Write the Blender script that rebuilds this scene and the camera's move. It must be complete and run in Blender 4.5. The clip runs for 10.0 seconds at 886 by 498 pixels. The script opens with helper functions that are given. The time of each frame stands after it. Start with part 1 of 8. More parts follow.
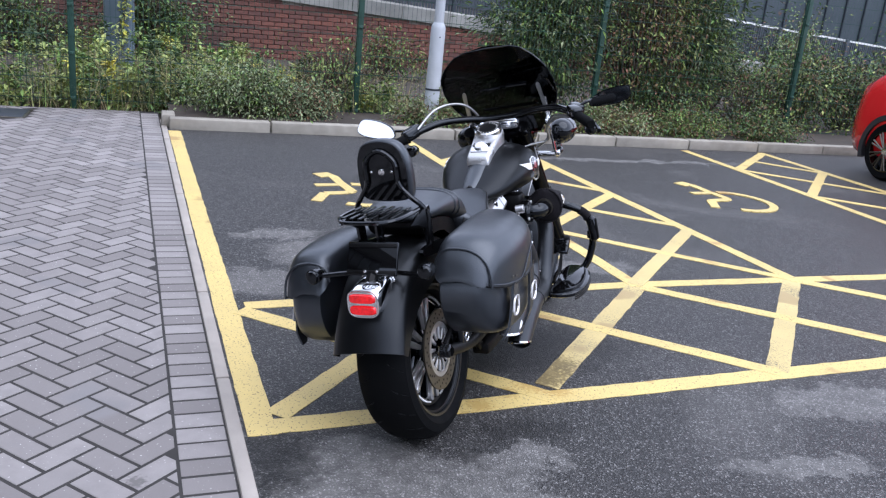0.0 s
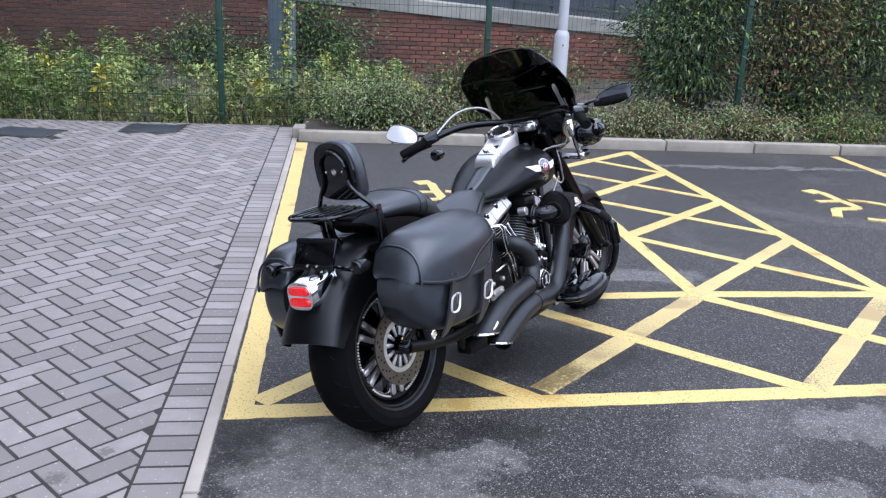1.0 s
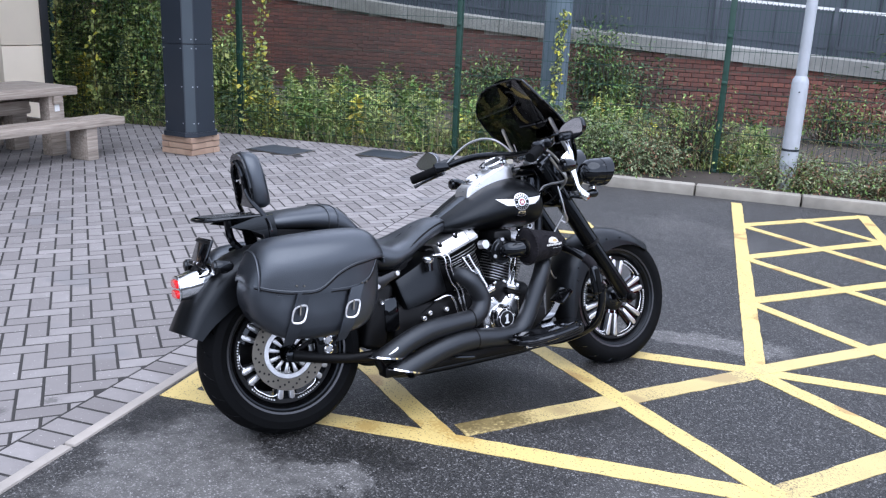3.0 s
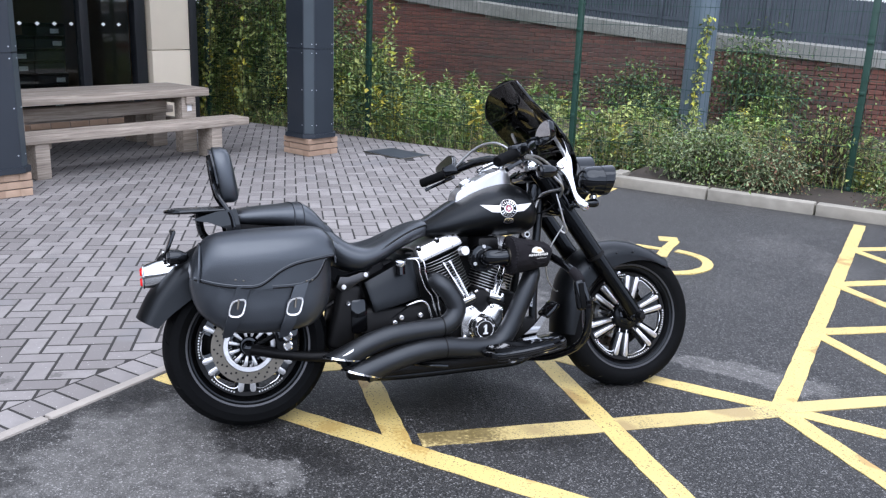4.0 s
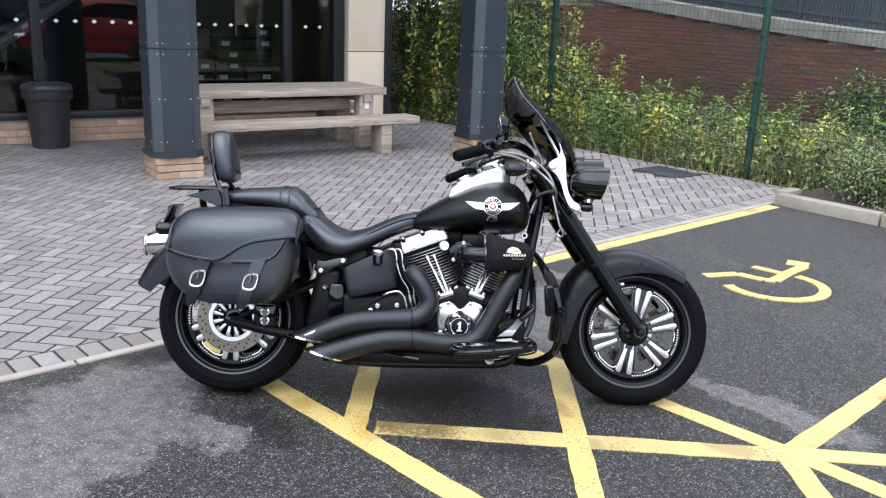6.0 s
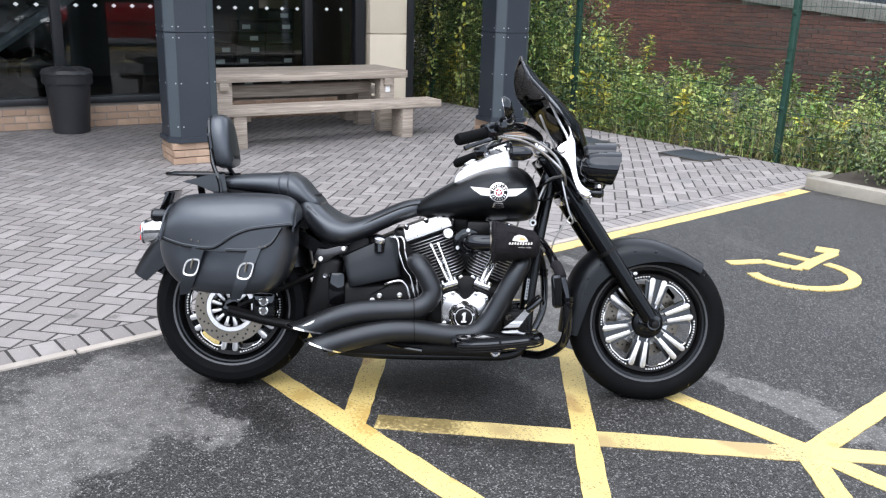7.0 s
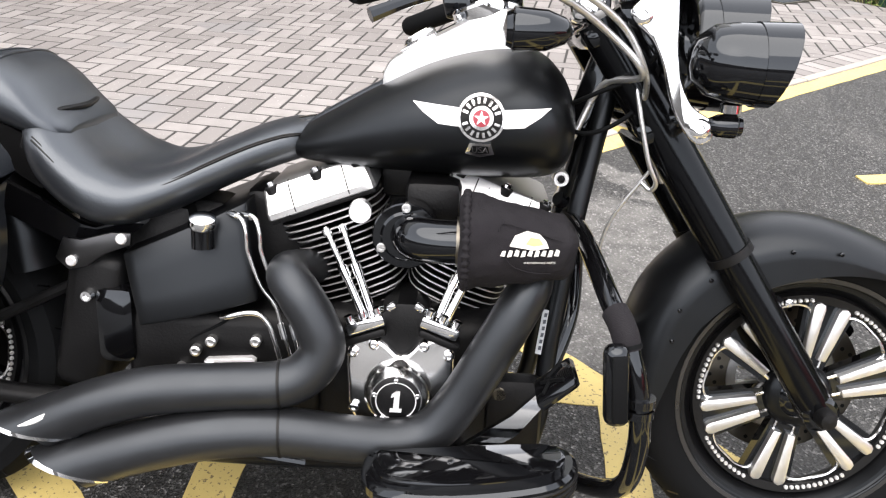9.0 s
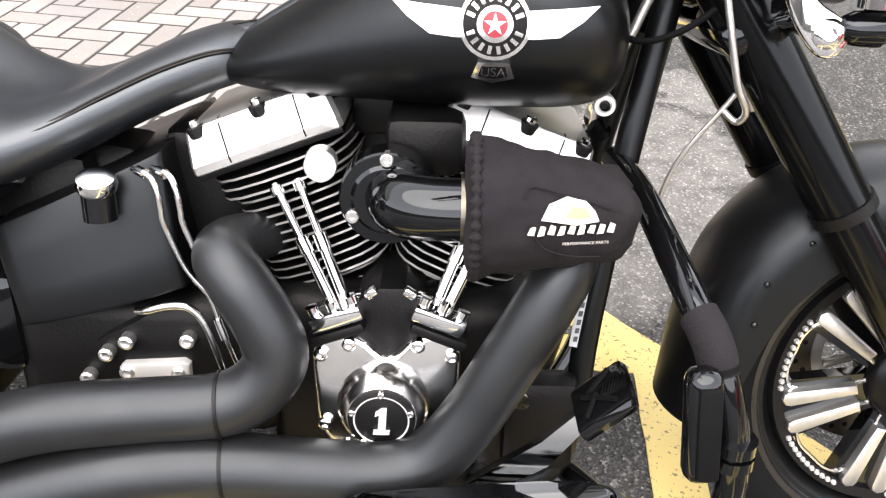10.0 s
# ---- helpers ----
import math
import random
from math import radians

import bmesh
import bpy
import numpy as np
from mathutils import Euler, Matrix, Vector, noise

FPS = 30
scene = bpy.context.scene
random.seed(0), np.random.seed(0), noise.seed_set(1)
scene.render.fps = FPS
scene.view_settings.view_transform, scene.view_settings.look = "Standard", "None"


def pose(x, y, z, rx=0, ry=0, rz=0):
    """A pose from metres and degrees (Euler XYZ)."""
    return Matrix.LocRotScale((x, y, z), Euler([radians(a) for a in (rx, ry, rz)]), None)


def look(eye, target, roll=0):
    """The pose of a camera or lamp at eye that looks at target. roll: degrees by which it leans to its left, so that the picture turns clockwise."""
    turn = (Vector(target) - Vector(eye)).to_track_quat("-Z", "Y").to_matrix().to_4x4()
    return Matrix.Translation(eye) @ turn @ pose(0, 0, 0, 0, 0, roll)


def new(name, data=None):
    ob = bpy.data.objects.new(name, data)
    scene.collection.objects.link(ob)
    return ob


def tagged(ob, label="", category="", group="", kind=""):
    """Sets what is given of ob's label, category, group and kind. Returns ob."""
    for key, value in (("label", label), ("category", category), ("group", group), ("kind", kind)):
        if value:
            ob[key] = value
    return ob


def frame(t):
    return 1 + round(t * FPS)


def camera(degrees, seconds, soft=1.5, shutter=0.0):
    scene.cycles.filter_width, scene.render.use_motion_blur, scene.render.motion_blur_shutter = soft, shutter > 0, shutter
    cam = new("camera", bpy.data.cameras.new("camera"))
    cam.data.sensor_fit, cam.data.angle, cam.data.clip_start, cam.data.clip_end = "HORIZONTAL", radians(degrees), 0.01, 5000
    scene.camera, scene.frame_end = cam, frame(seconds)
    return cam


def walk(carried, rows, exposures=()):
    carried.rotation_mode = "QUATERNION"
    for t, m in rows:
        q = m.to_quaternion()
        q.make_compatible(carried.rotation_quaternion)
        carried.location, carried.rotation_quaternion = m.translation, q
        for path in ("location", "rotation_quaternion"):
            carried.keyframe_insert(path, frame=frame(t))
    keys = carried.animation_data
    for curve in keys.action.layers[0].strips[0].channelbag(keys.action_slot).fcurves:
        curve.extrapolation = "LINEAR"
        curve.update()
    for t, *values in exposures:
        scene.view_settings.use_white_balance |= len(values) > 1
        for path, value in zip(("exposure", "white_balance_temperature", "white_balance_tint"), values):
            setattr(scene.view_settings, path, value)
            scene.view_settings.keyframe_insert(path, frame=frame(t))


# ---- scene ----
cam = camera(54.5, 10.0, soft=1.25)
PATH = [
    (0, (-0.327, -2.651, 1.535), (0.33, -0.859, 0.938), 5.8),
    (0.5, (0.069, -2.789, 1.527), (0.483, -0.928, 0.92), 3.74),
    (1, (0.477, -2.887, 1.561), (0.676, -0.99, 0.961), 2.47),
    (1.5, (0.867, -2.801, 1.55), (0.861, -0.89, 0.963), 1.97),
    (2, (1.302, -2.842, 1.546), (1.053, -0.939, 0.984), 1.63),
    (2.5, (1.698, -2.801, 1.554), (1.256, -0.928, 1.01), 2.08),
    (4, (2.784, -2.267, 1.543), (1.776, -0.623, 1.012), 2.15),
    (4.5, (3.013, -2.002, 1.544), (1.833, -0.478, 1.012), 1.91),
    (5, (3.344, -1.831, 1.526), (2.024, -0.423, 1), 2.29),
    (6.5, (3.601, -1.513, 1.529), (2.123, -0.283, 0.98), 1.96),
    (7, (3.557, -1.427, 1.51), (2.067, -0.222, 0.938), 1.72),
    (7.5, (3.223, -1.158, 1.469), (1.739, 0.036, 0.857), 1.88),
    (8, (2.915, -0.788, 1.394), (1.429, 0.363, 0.712), 2.23),
    (8.5, (2.558, -0.432, 1.326), (1.102, 0.685, 0.532), 3.11),
    (9, (2.212, -0.129, 1.233), (0.823, 0.97, 0.304), 2.52),
    (9.5, (2.007, 0.05, 1.159), (0.688, 1.092, 0.074), 2),
    (10, (1.89, 0.117, 1.116), (0.618, 1.149, -0.031), 1.55),
]
walk(cam, [(t, look(eye, target, roll)) for t, eye, target, roll in PATH], [(0, 1.75, 5900, 18), (0.7, 1.77, 5900, 18), (1.5, 1.88, 5850, 17), (2.5, 1.92, 5800, 17), (4.5, 1.94, 6150, 15), (6.5, 2.1, 6400, 13), (7.8, 2.26, 6450, 13), (8.5, 2.38, 7000, 14), (9.0, 2.62, 7150, 14), (9.5, 2.88, 7250, 14), (10, 3.0, 7400, 15)])

# ---- light: an overcast day ----
world = bpy.data.worlds.new("overcast_sky")
scene.world = world
world.use_nodes = True
wn = world.node_tree
wn.nodes.clear()
sky = wn.nodes.new("ShaderNodeTexSky")
sky.sky_type = "NISHITA"
sky.sun_disc = False
sky.sun_elevation, sky.sun_rotation = radians(48), radians(150)
sky.dust_density, sky.ozone_density, sky.air_density = 0.6, 1.5, 1.0
grey = wn.nodes.new("ShaderNodeHueSaturation")
grey.inputs["Saturation"].default_value = 0.3
bg = wn.nodes.new("ShaderNodeBackground")
bg.inputs["Strength"].default_value = 0.1
wout = wn.nodes.new("ShaderNodeOutputWorld")
wn.links.new(sky.outputs[0], grey.inputs["Color"])
cloud = wn.nodes.new("ShaderNodeMix")
cloud.data_type = "RGBA"
cloud.inputs["Factor"].default_value, cloud.inputs["B"].default_value = 0.65, (5.5, 6.0, 6.8, 1)
wn.links.new(grey.outputs[0], cloud.inputs["A"])
wn.links.new(cloud.outputs["Result"], bg.inputs["Color"])
wn.links.new(bg.outputs[0], wout.inputs["Surface"])
sun = new("sun", bpy.data.lights.new("sun", "SUN"))
sun.data.energy, sun.data.angle, sun.data.color = 0.7, radians(70), (1.0, 0.98, 0.95)
sun.matrix_world = look((5, -7, 20), (0, 0, 0))


# ---- materials ----
def mat(name, color, rough=0.5, metal=0.0, var=0.15, scale=8.0, bump=0.0, bscale=60.0, rvar=0.1, island=0.0, obj=0.0, coat=0.0, emit=0.0, alpha=1.0, hue=0.0, trans=0.0, spec=0.5):
    """A surface with colour variation at two scales, uneven gloss and fine relief."""
    m = bpy.data.materials.new(name)
    m.use_nodes = True
    t = m.node_tree
    p = t.nodes["Principled BSDF"]
    L = t.links.new
    co = t.nodes.new("ShaderNodeTexCoord")
    n1 = t.nodes.new("ShaderNodeTexNoise")
    n1.inputs["Scale"].default_value, n1.inputs["Detail"].default_value = scale, 6
    n2 = t.nodes.new("ShaderNodeTexNoise")
    n2.inputs["Scale"].default_value, n2.inputs["Detail"].default_value = scale * 0.17, 3
    L(co.outputs["Object"], n1.inputs["Vector"])
    L(co.outputs["Object"], n2.inputs["Vector"])
    add = t.nodes.new("ShaderNodeMath")
    add.operation = "ADD"
    L(n1.outputs["Fac"], add.inputs[0])
    L(n2.outputs["Fac"], add.inputs[1])
    rng = t.nodes.new("ShaderNodeMapRange")
    rng.inputs["From Min"].default_value, rng.inputs["From Max"].default_value = 0.7, 1.3
    rng.inputs["To Min"].default_value, rng.inputs["To Max"].default_value = 1 - var, 1 + var
    L(add.outputs[0], rng.inputs["Value"])
    hsv = t.nodes.new("ShaderNodeHueSaturation")
    hsv.inputs["Color"].default_value = (*color, 1)
    value = rng.outputs[0]
    if island or obj or hue:
        rnd = t.nodes.new("ShaderNodeNewGeometry").outputs["Random Per Island"] if island or hue else t.nodes.new("ShaderNodeObjectInfo").outputs["Random"]
        k = island or obj
        if k:
            r2 = t.nodes.new("ShaderNodeMapRange")
            r2.inputs["To Min"].default_value, r2.inputs["To Max"].default_value = 1 - k, 1 + k
            L(rnd, r2.inputs["Value"])
            mu = t.nodes.new("ShaderNodeMath")
            mu.operation = "MULTIPLY"
            L(value, mu.inputs[0])
            L(r2.outputs[0], mu.inputs[1])
            value = mu.outputs[0]
        if hue:
            wv = t.nodes.new("ShaderNodeMath")
            wv.operation = "MULTIPLY_ADD"
            wv.inputs[1].default_value, wv.inputs[2].default_value = 7.31, 0.0
            L(rnd, wv.inputs[0])
            fr = t.nodes.new("ShaderNodeMath")
            fr.operation = "FRACT"
            L(wv.outputs[0], fr.inputs[0])
            r3 = t.nodes.new("ShaderNodeMapRange")
            r3.inputs["To Min"].default_value, r3.inputs["To Max"].default_value = 0.5 - hue, 0.5 + hue
            L(fr.outputs[0], r3.inputs["Value"])
            L(r3.outputs[0], hsv.inputs["Hue"])
    L(value, hsv.inputs["Value"])
    L(hsv.outputs[0], p.inputs["Base Color"])
    rr = t.nodes.new("ShaderNodeMapRange")
    rr.inputs["From Min"].default_value, rr.inputs["From Max"].default_value = 0.3, 0.7
    rr.inputs["To Min"].default_value, rr.inputs["To Max"].default_value = max(0.02, rough * (1 - rvar)), min(1, rough * (1 + rvar))
    L(n1.outputs["Fac"], rr.inputs["Value"])
    L(rr.outputs[0], p.inputs["Roughness"])
    p.inputs["Metallic"].default_value = metal
    p.inputs["Coat Weight"].default_value = coat
    p.inputs["Coat Roughness"].default_value = 0.06
    p.inputs["Specular IOR Level"].default_value = spec
    p.inputs["Transmission Weight"].default_value = trans
    if emit:
        p.inputs["Emission Color"].default_value, p.inputs["Emission Strength"].default_value = (*color, 1), emit
    if bump:
        n3 = t.nodes.new("ShaderNodeTexNoise")
        n3.inputs["Scale"].default_value, n3.inputs["Detail"].default_value = bscale, 4
        L(co.outputs["Object"], n3.inputs["Vector"])
        b = t.nodes.new("ShaderNodeBump")
        b.inputs["Strength"].default_value, b.inputs["Distance"].default_value = bump, 0.004
        L(n3.outputs["Fac"], b.inputs["Height"])
        L(b.outputs[0], p.inputs["Normal"])
    return m


def node(t, kind, **values):
    n = t.nodes.new(kind)
    for k, v in values.items():
        n.inputs[k].default_value = v
    return n


def asphalt_material():
    """Rolled asphalt: pale and dark chippings, damp dark sheen broken by drier grey patches."""
    m = mat("asphalt", (0.05, 0.05, 0.053), rough=0.62, var=0.12, scale=3.0, bump=0.0, spec=0.4)
    t = m.node_tree
    p, L = t.nodes["Principled BSDF"], t.links.new
    co = t.nodes.new("ShaderNodeTexCoord")

    def ramp(source, *stops):
        cr = t.nodes.new("ShaderNodeValToRGB")
        while len(cr.color_ramp.elements) < len(stops):
            cr.color_ramp.elements.new(0.5)
        for e, (at, v) in zip(cr.color_ramp.elements, stops):
            e.position, e.color = at, (v, v, v, 1)
        L(source, cr.inputs[0])
        return cr.outputs[0]

    def mix(blend, fac, a, b):
        n = t.nodes.new("ShaderNodeMix")
        n.data_type, n.blend_type = "RGBA", blend
        for key, v in (("Factor", fac), ("A", a), ("B", b)):
            if isinstance(v, (int, float)):
                n.inputs[key].default_value = v
            elif isinstance(v, tuple):
                n.inputs[key].default_value = v
            else:
                L(v, n.inputs[key])
        return n.outputs["Result"]

    def calc(op, a, b):
        n = t.nodes.new("ShaderNodeMath")
        n.operation = op
        for k, v in ((0, a), (1, b)):
            if isinstance(v, (int, float)):
                n.inputs[k].default_value = v
            else:
                L(v, n.inputs[k])
        return n.outputs[0]

    def tex(kind, **v):
        n = node(t, kind, **v)
        L(co.outputs["Object"], n.inputs["Vector"])
        return n

    chip = tex("ShaderNodeTexVoronoi", Scale=190.0)
    fine = tex("ShaderNodeTexVoronoi", Scale=420.0)
    sep = t.nodes.new("ShaderNodeSeparateColor")
    L(chip.outputs["Color"], sep.inputs[0])
    sep2 = t.nodes.new("ShaderNodeSeparateColor")
    L(fine.outputs["Color"], sep2.inputs[0])
    stones = ramp(sep.outputs[0], (0.0, 0.015), (0.6, 0.03), (0.85, 0.06), (1.0, 0.2))
    grit = ramp(sep2.outputs[0], (0.0, 0.6), (0.6, 0.95), (1.0, 1.6))
    base = mix("MULTIPLY", 1.0, stones, grit)
    mottle = ramp(tex("ShaderNodeTexNoise", Scale=22.0, Detail=8.0, Roughness=0.75).outputs["Fac"], (0.3, 0.62), (0.5, 0.97), (0.7, 1.4))
    base = mix("MULTIPLY", 1.0, base, mottle)
    # dried patches, stains and one painted shade, with ragged outlines
    ragged = tex("ShaderNodeTexNoise", Scale=5.0, Detail=9.0, Roughness=0.72)
    warp = t.nodes.new("ShaderNodeVectorMath")
    warp.operation = "MULTIPLY_ADD"
    warp.inputs[1].default_value, warp.inputs[2].default_value = (0.5, 0.5, 0), (-0.25, -0.25, 0)
    L(ragged.outputs["Color"], warp.inputs[0])
    place = t.nodes.new("ShaderNodeVectorMath")
    place.operation = "ADD"
    L(co.outputs["Object"], place.inputs[0])
    L(warp.outputs[0], place.inputs[1])

    def spots(rows, soft):
        total = None
        for x, y, rx, ry in rows:
            mp = t.nodes.new("ShaderNodeMapping")
            mp.inputs["Location"].default_value = (-x / rx, -y / ry, 0)
            mp.inputs["Scale"].default_value = (1 / rx, 1 / ry, 0)
            L(place.outputs[0], mp.inputs["Vector"])
            ln = t.nodes.new("ShaderNodeVectorMath")
            ln.operation = "LENGTH"
            L(mp.outputs[0], ln.inputs[0])
            mr = t.nodes.new("ShaderNodeMapRange")
            mr.inputs["From Min"].default_value, mr.inputs["From Max"].default_value = 1.12, soft
            L(ln.outputs["Value"], mr.inputs["Value"])
            total = mr.outputs[0] if total is None else calc("MAXIMUM", total, mr.outputs[0])
        return total

    pale = spots(((0.4, 2.25, 0.28, 0.09), (0.2, 1.47, 0.26, 0.2), (0.88, 1.52, 0.3, 0.36), (0.6, 1.92, 0.3, 0.22), (0.37, -0.4, 0.3, 0.24), (0.5, -0.66, 0.36, 0.2), (0.62, -0.4, 0.26, 0.16), (0.3, -0.22, 0.16, 0.12), (0.85, -0.36, 0.2, 0.1), (0.78, -0.68, 0.22, 0.16), (0.72, -0.92, 0.42, 0.16), (2.5, -0.12, 0.36, 0.16), (1.9, -0.55, 0.3, 0.08), (4.3, 4.66, 1.3, 0.07), (1.95, 1.58, 0.34, 0.1), (2.15, 1.6, 0.3, 0.13)), 0.86)
    # the last, widest dark spot is the motorcycle's shade painted on the asphalt
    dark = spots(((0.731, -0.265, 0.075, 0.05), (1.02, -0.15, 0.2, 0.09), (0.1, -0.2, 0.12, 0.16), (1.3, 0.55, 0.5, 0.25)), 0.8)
    drift = tex("ShaderNodeTexNoise", Scale=0.8, Detail=6.0, Roughness=0.62, Distortion=0.5)
    dry = calc("MAXIMUM", calc("MULTIPLY", pale, 0.9), ramp(drift.outputs["Fac"], (0.54, 0.0), (0.72, 0.5)))
    dry = calc("MULTIPLY", dry, ramp(tex("ShaderNodeTexNoise", Scale=16.0, Detail=4.0).outputs["Fac"], (0.35, 0.55), (0.6, 1.0)))
    col = mix("ADD", dry, base, (0.11, 0.109, 0.106, 1))
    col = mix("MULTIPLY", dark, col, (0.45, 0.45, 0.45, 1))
    tint = mix("MULTIPLY", 1.0, col, (1.0, 0.98, 0.95, 1))
    L(tint, p.inputs["Base Color"])
    ro = t.nodes.new("ShaderNodeMapRange")
    ro.inputs["To Min"].default_value, ro.inputs["To Max"].default_value = 0.48, 0.72
    L(dry, ro.inputs["Value"])
    L(ro.outputs[0], p.inputs["Roughness"])
    b = node(t, "ShaderNodeBump", Strength=0.7, Distance=0.006)
    L(chip.outputs["Distance"], b.inputs["Height"])
    L(b.outputs[0], p.inputs["Normal"])
    return m


def paint_material(name, color, worn):
    """Road paint on chippings, rubbed through in specks."""
    m = mat(name, color, rough=0.6, var=0.1, scale=5.0)
    t = m.node_tree
    p, L = t.nodes["Principled BSDF"], t.links.new
    co = t.nodes.new("ShaderNodeTexCoord")
    n = node(t, "ShaderNodeTexNoise", Scale=120.0, Detail=5.0, Roughness=0.8)
    big = node(t, "ShaderNodeTexNoise", Scale=2.2, Detail=2.0)
    L(co.outputs["Object"], n.inputs["Vector"])
    L(co.outputs["Object"], big.inputs["Vector"])
    mu = t.nodes.new("ShaderNodeMath")
    mu.operation = "MULTIPLY_ADD"
    mu.inputs[1].default_value, mu.inputs[2].default_value = 0.45, -0.22
    L(big.outputs["Fac"], mu.inputs[0])
    ad = t.nodes.new("ShaderNodeMath")
    ad.operation = "ADD"
    L(n.outputs["Fac"], ad.inputs[0])
    L(mu.outputs[0], ad.inputs[1])
    cr = t.nodes.new("ShaderNodeValToRGB")
    cr.color_ramp.elements[0].position, cr.color_ramp.elements[0].color = worn, (0, 0, 0, 1)
    cr.color_ramp.elements[1].position, cr.color_ramp.elements[1].color = worn + 0.1, (1, 1, 1, 1)
    L(ad.outputs[0], cr.inputs[0])
    old = p.inputs["Base Color"].links[0].from_socket
    mix = t.nodes.new("ShaderNodeMix")
    mix.data_type = "RGBA"
    mix.inputs["B"].default_value = (0.07, 0.065, 0.055, 1)
    L(cr.outputs[0], mix.inputs["Factor"])
    L(old, mix.inputs["A"])
    L(mix.outputs["Result"], p.inputs["Base Color"])
    b = node(t, "ShaderNodeBump", Strength=0.35, Distance=0.003)
    L(n.outputs["Fac"], b.inputs["Height"])
    L(b.outputs[0], p.inputs["Normal"])
    return m


def wood_material():
    m = mat("weathered_timber", (0.36, 0.31, 0.25), rough=0.8, var=0.25, scale=6.0)
    t = m.node_tree
    p, L = t.nodes["Principled BSDF"], t.links.new
    co = t.nodes.new("ShaderNodeTexCoord")
    mp = t.nodes.new("ShaderNodeMapping")
    mp.inputs["Scale"].default_value = (28, 1.4, 28)
    n = node(t, "ShaderNodeTexNoise", Scale=1.6, Detail=7.0, Roughness=0.65, Distortion=0.8)
    L(co.outputs["Object"], mp.inputs["Vector"])
    L(mp.outputs[0], n.inputs["Vector"])
    cr = t.nodes.new("ShaderNodeValToRGB")
    cr.color_ramp.elements[0].position, cr.color_ramp.elements[0].color = 0.3, (0.19, 0.155, 0.125, 1)
    cr.color_ramp.elements[1].position, cr.color_ramp.elements[1].color = 0.68, (0.5, 0.43, 0.355, 1)
    L(n.outputs["Fac"], cr.inputs[0])
    L(cr.outputs[0], p.inputs["Base Color"])
    b = node(t, "ShaderNodeBump", Strength=0.4, Distance=0.004)
    L(n.outputs["Fac"], b.inputs["Height"])
    L(b.outputs[0], p.inputs["Normal"])
    return m


def glass_material(name, tint, rough=0.02, ior=1.5):
    m = bpy.data.materials.new(name)
    m.use_nodes = True
    t = m.node_tree
    t.nodes.clear()
    out = t.nodes.new("ShaderNodeOutputMaterial")
    mix = t.nodes.new("ShaderNodeMixShader")
    fr = node(t, "ShaderNodeFresnel", IOR=ior)
    tr = node(t, "ShaderNodeBsdfTransparent", Color=(*tint, 1))
    gl = node(t, "ShaderNodeBsdfGlossy", Color=(1, 1, 1, 1), Roughness=rough)
    t.links.new(fr.outputs[0], mix.inputs[0])
    t.links.new(tr.outputs[0], mix.inputs[1])
    t.links.new(gl.outputs[0], mix.inputs[2])
    t.links.new(mix.outputs[0], out.inputs[0])
    return m


def brick_material(name, a, b):
    m = mat(name, a, rough=0.85, var=0.18, scale=14.0, bump=0.4, bscale=90.0)
    t = m.node_tree
    p, L = t.nodes["Principled BSDF"], t.links.new
    g = t.nodes.new("ShaderNodeNewGeometry")
    o = t.nodes.new("ShaderNodeObjectInfo")
    ad = t.nodes.new("ShaderNodeMath")
    ad.operation = "ADD"
    L(g.outputs["Random Per Island"], ad.inputs[0])
    L(o.outputs["Random"], ad.inputs[1])
    fr = t.nodes.new("ShaderNodeMath")
    fr.operation = "FRACT"
    L(ad.outputs[0], fr.inputs[0])
    mix = t.nodes.new("ShaderNodeMix")
    mix.data_type = "RGBA"
    L(fr.outputs[0], mix.inputs["Factor"])
    old = p.inputs["Base Color"].links[0].from_socket
    L(old, mix.inputs["A"])
    mix.inputs["B"].default_value = (*b, 1)
    L(mix.outputs["Result"], p.inputs["Base Color"])
    return m


def leaf_material(name, color, hue=0.03):
    m = mat(name, color, rough=0.55, var=0.25, scale=5.0, island=0.45, hue=hue, spec=0.3)
    p = m.node_tree.nodes["Principled BSDF"]
    p.inputs["Subsurface Weight"].default_value = 0.0
    return m


def flecks(m, scale, level, color):
    """Small pale grains scattered over a surface."""
    t = m.node_tree
    p, L = t.nodes["Principled BSDF"], t.links.new
    co = t.nodes.new("ShaderNodeTexCoord")
    n = node(t, "ShaderNodeTexNoise", Scale=scale, Detail=2.0)
    ge = t.nodes.new("ShaderNodeNewGeometry")
    L(ge.outputs["Position"], n.inputs["Vector"])
    cr = t.nodes.new("ShaderNodeMapRange")
    cr.inputs["From Min"].default_value, cr.inputs["From Max"].default_value = level, level + 0.04
    L(n.outputs["Fac"], cr.inputs["Value"])
    old = p.inputs["Base Color"].links[0].from_socket
    mix = t.nodes.new("ShaderNodeMix")
    mix.data_type = "RGBA"
    mix.inputs["B"].default_value = (*color, 1)
    L(cr.outputs[0], mix.inputs["Factor"])
    L(old, mix.inputs["A"])
    L(mix.outputs["Result"], p.inputs["Base Color"])
    return m


ASPHALT = asphalt_material()
YELLOW = paint_material("yellow_road_paint", (0.6, 0.46, 0.165), 0.63)
YELLOW_OLD = paint_material("worn_yellow_road_paint", (0.52, 0.41, 0.17), 0.57)
flecks(YELLOW, 3.1, 0.63, (0.42, 0.28, 0.1))
flecks(YELLOW, 120.0, 0.62, (0.2, 0.15, 0.07))


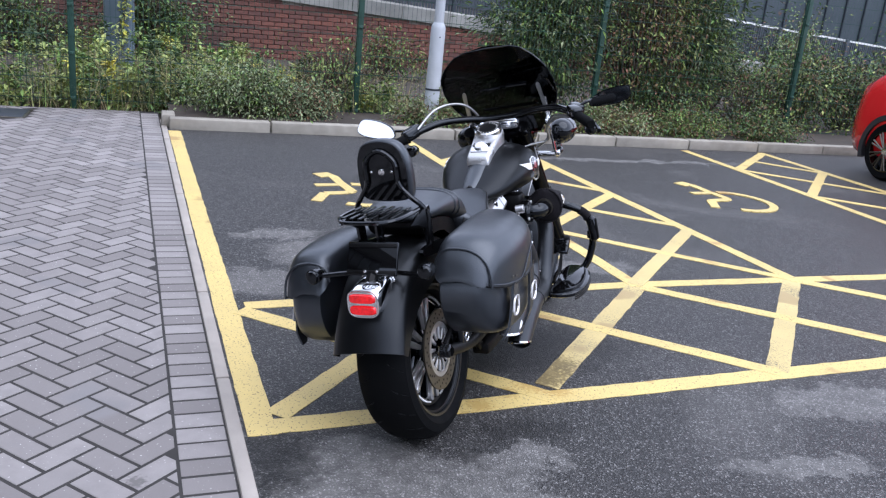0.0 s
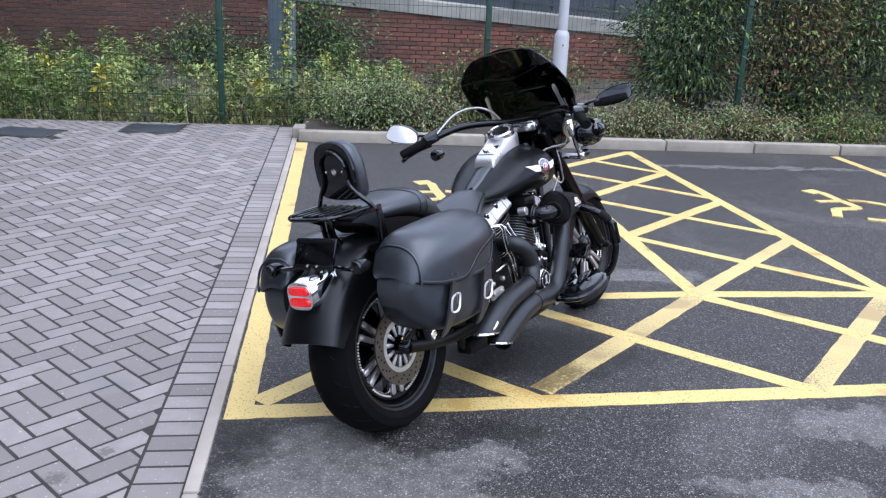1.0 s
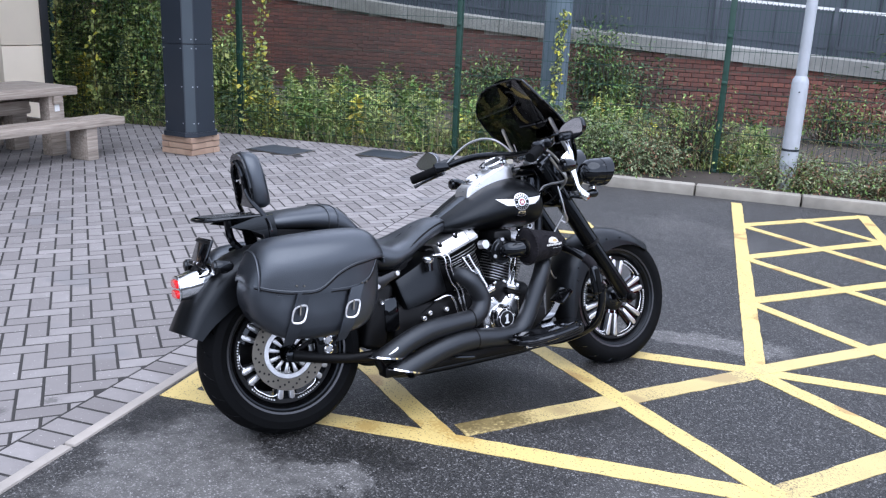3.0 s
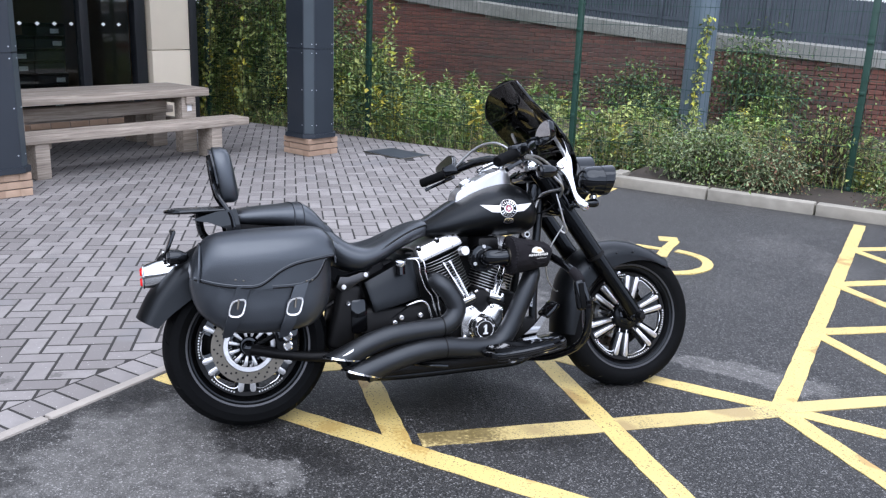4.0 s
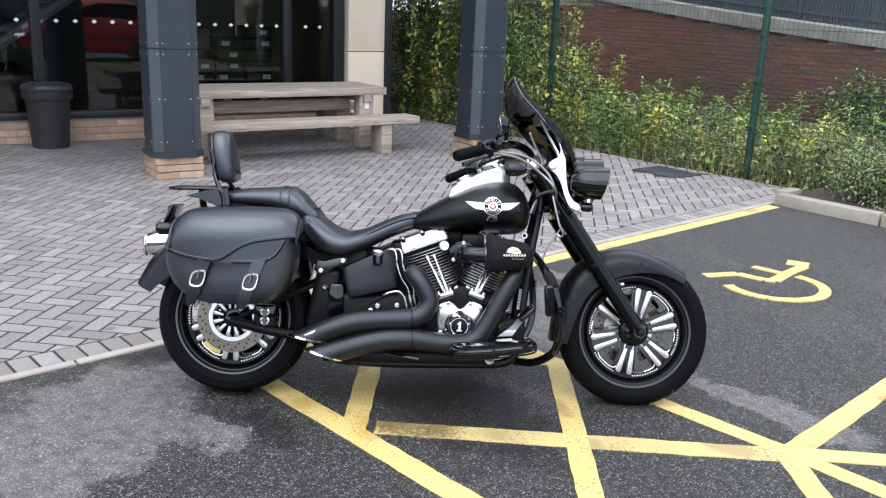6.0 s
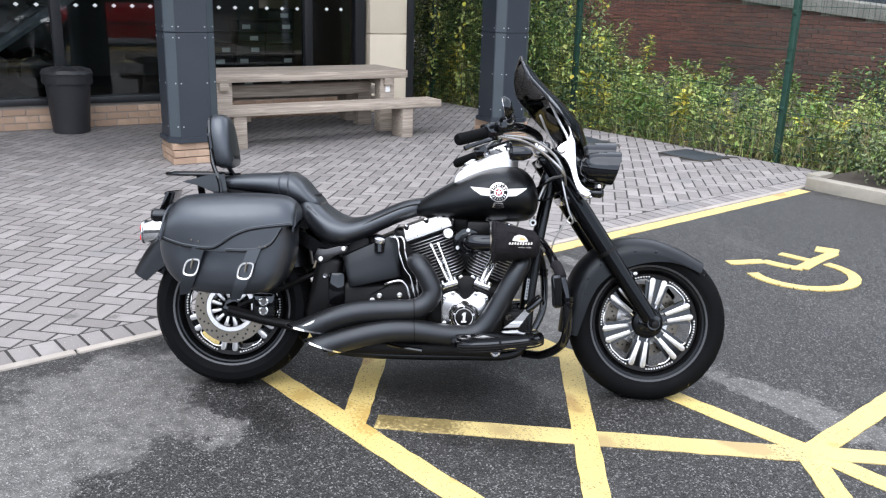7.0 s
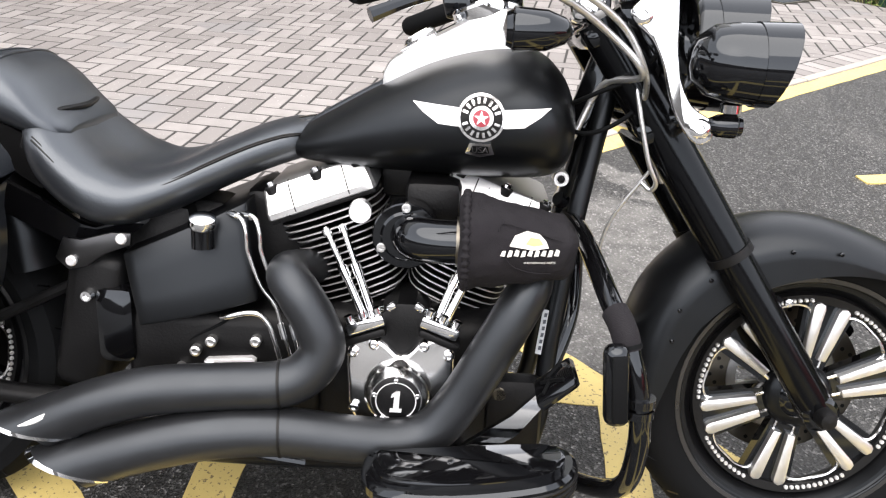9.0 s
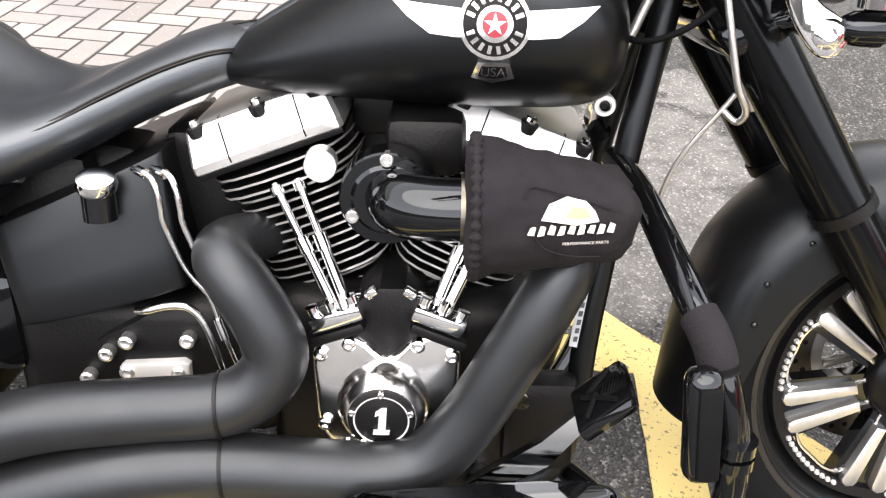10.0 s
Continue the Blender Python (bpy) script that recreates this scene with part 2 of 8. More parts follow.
def stain_or_shade(m, rows, color, strength=0.8):
    """Grime and painted shade laid on a surface at given places, gritty at the rim."""
    t = m.node_tree
    p = t.nodes["Principled BSDF"]
    L = t.links.new
    ge = t.nodes.new("ShaderNodeNewGeometry")
    n = t.nodes.new("ShaderNodeTexNoise")
    n.inputs["Scale"].default_value, n.inputs["Detail"].default_value = 70.0, 5
    L(ge.outputs["Position"], n.inputs["Vector"])
    for x, y, r in rows:
        d = t.nodes.new("ShaderNodeVectorMath")
        d.operation = "DISTANCE"
        d.inputs[1].default_value = (x, y, 0)
        L(ge.outputs["Position"], d.inputs[0])
        s = t.nodes.new("ShaderNodeMath")
        s.operation = "MULTIPLY_ADD"
        s.inputs[1].default_value = r * 2.6
        L(n.outputs["Fac"], s.inputs[0])
        L(d.outputs["Value"], s.inputs[2])
        f = t.nodes.new("ShaderNodeMapRange")
        f.inputs["From Min"].default_value, f.inputs["From Max"].default_value = r * 2.45, r * 1.75
        f.inputs["To Max"].default_value = strength
        L(s.outputs[0], f.inputs["Value"])
        mix = t.nodes.new("ShaderNodeMix")
        mix.data_type = "RGBA"
        mix.inputs["B"].default_value = (*color, 1)
        L(f.outputs[0], mix.inputs["Factor"])
        L(p.inputs["Base Color"].links[0].from_socket, mix.inputs["A"])
        L(mix.outputs["Result"], p.inputs["Base Color"])


stain_or_shade(YELLOW_OLD, ((1.22, 0.23, 0.08), (1.28, 0.28, 0.13), (1.37, 0.36, 0.1)), (0.12, 0.088, 0.03), 0.8)
stain_or_shade(YELLOW, ((1.17, 0.2, 0.09), (1.24, 0.14, 0.07)), (0.4, 0.25, 0.06), 0.7)
stain_or_shade(YELLOW, ((0.88, 0.06, 0.06), (1.03, 0.145, 0.05), (0.8, 0.0, 0.03)), (0.42, 0.27, 0.07), 0.7)
flecks(YELLOW_OLD, 2.3, 0.58, (0.36, 0.27, 0.12))
PAVER = brick_material("grey_block_paver", (0.262, 0.245, 0.236), (0.17, 0.157, 0.151))
flecks(PAVER, 95.0, 0.69, (0.5, 0.48, 0.46))
flecks(PAVER, 1.7, 0.62, (0.19, 0.182, 0.18))
# paving round the table: dirt plus the overhang's shade, both put into the colour
stain_or_shade(PAVER, ((-4.7, 3.2, 1.2), (-5.3, 1.8, 1.1), (-4.7, 4.5, 0.9)), (0.1, 0.095, 0.092), 0.55)
stain_or_shade(PAVER, ((-0.355, -0.251, 0.035), (-0.464, -0.41, 0.04)), (0.08, 0.075, 0.07), 0.7)
SAND = mat("joint_sand", (0.03, 0.028, 0.026), rough=0.95, var=0.3, scale=20)
CONCRETE = mat("concrete", (0.29, 0.27, 0.225), rough=0.85, var=0.22, scale=9, bump=0.5, bscale=120)
PINKERB = mat("concrete_edging", (0.33, 0.3, 0.265), rough=0.85, var=0.15, scale=9, bump=0.4, bscale=120)
SOIL = mat("soil", (0.05, 0.04, 0.03), rough=0.95, var=0.4, scale=6, bump=0.8, bscale=30)
FENCE_GREEN = mat("green_powder_coat", (0.012, 0.05, 0.035), rough=0.45, var=0.15, scale=4)
GALV = mat("painted_grey_steel", (0.42, 0.45, 0.48), rough=0.5, var=0.1, scale=7, bump=0.05)
RED_BRICK = brick_material("red_brick", (0.21, 0.08, 0.057), (0.125, 0.055, 0.046))
# left part of the wall painted darker, for its dirt and the shade on it
stain_or_shade(RED_BRICK, ((-5.0, 12.7, 2.2), (-2.2, 12.6, 1.9), (0.2, 12.5, 1.3)), (0.055, 0.042, 0.036), 0.6)
BUFF_BRICK = brick_material("buff_brick", (0.44, 0.31, 0.22), (0.34, 0.23, 0.16))
MORTAR = mat("mortar", (0.3, 0.27, 0.24), rough=0.95, var=0.2, scale=12)
COPING = mat("weathered_concrete", (0.25, 0.25, 0.23), rough=0.9, var=0.3, scale=5, bump=0.4, bscale=60)
# coping above it: weather stains with shade mixed into the same dark colour
stain_or_shade(COPING, ((-4.5, 12.7, 2.4), (-1.2, 12.5, 1.9)), (0.085, 0.09, 0.07), 0.6)
SLATE_STEEL = mat("dark_grey_cladding", (0.023, 0.03, 0.04), rough=0.42, var=0.12, scale=3, bump=0.03, bscale=15)
SLATE_LIGHT = mat("grey_cladding_and_sheen", (0.052, 0.068, 0.08), rough=0.38, var=0.12, scale=3)
RAIL_GREY = mat("railing_paint", (0.05, 0.06, 0.075), rough=0.5, var=0.15, scale=4)
BLUE_COLUMN = mat("blue_grey_column_paint", (0.1, 0.135, 0.165), rough=0.45, var=0.12, scale=2)
CREAM = mat("cream_panel", (0.8, 0.7, 0.54), rough=0.6, var=0.06, scale=2)
TIMBER = wood_material()
SOFFIT = mat("soffit_board", (0.6, 0.61, 0.6), rough=0.8, var=0.1, scale=2)
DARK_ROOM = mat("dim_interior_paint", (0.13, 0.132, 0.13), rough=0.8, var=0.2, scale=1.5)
GLASS = glass_material("window_glass", (0.62, 0.66, 0.66), 0.02, 1.5)
SMOKE = glass_material("smoked_screen", (0.2, 0.2, 0.205), 0.03, 1.3)
CLEAR = glass_material("clear_lens", (0.9, 0.92, 0.92), 0.02)
WHITE = mat("white_print", (0.8, 0.8, 0.78), rough=0.6, var=0.04)
BIN_PLASTIC = mat("black_bin_plastic", (0.018, 0.019, 0.022), rough=0.5, var=0.2, scale=6, bump=0.1, bscale=40)
RED_PAINT = mat("red_car_paint", (0.55, 0.012, 0.015), rough=0.22, var=0.04, coat=0.6)
BROWN = mat("brown_leather", (0.12, 0.06, 0.035), rough=0.5, var=0.2)
# motorcycle
DENIM = mat("satin_black_paint", (0.0022, 0.0023, 0.0026), rough=0.35, spec=0.31, var=0.08, scale=30, bump=0.03, bscale=400, rvar=0.06)
RIM_BLACK = mat("black_rim_paint", (0.003, 0.003, 0.0033), rough=0.3, var=0.1, spec=0.25)
GLOSS = mat("gloss_black", (0.0026, 0.0026, 0.003), rough=0.06, var=0.1, scale=10, coat=0.12, spec=0.42)
FORK_BLACK = mat("black_fork_enamel", (0.0022, 0.0022, 0.0025), rough=0.14, var=0.1, scale=10, spec=0.2)
WHEEL_ALLOY = mat("brushed_wheel_alloy", (0.66, 0.66, 0.66), rough=0.34, metal=0.95, var=0.14, scale=30, bump=0.08, bscale=160)
LEATHER = mat("black_leather", (0.011, 0.0125, 0.0155), rough=0.33, spec=1.0, var=0.12, scale=22, bump=0.14, bscale=260, rvar=0.15)
VINYL = mat("black_seat_vinyl", (0.0125, 0.0138, 0.0165), rough=0.36, spec=0.95, var=0.1, scale=14, bump=0.08, bscale=320)
SKY_BLOCK = mat("sky_blocker_grey", (0.12, 0.115, 0.11), rough=0.9, var=0.15, scale=1.0)
RUBBER = mat("tyre_rubber", (0.003, 0.003, 0.0031), rough=0.75, spec=0.1, var=0.2, scale=12, bump=0.1, bscale=150)
RIM_LIP = mat("dark_rim_lip", (0.07, 0.07, 0.072), rough=0.3, metal=1.0, var=0.1)
CHROME = mat("chrome", (0.78, 0.79, 0.8), rough=0.07, metal=1.0, var=0.03, rvar=0.2)
ALLOY = mat("polished_alloy", (0.76, 0.76, 0.76), rough=0.17, metal=1.0, var=0.06, scale=20, bump=0.02, bscale=90)
SILVER = mat("silver_rocker_paint", (0.62, 0.62, 0.62), rough=0.3, metal=0.85, var=0.05, scale=25, bump=0.05, bscale=200)
FIN_ALLOY = mat("machined_alloy", (0.85, 0.85, 0.85), rough=0.36, metal=0.65, var=0.05, scale=30)
FIN_EDGE = mat("machined_fin_edge", (0.5, 0.5, 0.5), rough=0.34, metal=0.7, var=0.08, scale=30)
STEEL = mat("brake_disc_steel", (0.16, 0.146, 0.122), rough=0.36, metal=1.0, var=0.12, scale=30)
BLACK_METAL = mat("wrinkle_black_casting", (0.003, 0.003, 0.0033), rough=0.45, spec=0.2, var=0.2, scale=25, bump=0.15, bscale=220)
PIPE_BLACK = mat("matt_black_exhaust", (0.0085, 0.0087, 0.0095), rough=0.4, spec=0.5, var=0.15, scale=14, bump=0.03, bscale=200, rvar=0.15)
FABRIC = mat("black_filter_sock", (0.0085, 0.0075, 0.0092), rough=0.85, spec=0.22, var=0.2, scale=30, bump=0.35, bscale=500)
RED_LENS = mat("red_lens", (0.65, 0.006, 0.008), rough=0.15, var=0.35, scale=120, emit=0.1, coat=0.5)
RED_ENAMEL = mat("red_enamel", (0.27, 0.015, 0.03), rough=0.3, var=0.05)
CABLE = mat("braided_cable", (0.5, 0.5, 0.5), rough=0.3, metal=0.8, var=0.1, scale=60)
# bluish sky sheen put into the reflection colour of the blacks
for black in (DENIM, LEATHER, VINYL, PIPE_BLACK, GLOSS, RUBBER, FORK_BLACK, RIM_BLACK):
    black.node_tree.nodes["Principled BSDF"].inputs["Specular Tint"].default_value = (0.84, 0.92, 1.0, 1)
LEAF_A = leaf_material("leaf_green", (0.145, 0.22, 0.055), 0.035)
LEAF_B = leaf_material("leaf_yellow_green", (0.28, 0.33, 0.105), 0.025)
LEAF_C = leaf_material("leaf_dark", (0.063, 0.105, 0.045))
LEAF_D = leaf_material("leaf_silver_green", (0.2, 0.237, 0.125), 0.03)
LEAF_Y = leaf_material("leaf_yellow", (0.46, 0.42, 0.06), 0.02)
LEAF_R = leaf_material("leaf_russet", (0.169, 0.098, 0.052), 0.03)
STRAW = mat("dry_grass", (0.24, 0.21, 0.1), rough=0.8, var=0.3, scale=3, island=0.4, hue=0.03)
STEMC = mat("weed_stem_green", (0.13, 0.14, 0.06), rough=0.8, var=0.3, scale=6)
TWIG = mat("twig_bark", (0.085, 0.06, 0.045), rough=0.9, var=0.3, scale=12, island=0.3)


# ---- mesh tools ----
def finish(bm, name, mats, smooth=40):
    me = bpy.data.meshes.new(name)
    bm.to_mesh(me)
    bm.free()
    for m in mats if isinstance(mats, (list, tuple)) else [mats]:
        me.materials.append(m)
    if smooth:
        me.shade_smooth()
        me.set_sharp_from_angle(angle=radians(smooth))
    return me


def part(name, bm, material, parent, label="", smooth=40, m=None):
    ob = new(name, finish(bm, name, material, smooth) if isinstance(bm, bmesh.types.BMesh) else bm)
    ob.parent = parent
    if m is not None:
        ob.matrix_basis = m
    if label:
        tagged(ob, label)
    return ob


def empty(name, m=None, label="", category="", group="", kind=""):
    ob = new(name)
    ob.empty_display_size = 0.1
    if m is not None:
        ob.matrix_basis = m
    return tagged(ob, label, category, group, kind)


def B():
    return bmesh.new()


def box(bm, c, s, rot=None, bevel=0.0, seg=2):
    """A box of size s about c, its edges rounded."""
    got = bmesh.ops.create_cube(bm, size=1.0)["verts"]
    m = Matrix.Translation(c) @ (rot.to_4x4() if rot is not None else Matrix()) @ Matrix.Diagonal((*s, 1))
    bmesh.ops.transform(bm, matrix=m, verts=got)
    if bevel:
        edges = list({e for v in got for e in v.link_edges})
        bmesh.ops.bevel(bm, geom=edges, offset=bevel, segments=seg, affect="EDGES", profile=0.5)
    return bm


def rings(bm, sections, closed=False, caps=True, mat_index=0):
    """Skins a row of equal rings of points."""
    vs = [[bm.verts.new(p) for p in ring] for ring in sections]
    n = len(vs[0])
    pairs = list(zip(vs, vs[1:])) + ([(vs[-1], vs[0])] if closed else [])
    for a, b in pairs:
        for i in range(n):
            f = bm.faces.new((a[i], a[(i + 1) % n], b[(i + 1) % n], b[i]))
            f.material_index = mat_index
    if caps and not closed:
        for ring in (vs[0][::-1], vs[-1]):
            bm.faces.new(ring).material_index = mat_index
    bmesh.ops.recalc_face_normals(bm, faces=bm.faces)
    return bm


def spline(pts, steps=6):
    """A smooth curve through the points."""
    pts = [Vector(p) for p in pts]
    out = []
    for i in range(len(pts) - 1):
        a, b = pts[i], pts[i + 1]
        p0, p3 = (pts[i - 1] if i else a * 2 - b), (pts[i + 2] if i + 2 < len(pts) else b * 2 - a)
        for k in range(steps):
            t = k / steps
            out.append(0.5 * ((2 * a) + (b - p0) * t + (2 * p0 - 5 * a + 4 * b - p3) * t * t + (3 * a - p0 - 3 * b + p3) * t ** 3))
    return out + [pts[-1]]


def tube(bm, pts, r, n=12, steps=6, caps=True, mat_index=0):
    """A round tube along a smooth curve; r is a radius or a row of radii."""
    path = spline(pts, steps) if steps else [Vector(p) for p in pts]
    k = len(path)
    radii = [r] * k if isinstance(r, (int, float)) else [float(v) for v in np.interp(np.linspace(0, 1, k), np.linspace(0, 1, len(r)), r)]
    t0 = (path[1] - path[0]).normalized()
    u = t0.orthogonal().normalized()
    out = []
    for i, p in enumerate(path):
        t = (path[min(i + 1, k - 1)] - path[max(i - 1, 0)]).normalized()
        u = (u - t * u.dot(t)).normalized()
        v = t.cross(u)
        out.append([p + (u * math.cos(a) + v * math.sin(a)) * radii[i] for a in (2 * math.pi * j / n for j in range(n))])
    return rings(bm, out, caps=caps, mat_index=mat_index)


def cyl(bm, a, b, r0, r1=None, n=16):
    return tube(bm, [a, b], [r0, r0 if r1 is None else r1], n, 0)


def lathe(bm, profile, origin=(0, 0, 0), axis=(0, 1, 0), n=32, closed=False, caps=True):
    """Turns a profile of (radius, distance along the axis) round the axis."""
    ax = Vector(axis).normalized()
    u = ax.orthogonal().normalized()
    v = ax.cross(u)
    o = Vector(origin)
    secs = []
    for r, h in profile:
        secs.append([o + ax * h + (u * math.cos(a) + v * math.sin(a)) * max(r, 1e-5) for a in (2 * math.pi * j / n for j in range(n))])
    return rings(bm, secs, closed=closed, caps=caps)


def slab(bm, outline, a, b, to=lambda u, v, w: (u, v, w), bevel=0.0):
    """A flat outline pulled from depth a to b, edges eased by bevel on side b."""
    o = [Vector(p) for p in outline]
    if sum(o[i].x * o[(i + 1) % len(o)].y - o[(i + 1) % len(o)].x * o[i].y for i in range(len(o))) < 0:
        o.reverse()
    levels = [(a, 0.0), (b, 0.0)] if not bevel else [(a, 0.0), (b - math.copysign(bevel, b - a), 0.0), (b - math.copysign(bevel * 0.3, b - a), bevel * 0.3), (b, bevel)]
    return rings(bm, [[to(p.x, p.y, w) for p in inset(o, d)] for w, d in levels])


def inset(o, d):
    """The outline moved inwards by d."""
    if not d:
        return o
    out, n = [], len(o)
    for i in range(n):
        e0, e1 = (o[i] - o[i - 1]), (o[(i + 1) % n] - o[i])
        e0 = e0.normalized() if e0.length > 1e-9 else e1.normalized()
        e1 = e1.normalized() if e1.length > 1e-9 else e0
        n0, n1 = Vector((-e0.y, e0.x)), Vector((-e1.y, e1.x))
        b = (n0 + n1)
        b = b.normalized() if b.length > 1e-6 else n0
        out.append(o[i] + b * d / max(0.5, b.dot(n0)))
    return out


def smooth2(pts, steps=5):
    """A closed smooth outline through the points."""
    pts = [Vector((p[0], p[1], 0)) for p in pts]
    n = len(pts)
    out = []
    for i in range(n):
        p0, a, b, p3 = pts[i - 1], pts[i], pts[(i + 1) % n], pts[(i + 2) % n]
        for k in range(steps):
            t = k / steps
            q = 0.5 * ((2 * a) + (b - p0) * t + (2 * p0 - 5 * a + 4 * b - p3) * t * t + (3 * a - p0 - 3 * b + p3) * t ** 3)
            out.append(q.to_2d())
    return out


def xz(sign=1.0):
    return lambda u, v, w: (u, w, v)


def thing(name, bm, material, label, category, group="", kind="", m=None, smooth=40):
    ob = new(name, finish(bm, name, material, smooth) if isinstance(bm, bmesh.types.BMesh) else bm)
    if m is not None:
        ob.matrix_basis = m
    return tagged(ob, label, category, group, kind)


# ---- ground ----
bm = B()
bmesh.ops.create_grid(bm, x_segments=2, y_segments=2, size=900)
thing("ground", bm, SOIL, "dark bare soil running out beyond the car park", "ground", kind="structure", m=pose(0, 0, -0.06), smooth=0)


def edge_x(y):
    """The line along which paving and asphalt meet."""
    return 0.004 - 0.019 * y


def far_kerb_y(x):
    return 5.45 - 0.012 * x


bm = B()
slab(bm, [(edge_x(-40) - 0.03, -40), (60, -40), (60, far_kerb_y(60) + 0.1), (edge_x(5.55) - 0.03, far_kerb_y(0) + 0.1)], -0.05, 0.0)
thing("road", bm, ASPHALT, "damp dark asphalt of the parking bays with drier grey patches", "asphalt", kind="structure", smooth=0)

# ---- painted lines ----
marking = empty("parking_bay_marking", None, "yellow painted bay lines and cross hatching on asphalt", "road marking", kind="structure")
MARK_Z = [0.002]


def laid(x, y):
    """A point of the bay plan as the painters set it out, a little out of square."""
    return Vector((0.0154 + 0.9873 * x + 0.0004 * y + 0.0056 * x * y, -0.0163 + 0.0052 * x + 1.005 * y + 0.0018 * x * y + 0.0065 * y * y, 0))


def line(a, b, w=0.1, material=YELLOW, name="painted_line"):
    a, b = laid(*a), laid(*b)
    d = (b - a).normalized()
    s = Vector((-d.y, d.x, 0)) * w / 2
    bm = B()
    MARK_Z[0] += 0.00009
    z = MARK_Z[0]
    n = max(2, int((b - a).length / 0.06))
    rnd = random.Random(int(a.x * 977 + b.y * 131 + b.x * 17))
    top, low = [], []
    for i in range(n + 1):
        p = a.lerp(b, i / n)
        top.append(p + s * (1 + rnd.uniform(-0.06, 0.06)))
        low.append(p - s * (1 + rnd.uniform(-0.06, 0.06)))
    A = [bm.verts.new((p.x, p.y, z)) for p in top]
    C = [bm.verts.new((p.x, p.y, z)) for p in low]
    A0 = [bm.verts.new((p.x, p.y, -0.002)) for p in top]
    C0 = [bm.verts.new((p.x, p.y, -0.002)) for p in low]
    for i in range(n):
        bm.faces.new((C[i], C[i + 1], A[i + 1], A[i]))
        bm.faces.new((A[i], A[i + 1], A0[i + 1], A0[i]))
        bm.faces.new((C0[i], C0[i + 1], C[i + 1], C[i]))
    bm.faces.new((C[0], A[0], A0[0], C0[0]))
    bm.faces.new((A[n], C[n], C0[n], A0[n]))
    return part(name, bm, material, marking, smooth=0)


def bottom_y(x):
    return 0.03 + 0.052 * x


line((0.036, -0.02), (-0.074, 5.2), 0.105)
line((0.0, bottom_y(0)), (9.0, bottom_y(9)), 0.1)
line((0.1, 1.145), (2.3, 1.277), 0.085)
line((2.25, 1.274), (9.0, 1.33), 0.085)
for k in range(5):
    old = k > 0
    a, b = (0.1 + 1.115 * k + (0.05 if k > 1 else 0), 0.11 + 0.075 * k - (0.08 if k > 1 else 0)), (1.17 + 1.115 * k, 1.21 + 0.04 * k)
    line(a, b, 0.105 if old else 0.095, YELLOW_OLD if old else YELLOW)
line((0.07, 1.09), (1.21, bottom_y(1.21) - 0.01), 0.096)
for k in (1, 2, 3):
    line((0.1 + 1.1 * k, 1.145 + 0.045 * k), (1.24 + 1.14 * k, bottom_y(1.24 + 1.14 * k) + 0.01), 0.09)


def hatched_strip(dx):
    def P(x, y):
        return (x + dx, y - 0.01 * dx)

    line(P(2.05, 5.08), P(2.285, 1.24), 0.09)
    line(P(3.06, 5.08), P(3.41, 1.25), 0.09)
    for y0, y1 in ((4.24, 5.05), (3.28, 4.2), (2.32, 3.22), (1.27, 2.26)):
        line(P(2.35 - 0.055 * y0, y0), P(3.5 - 0.085 * y1, y1), 0.09, YELLOW if y0 > 2 else YELLOW_OLD)
    for y0, y1 in ((4.25, 3.32), (3.28, 2.38), (2.32, 1.3)):
        line(P(2.33 - 0.055 * y0, y0), P(3.5 - 0.085 * y1, y1), 0.075)
    line(P(2.55, 4.68), P(3.12, 4.16), 0.075)


hatched_strip(0.0)
hatched_strip(3.12)


def wheelchair_symbol(dx, dy):
    """The wheelchair sign, in short painted strokes."""
    def S(pts, w=0.075):
        for a, b in zip(pts, pts[1:]):
            line((a[0] + dx, a[1] + dy), (b[0] + dx, b[1] + dy), w, name="painted_symbol_stroke")

    S([(0.91, 3.665), (1.035, 3.713)], 0.12)
    S([(1.03, 3.66), (1.048, 3.44), (1.085, 3.212), (1.038, 3.176), (0.875, 3.155), (0.829, 3.061), (0.775, 2.95)])
    S([(0.843, 3.379), (1.06, 3.40)], 0.065)
    S([(1.13 + 0.283 * math.cos(a), 3.13 + 0.285 * math.sin(a)) for a in np.linspace(1.6, -2.15, 16)], 0.068)


wheelchair_symbol(0, 0)
wheelchair_symbol(3.2, -0.1)

# ---- edging and kerbs ----
edging = empty("edging", None, "narrow pale concrete edging strip beside the block paving", "kerb", kind="structure")
y = -6.0
while y < 5.4:
    bm = B()
    box(bm, (edge_x(y + 0.455) - 0.042, y + 0.455, -0.035), (0.05, 0.905, 0.09), Euler((0, 0, 0.019)).to_matrix(), bevel=0.008)
    part("edging_stone", bm, PINKERB, edging)
    y += 0.915

kerb = empty("kerb", None, "weathered concrete kerb stones along the planting bed", "kerb", kind="structure")
x = -0.1
while x < 14:
    a, b = Vector((x, far_kerb_y(x) + 0.06)), Vector((x + 0.905, far_kerb_y(x + 0.905) + 0.06))
    mid = (a + b) / 2
    bm = B()
    box(bm, (mid.x, mid.y, 0.015), ((b - a).length - 0.004, 0.125, 0.17), Euler((0, 0, math.atan2(b.y - a.y, b.x - a.x))).to_matrix(), bevel=0.014)
    part("kerb_stone", bm, CONCRETE, kerb)
    x += 0.915
bm = B()
box(bm, (-0.105, 5.7, 0.02), (0.12, 0.25, 0.18), bevel=0.015)
part("kerb_stone", bm, CONCRETE, kerb)
bm = B()
slab(bm, [(-0.09, 5.58), (14, far_kerb_y(14) + 0.12), (14, 6.85), (-0.09, 6.85)], -0.05, 0.07)
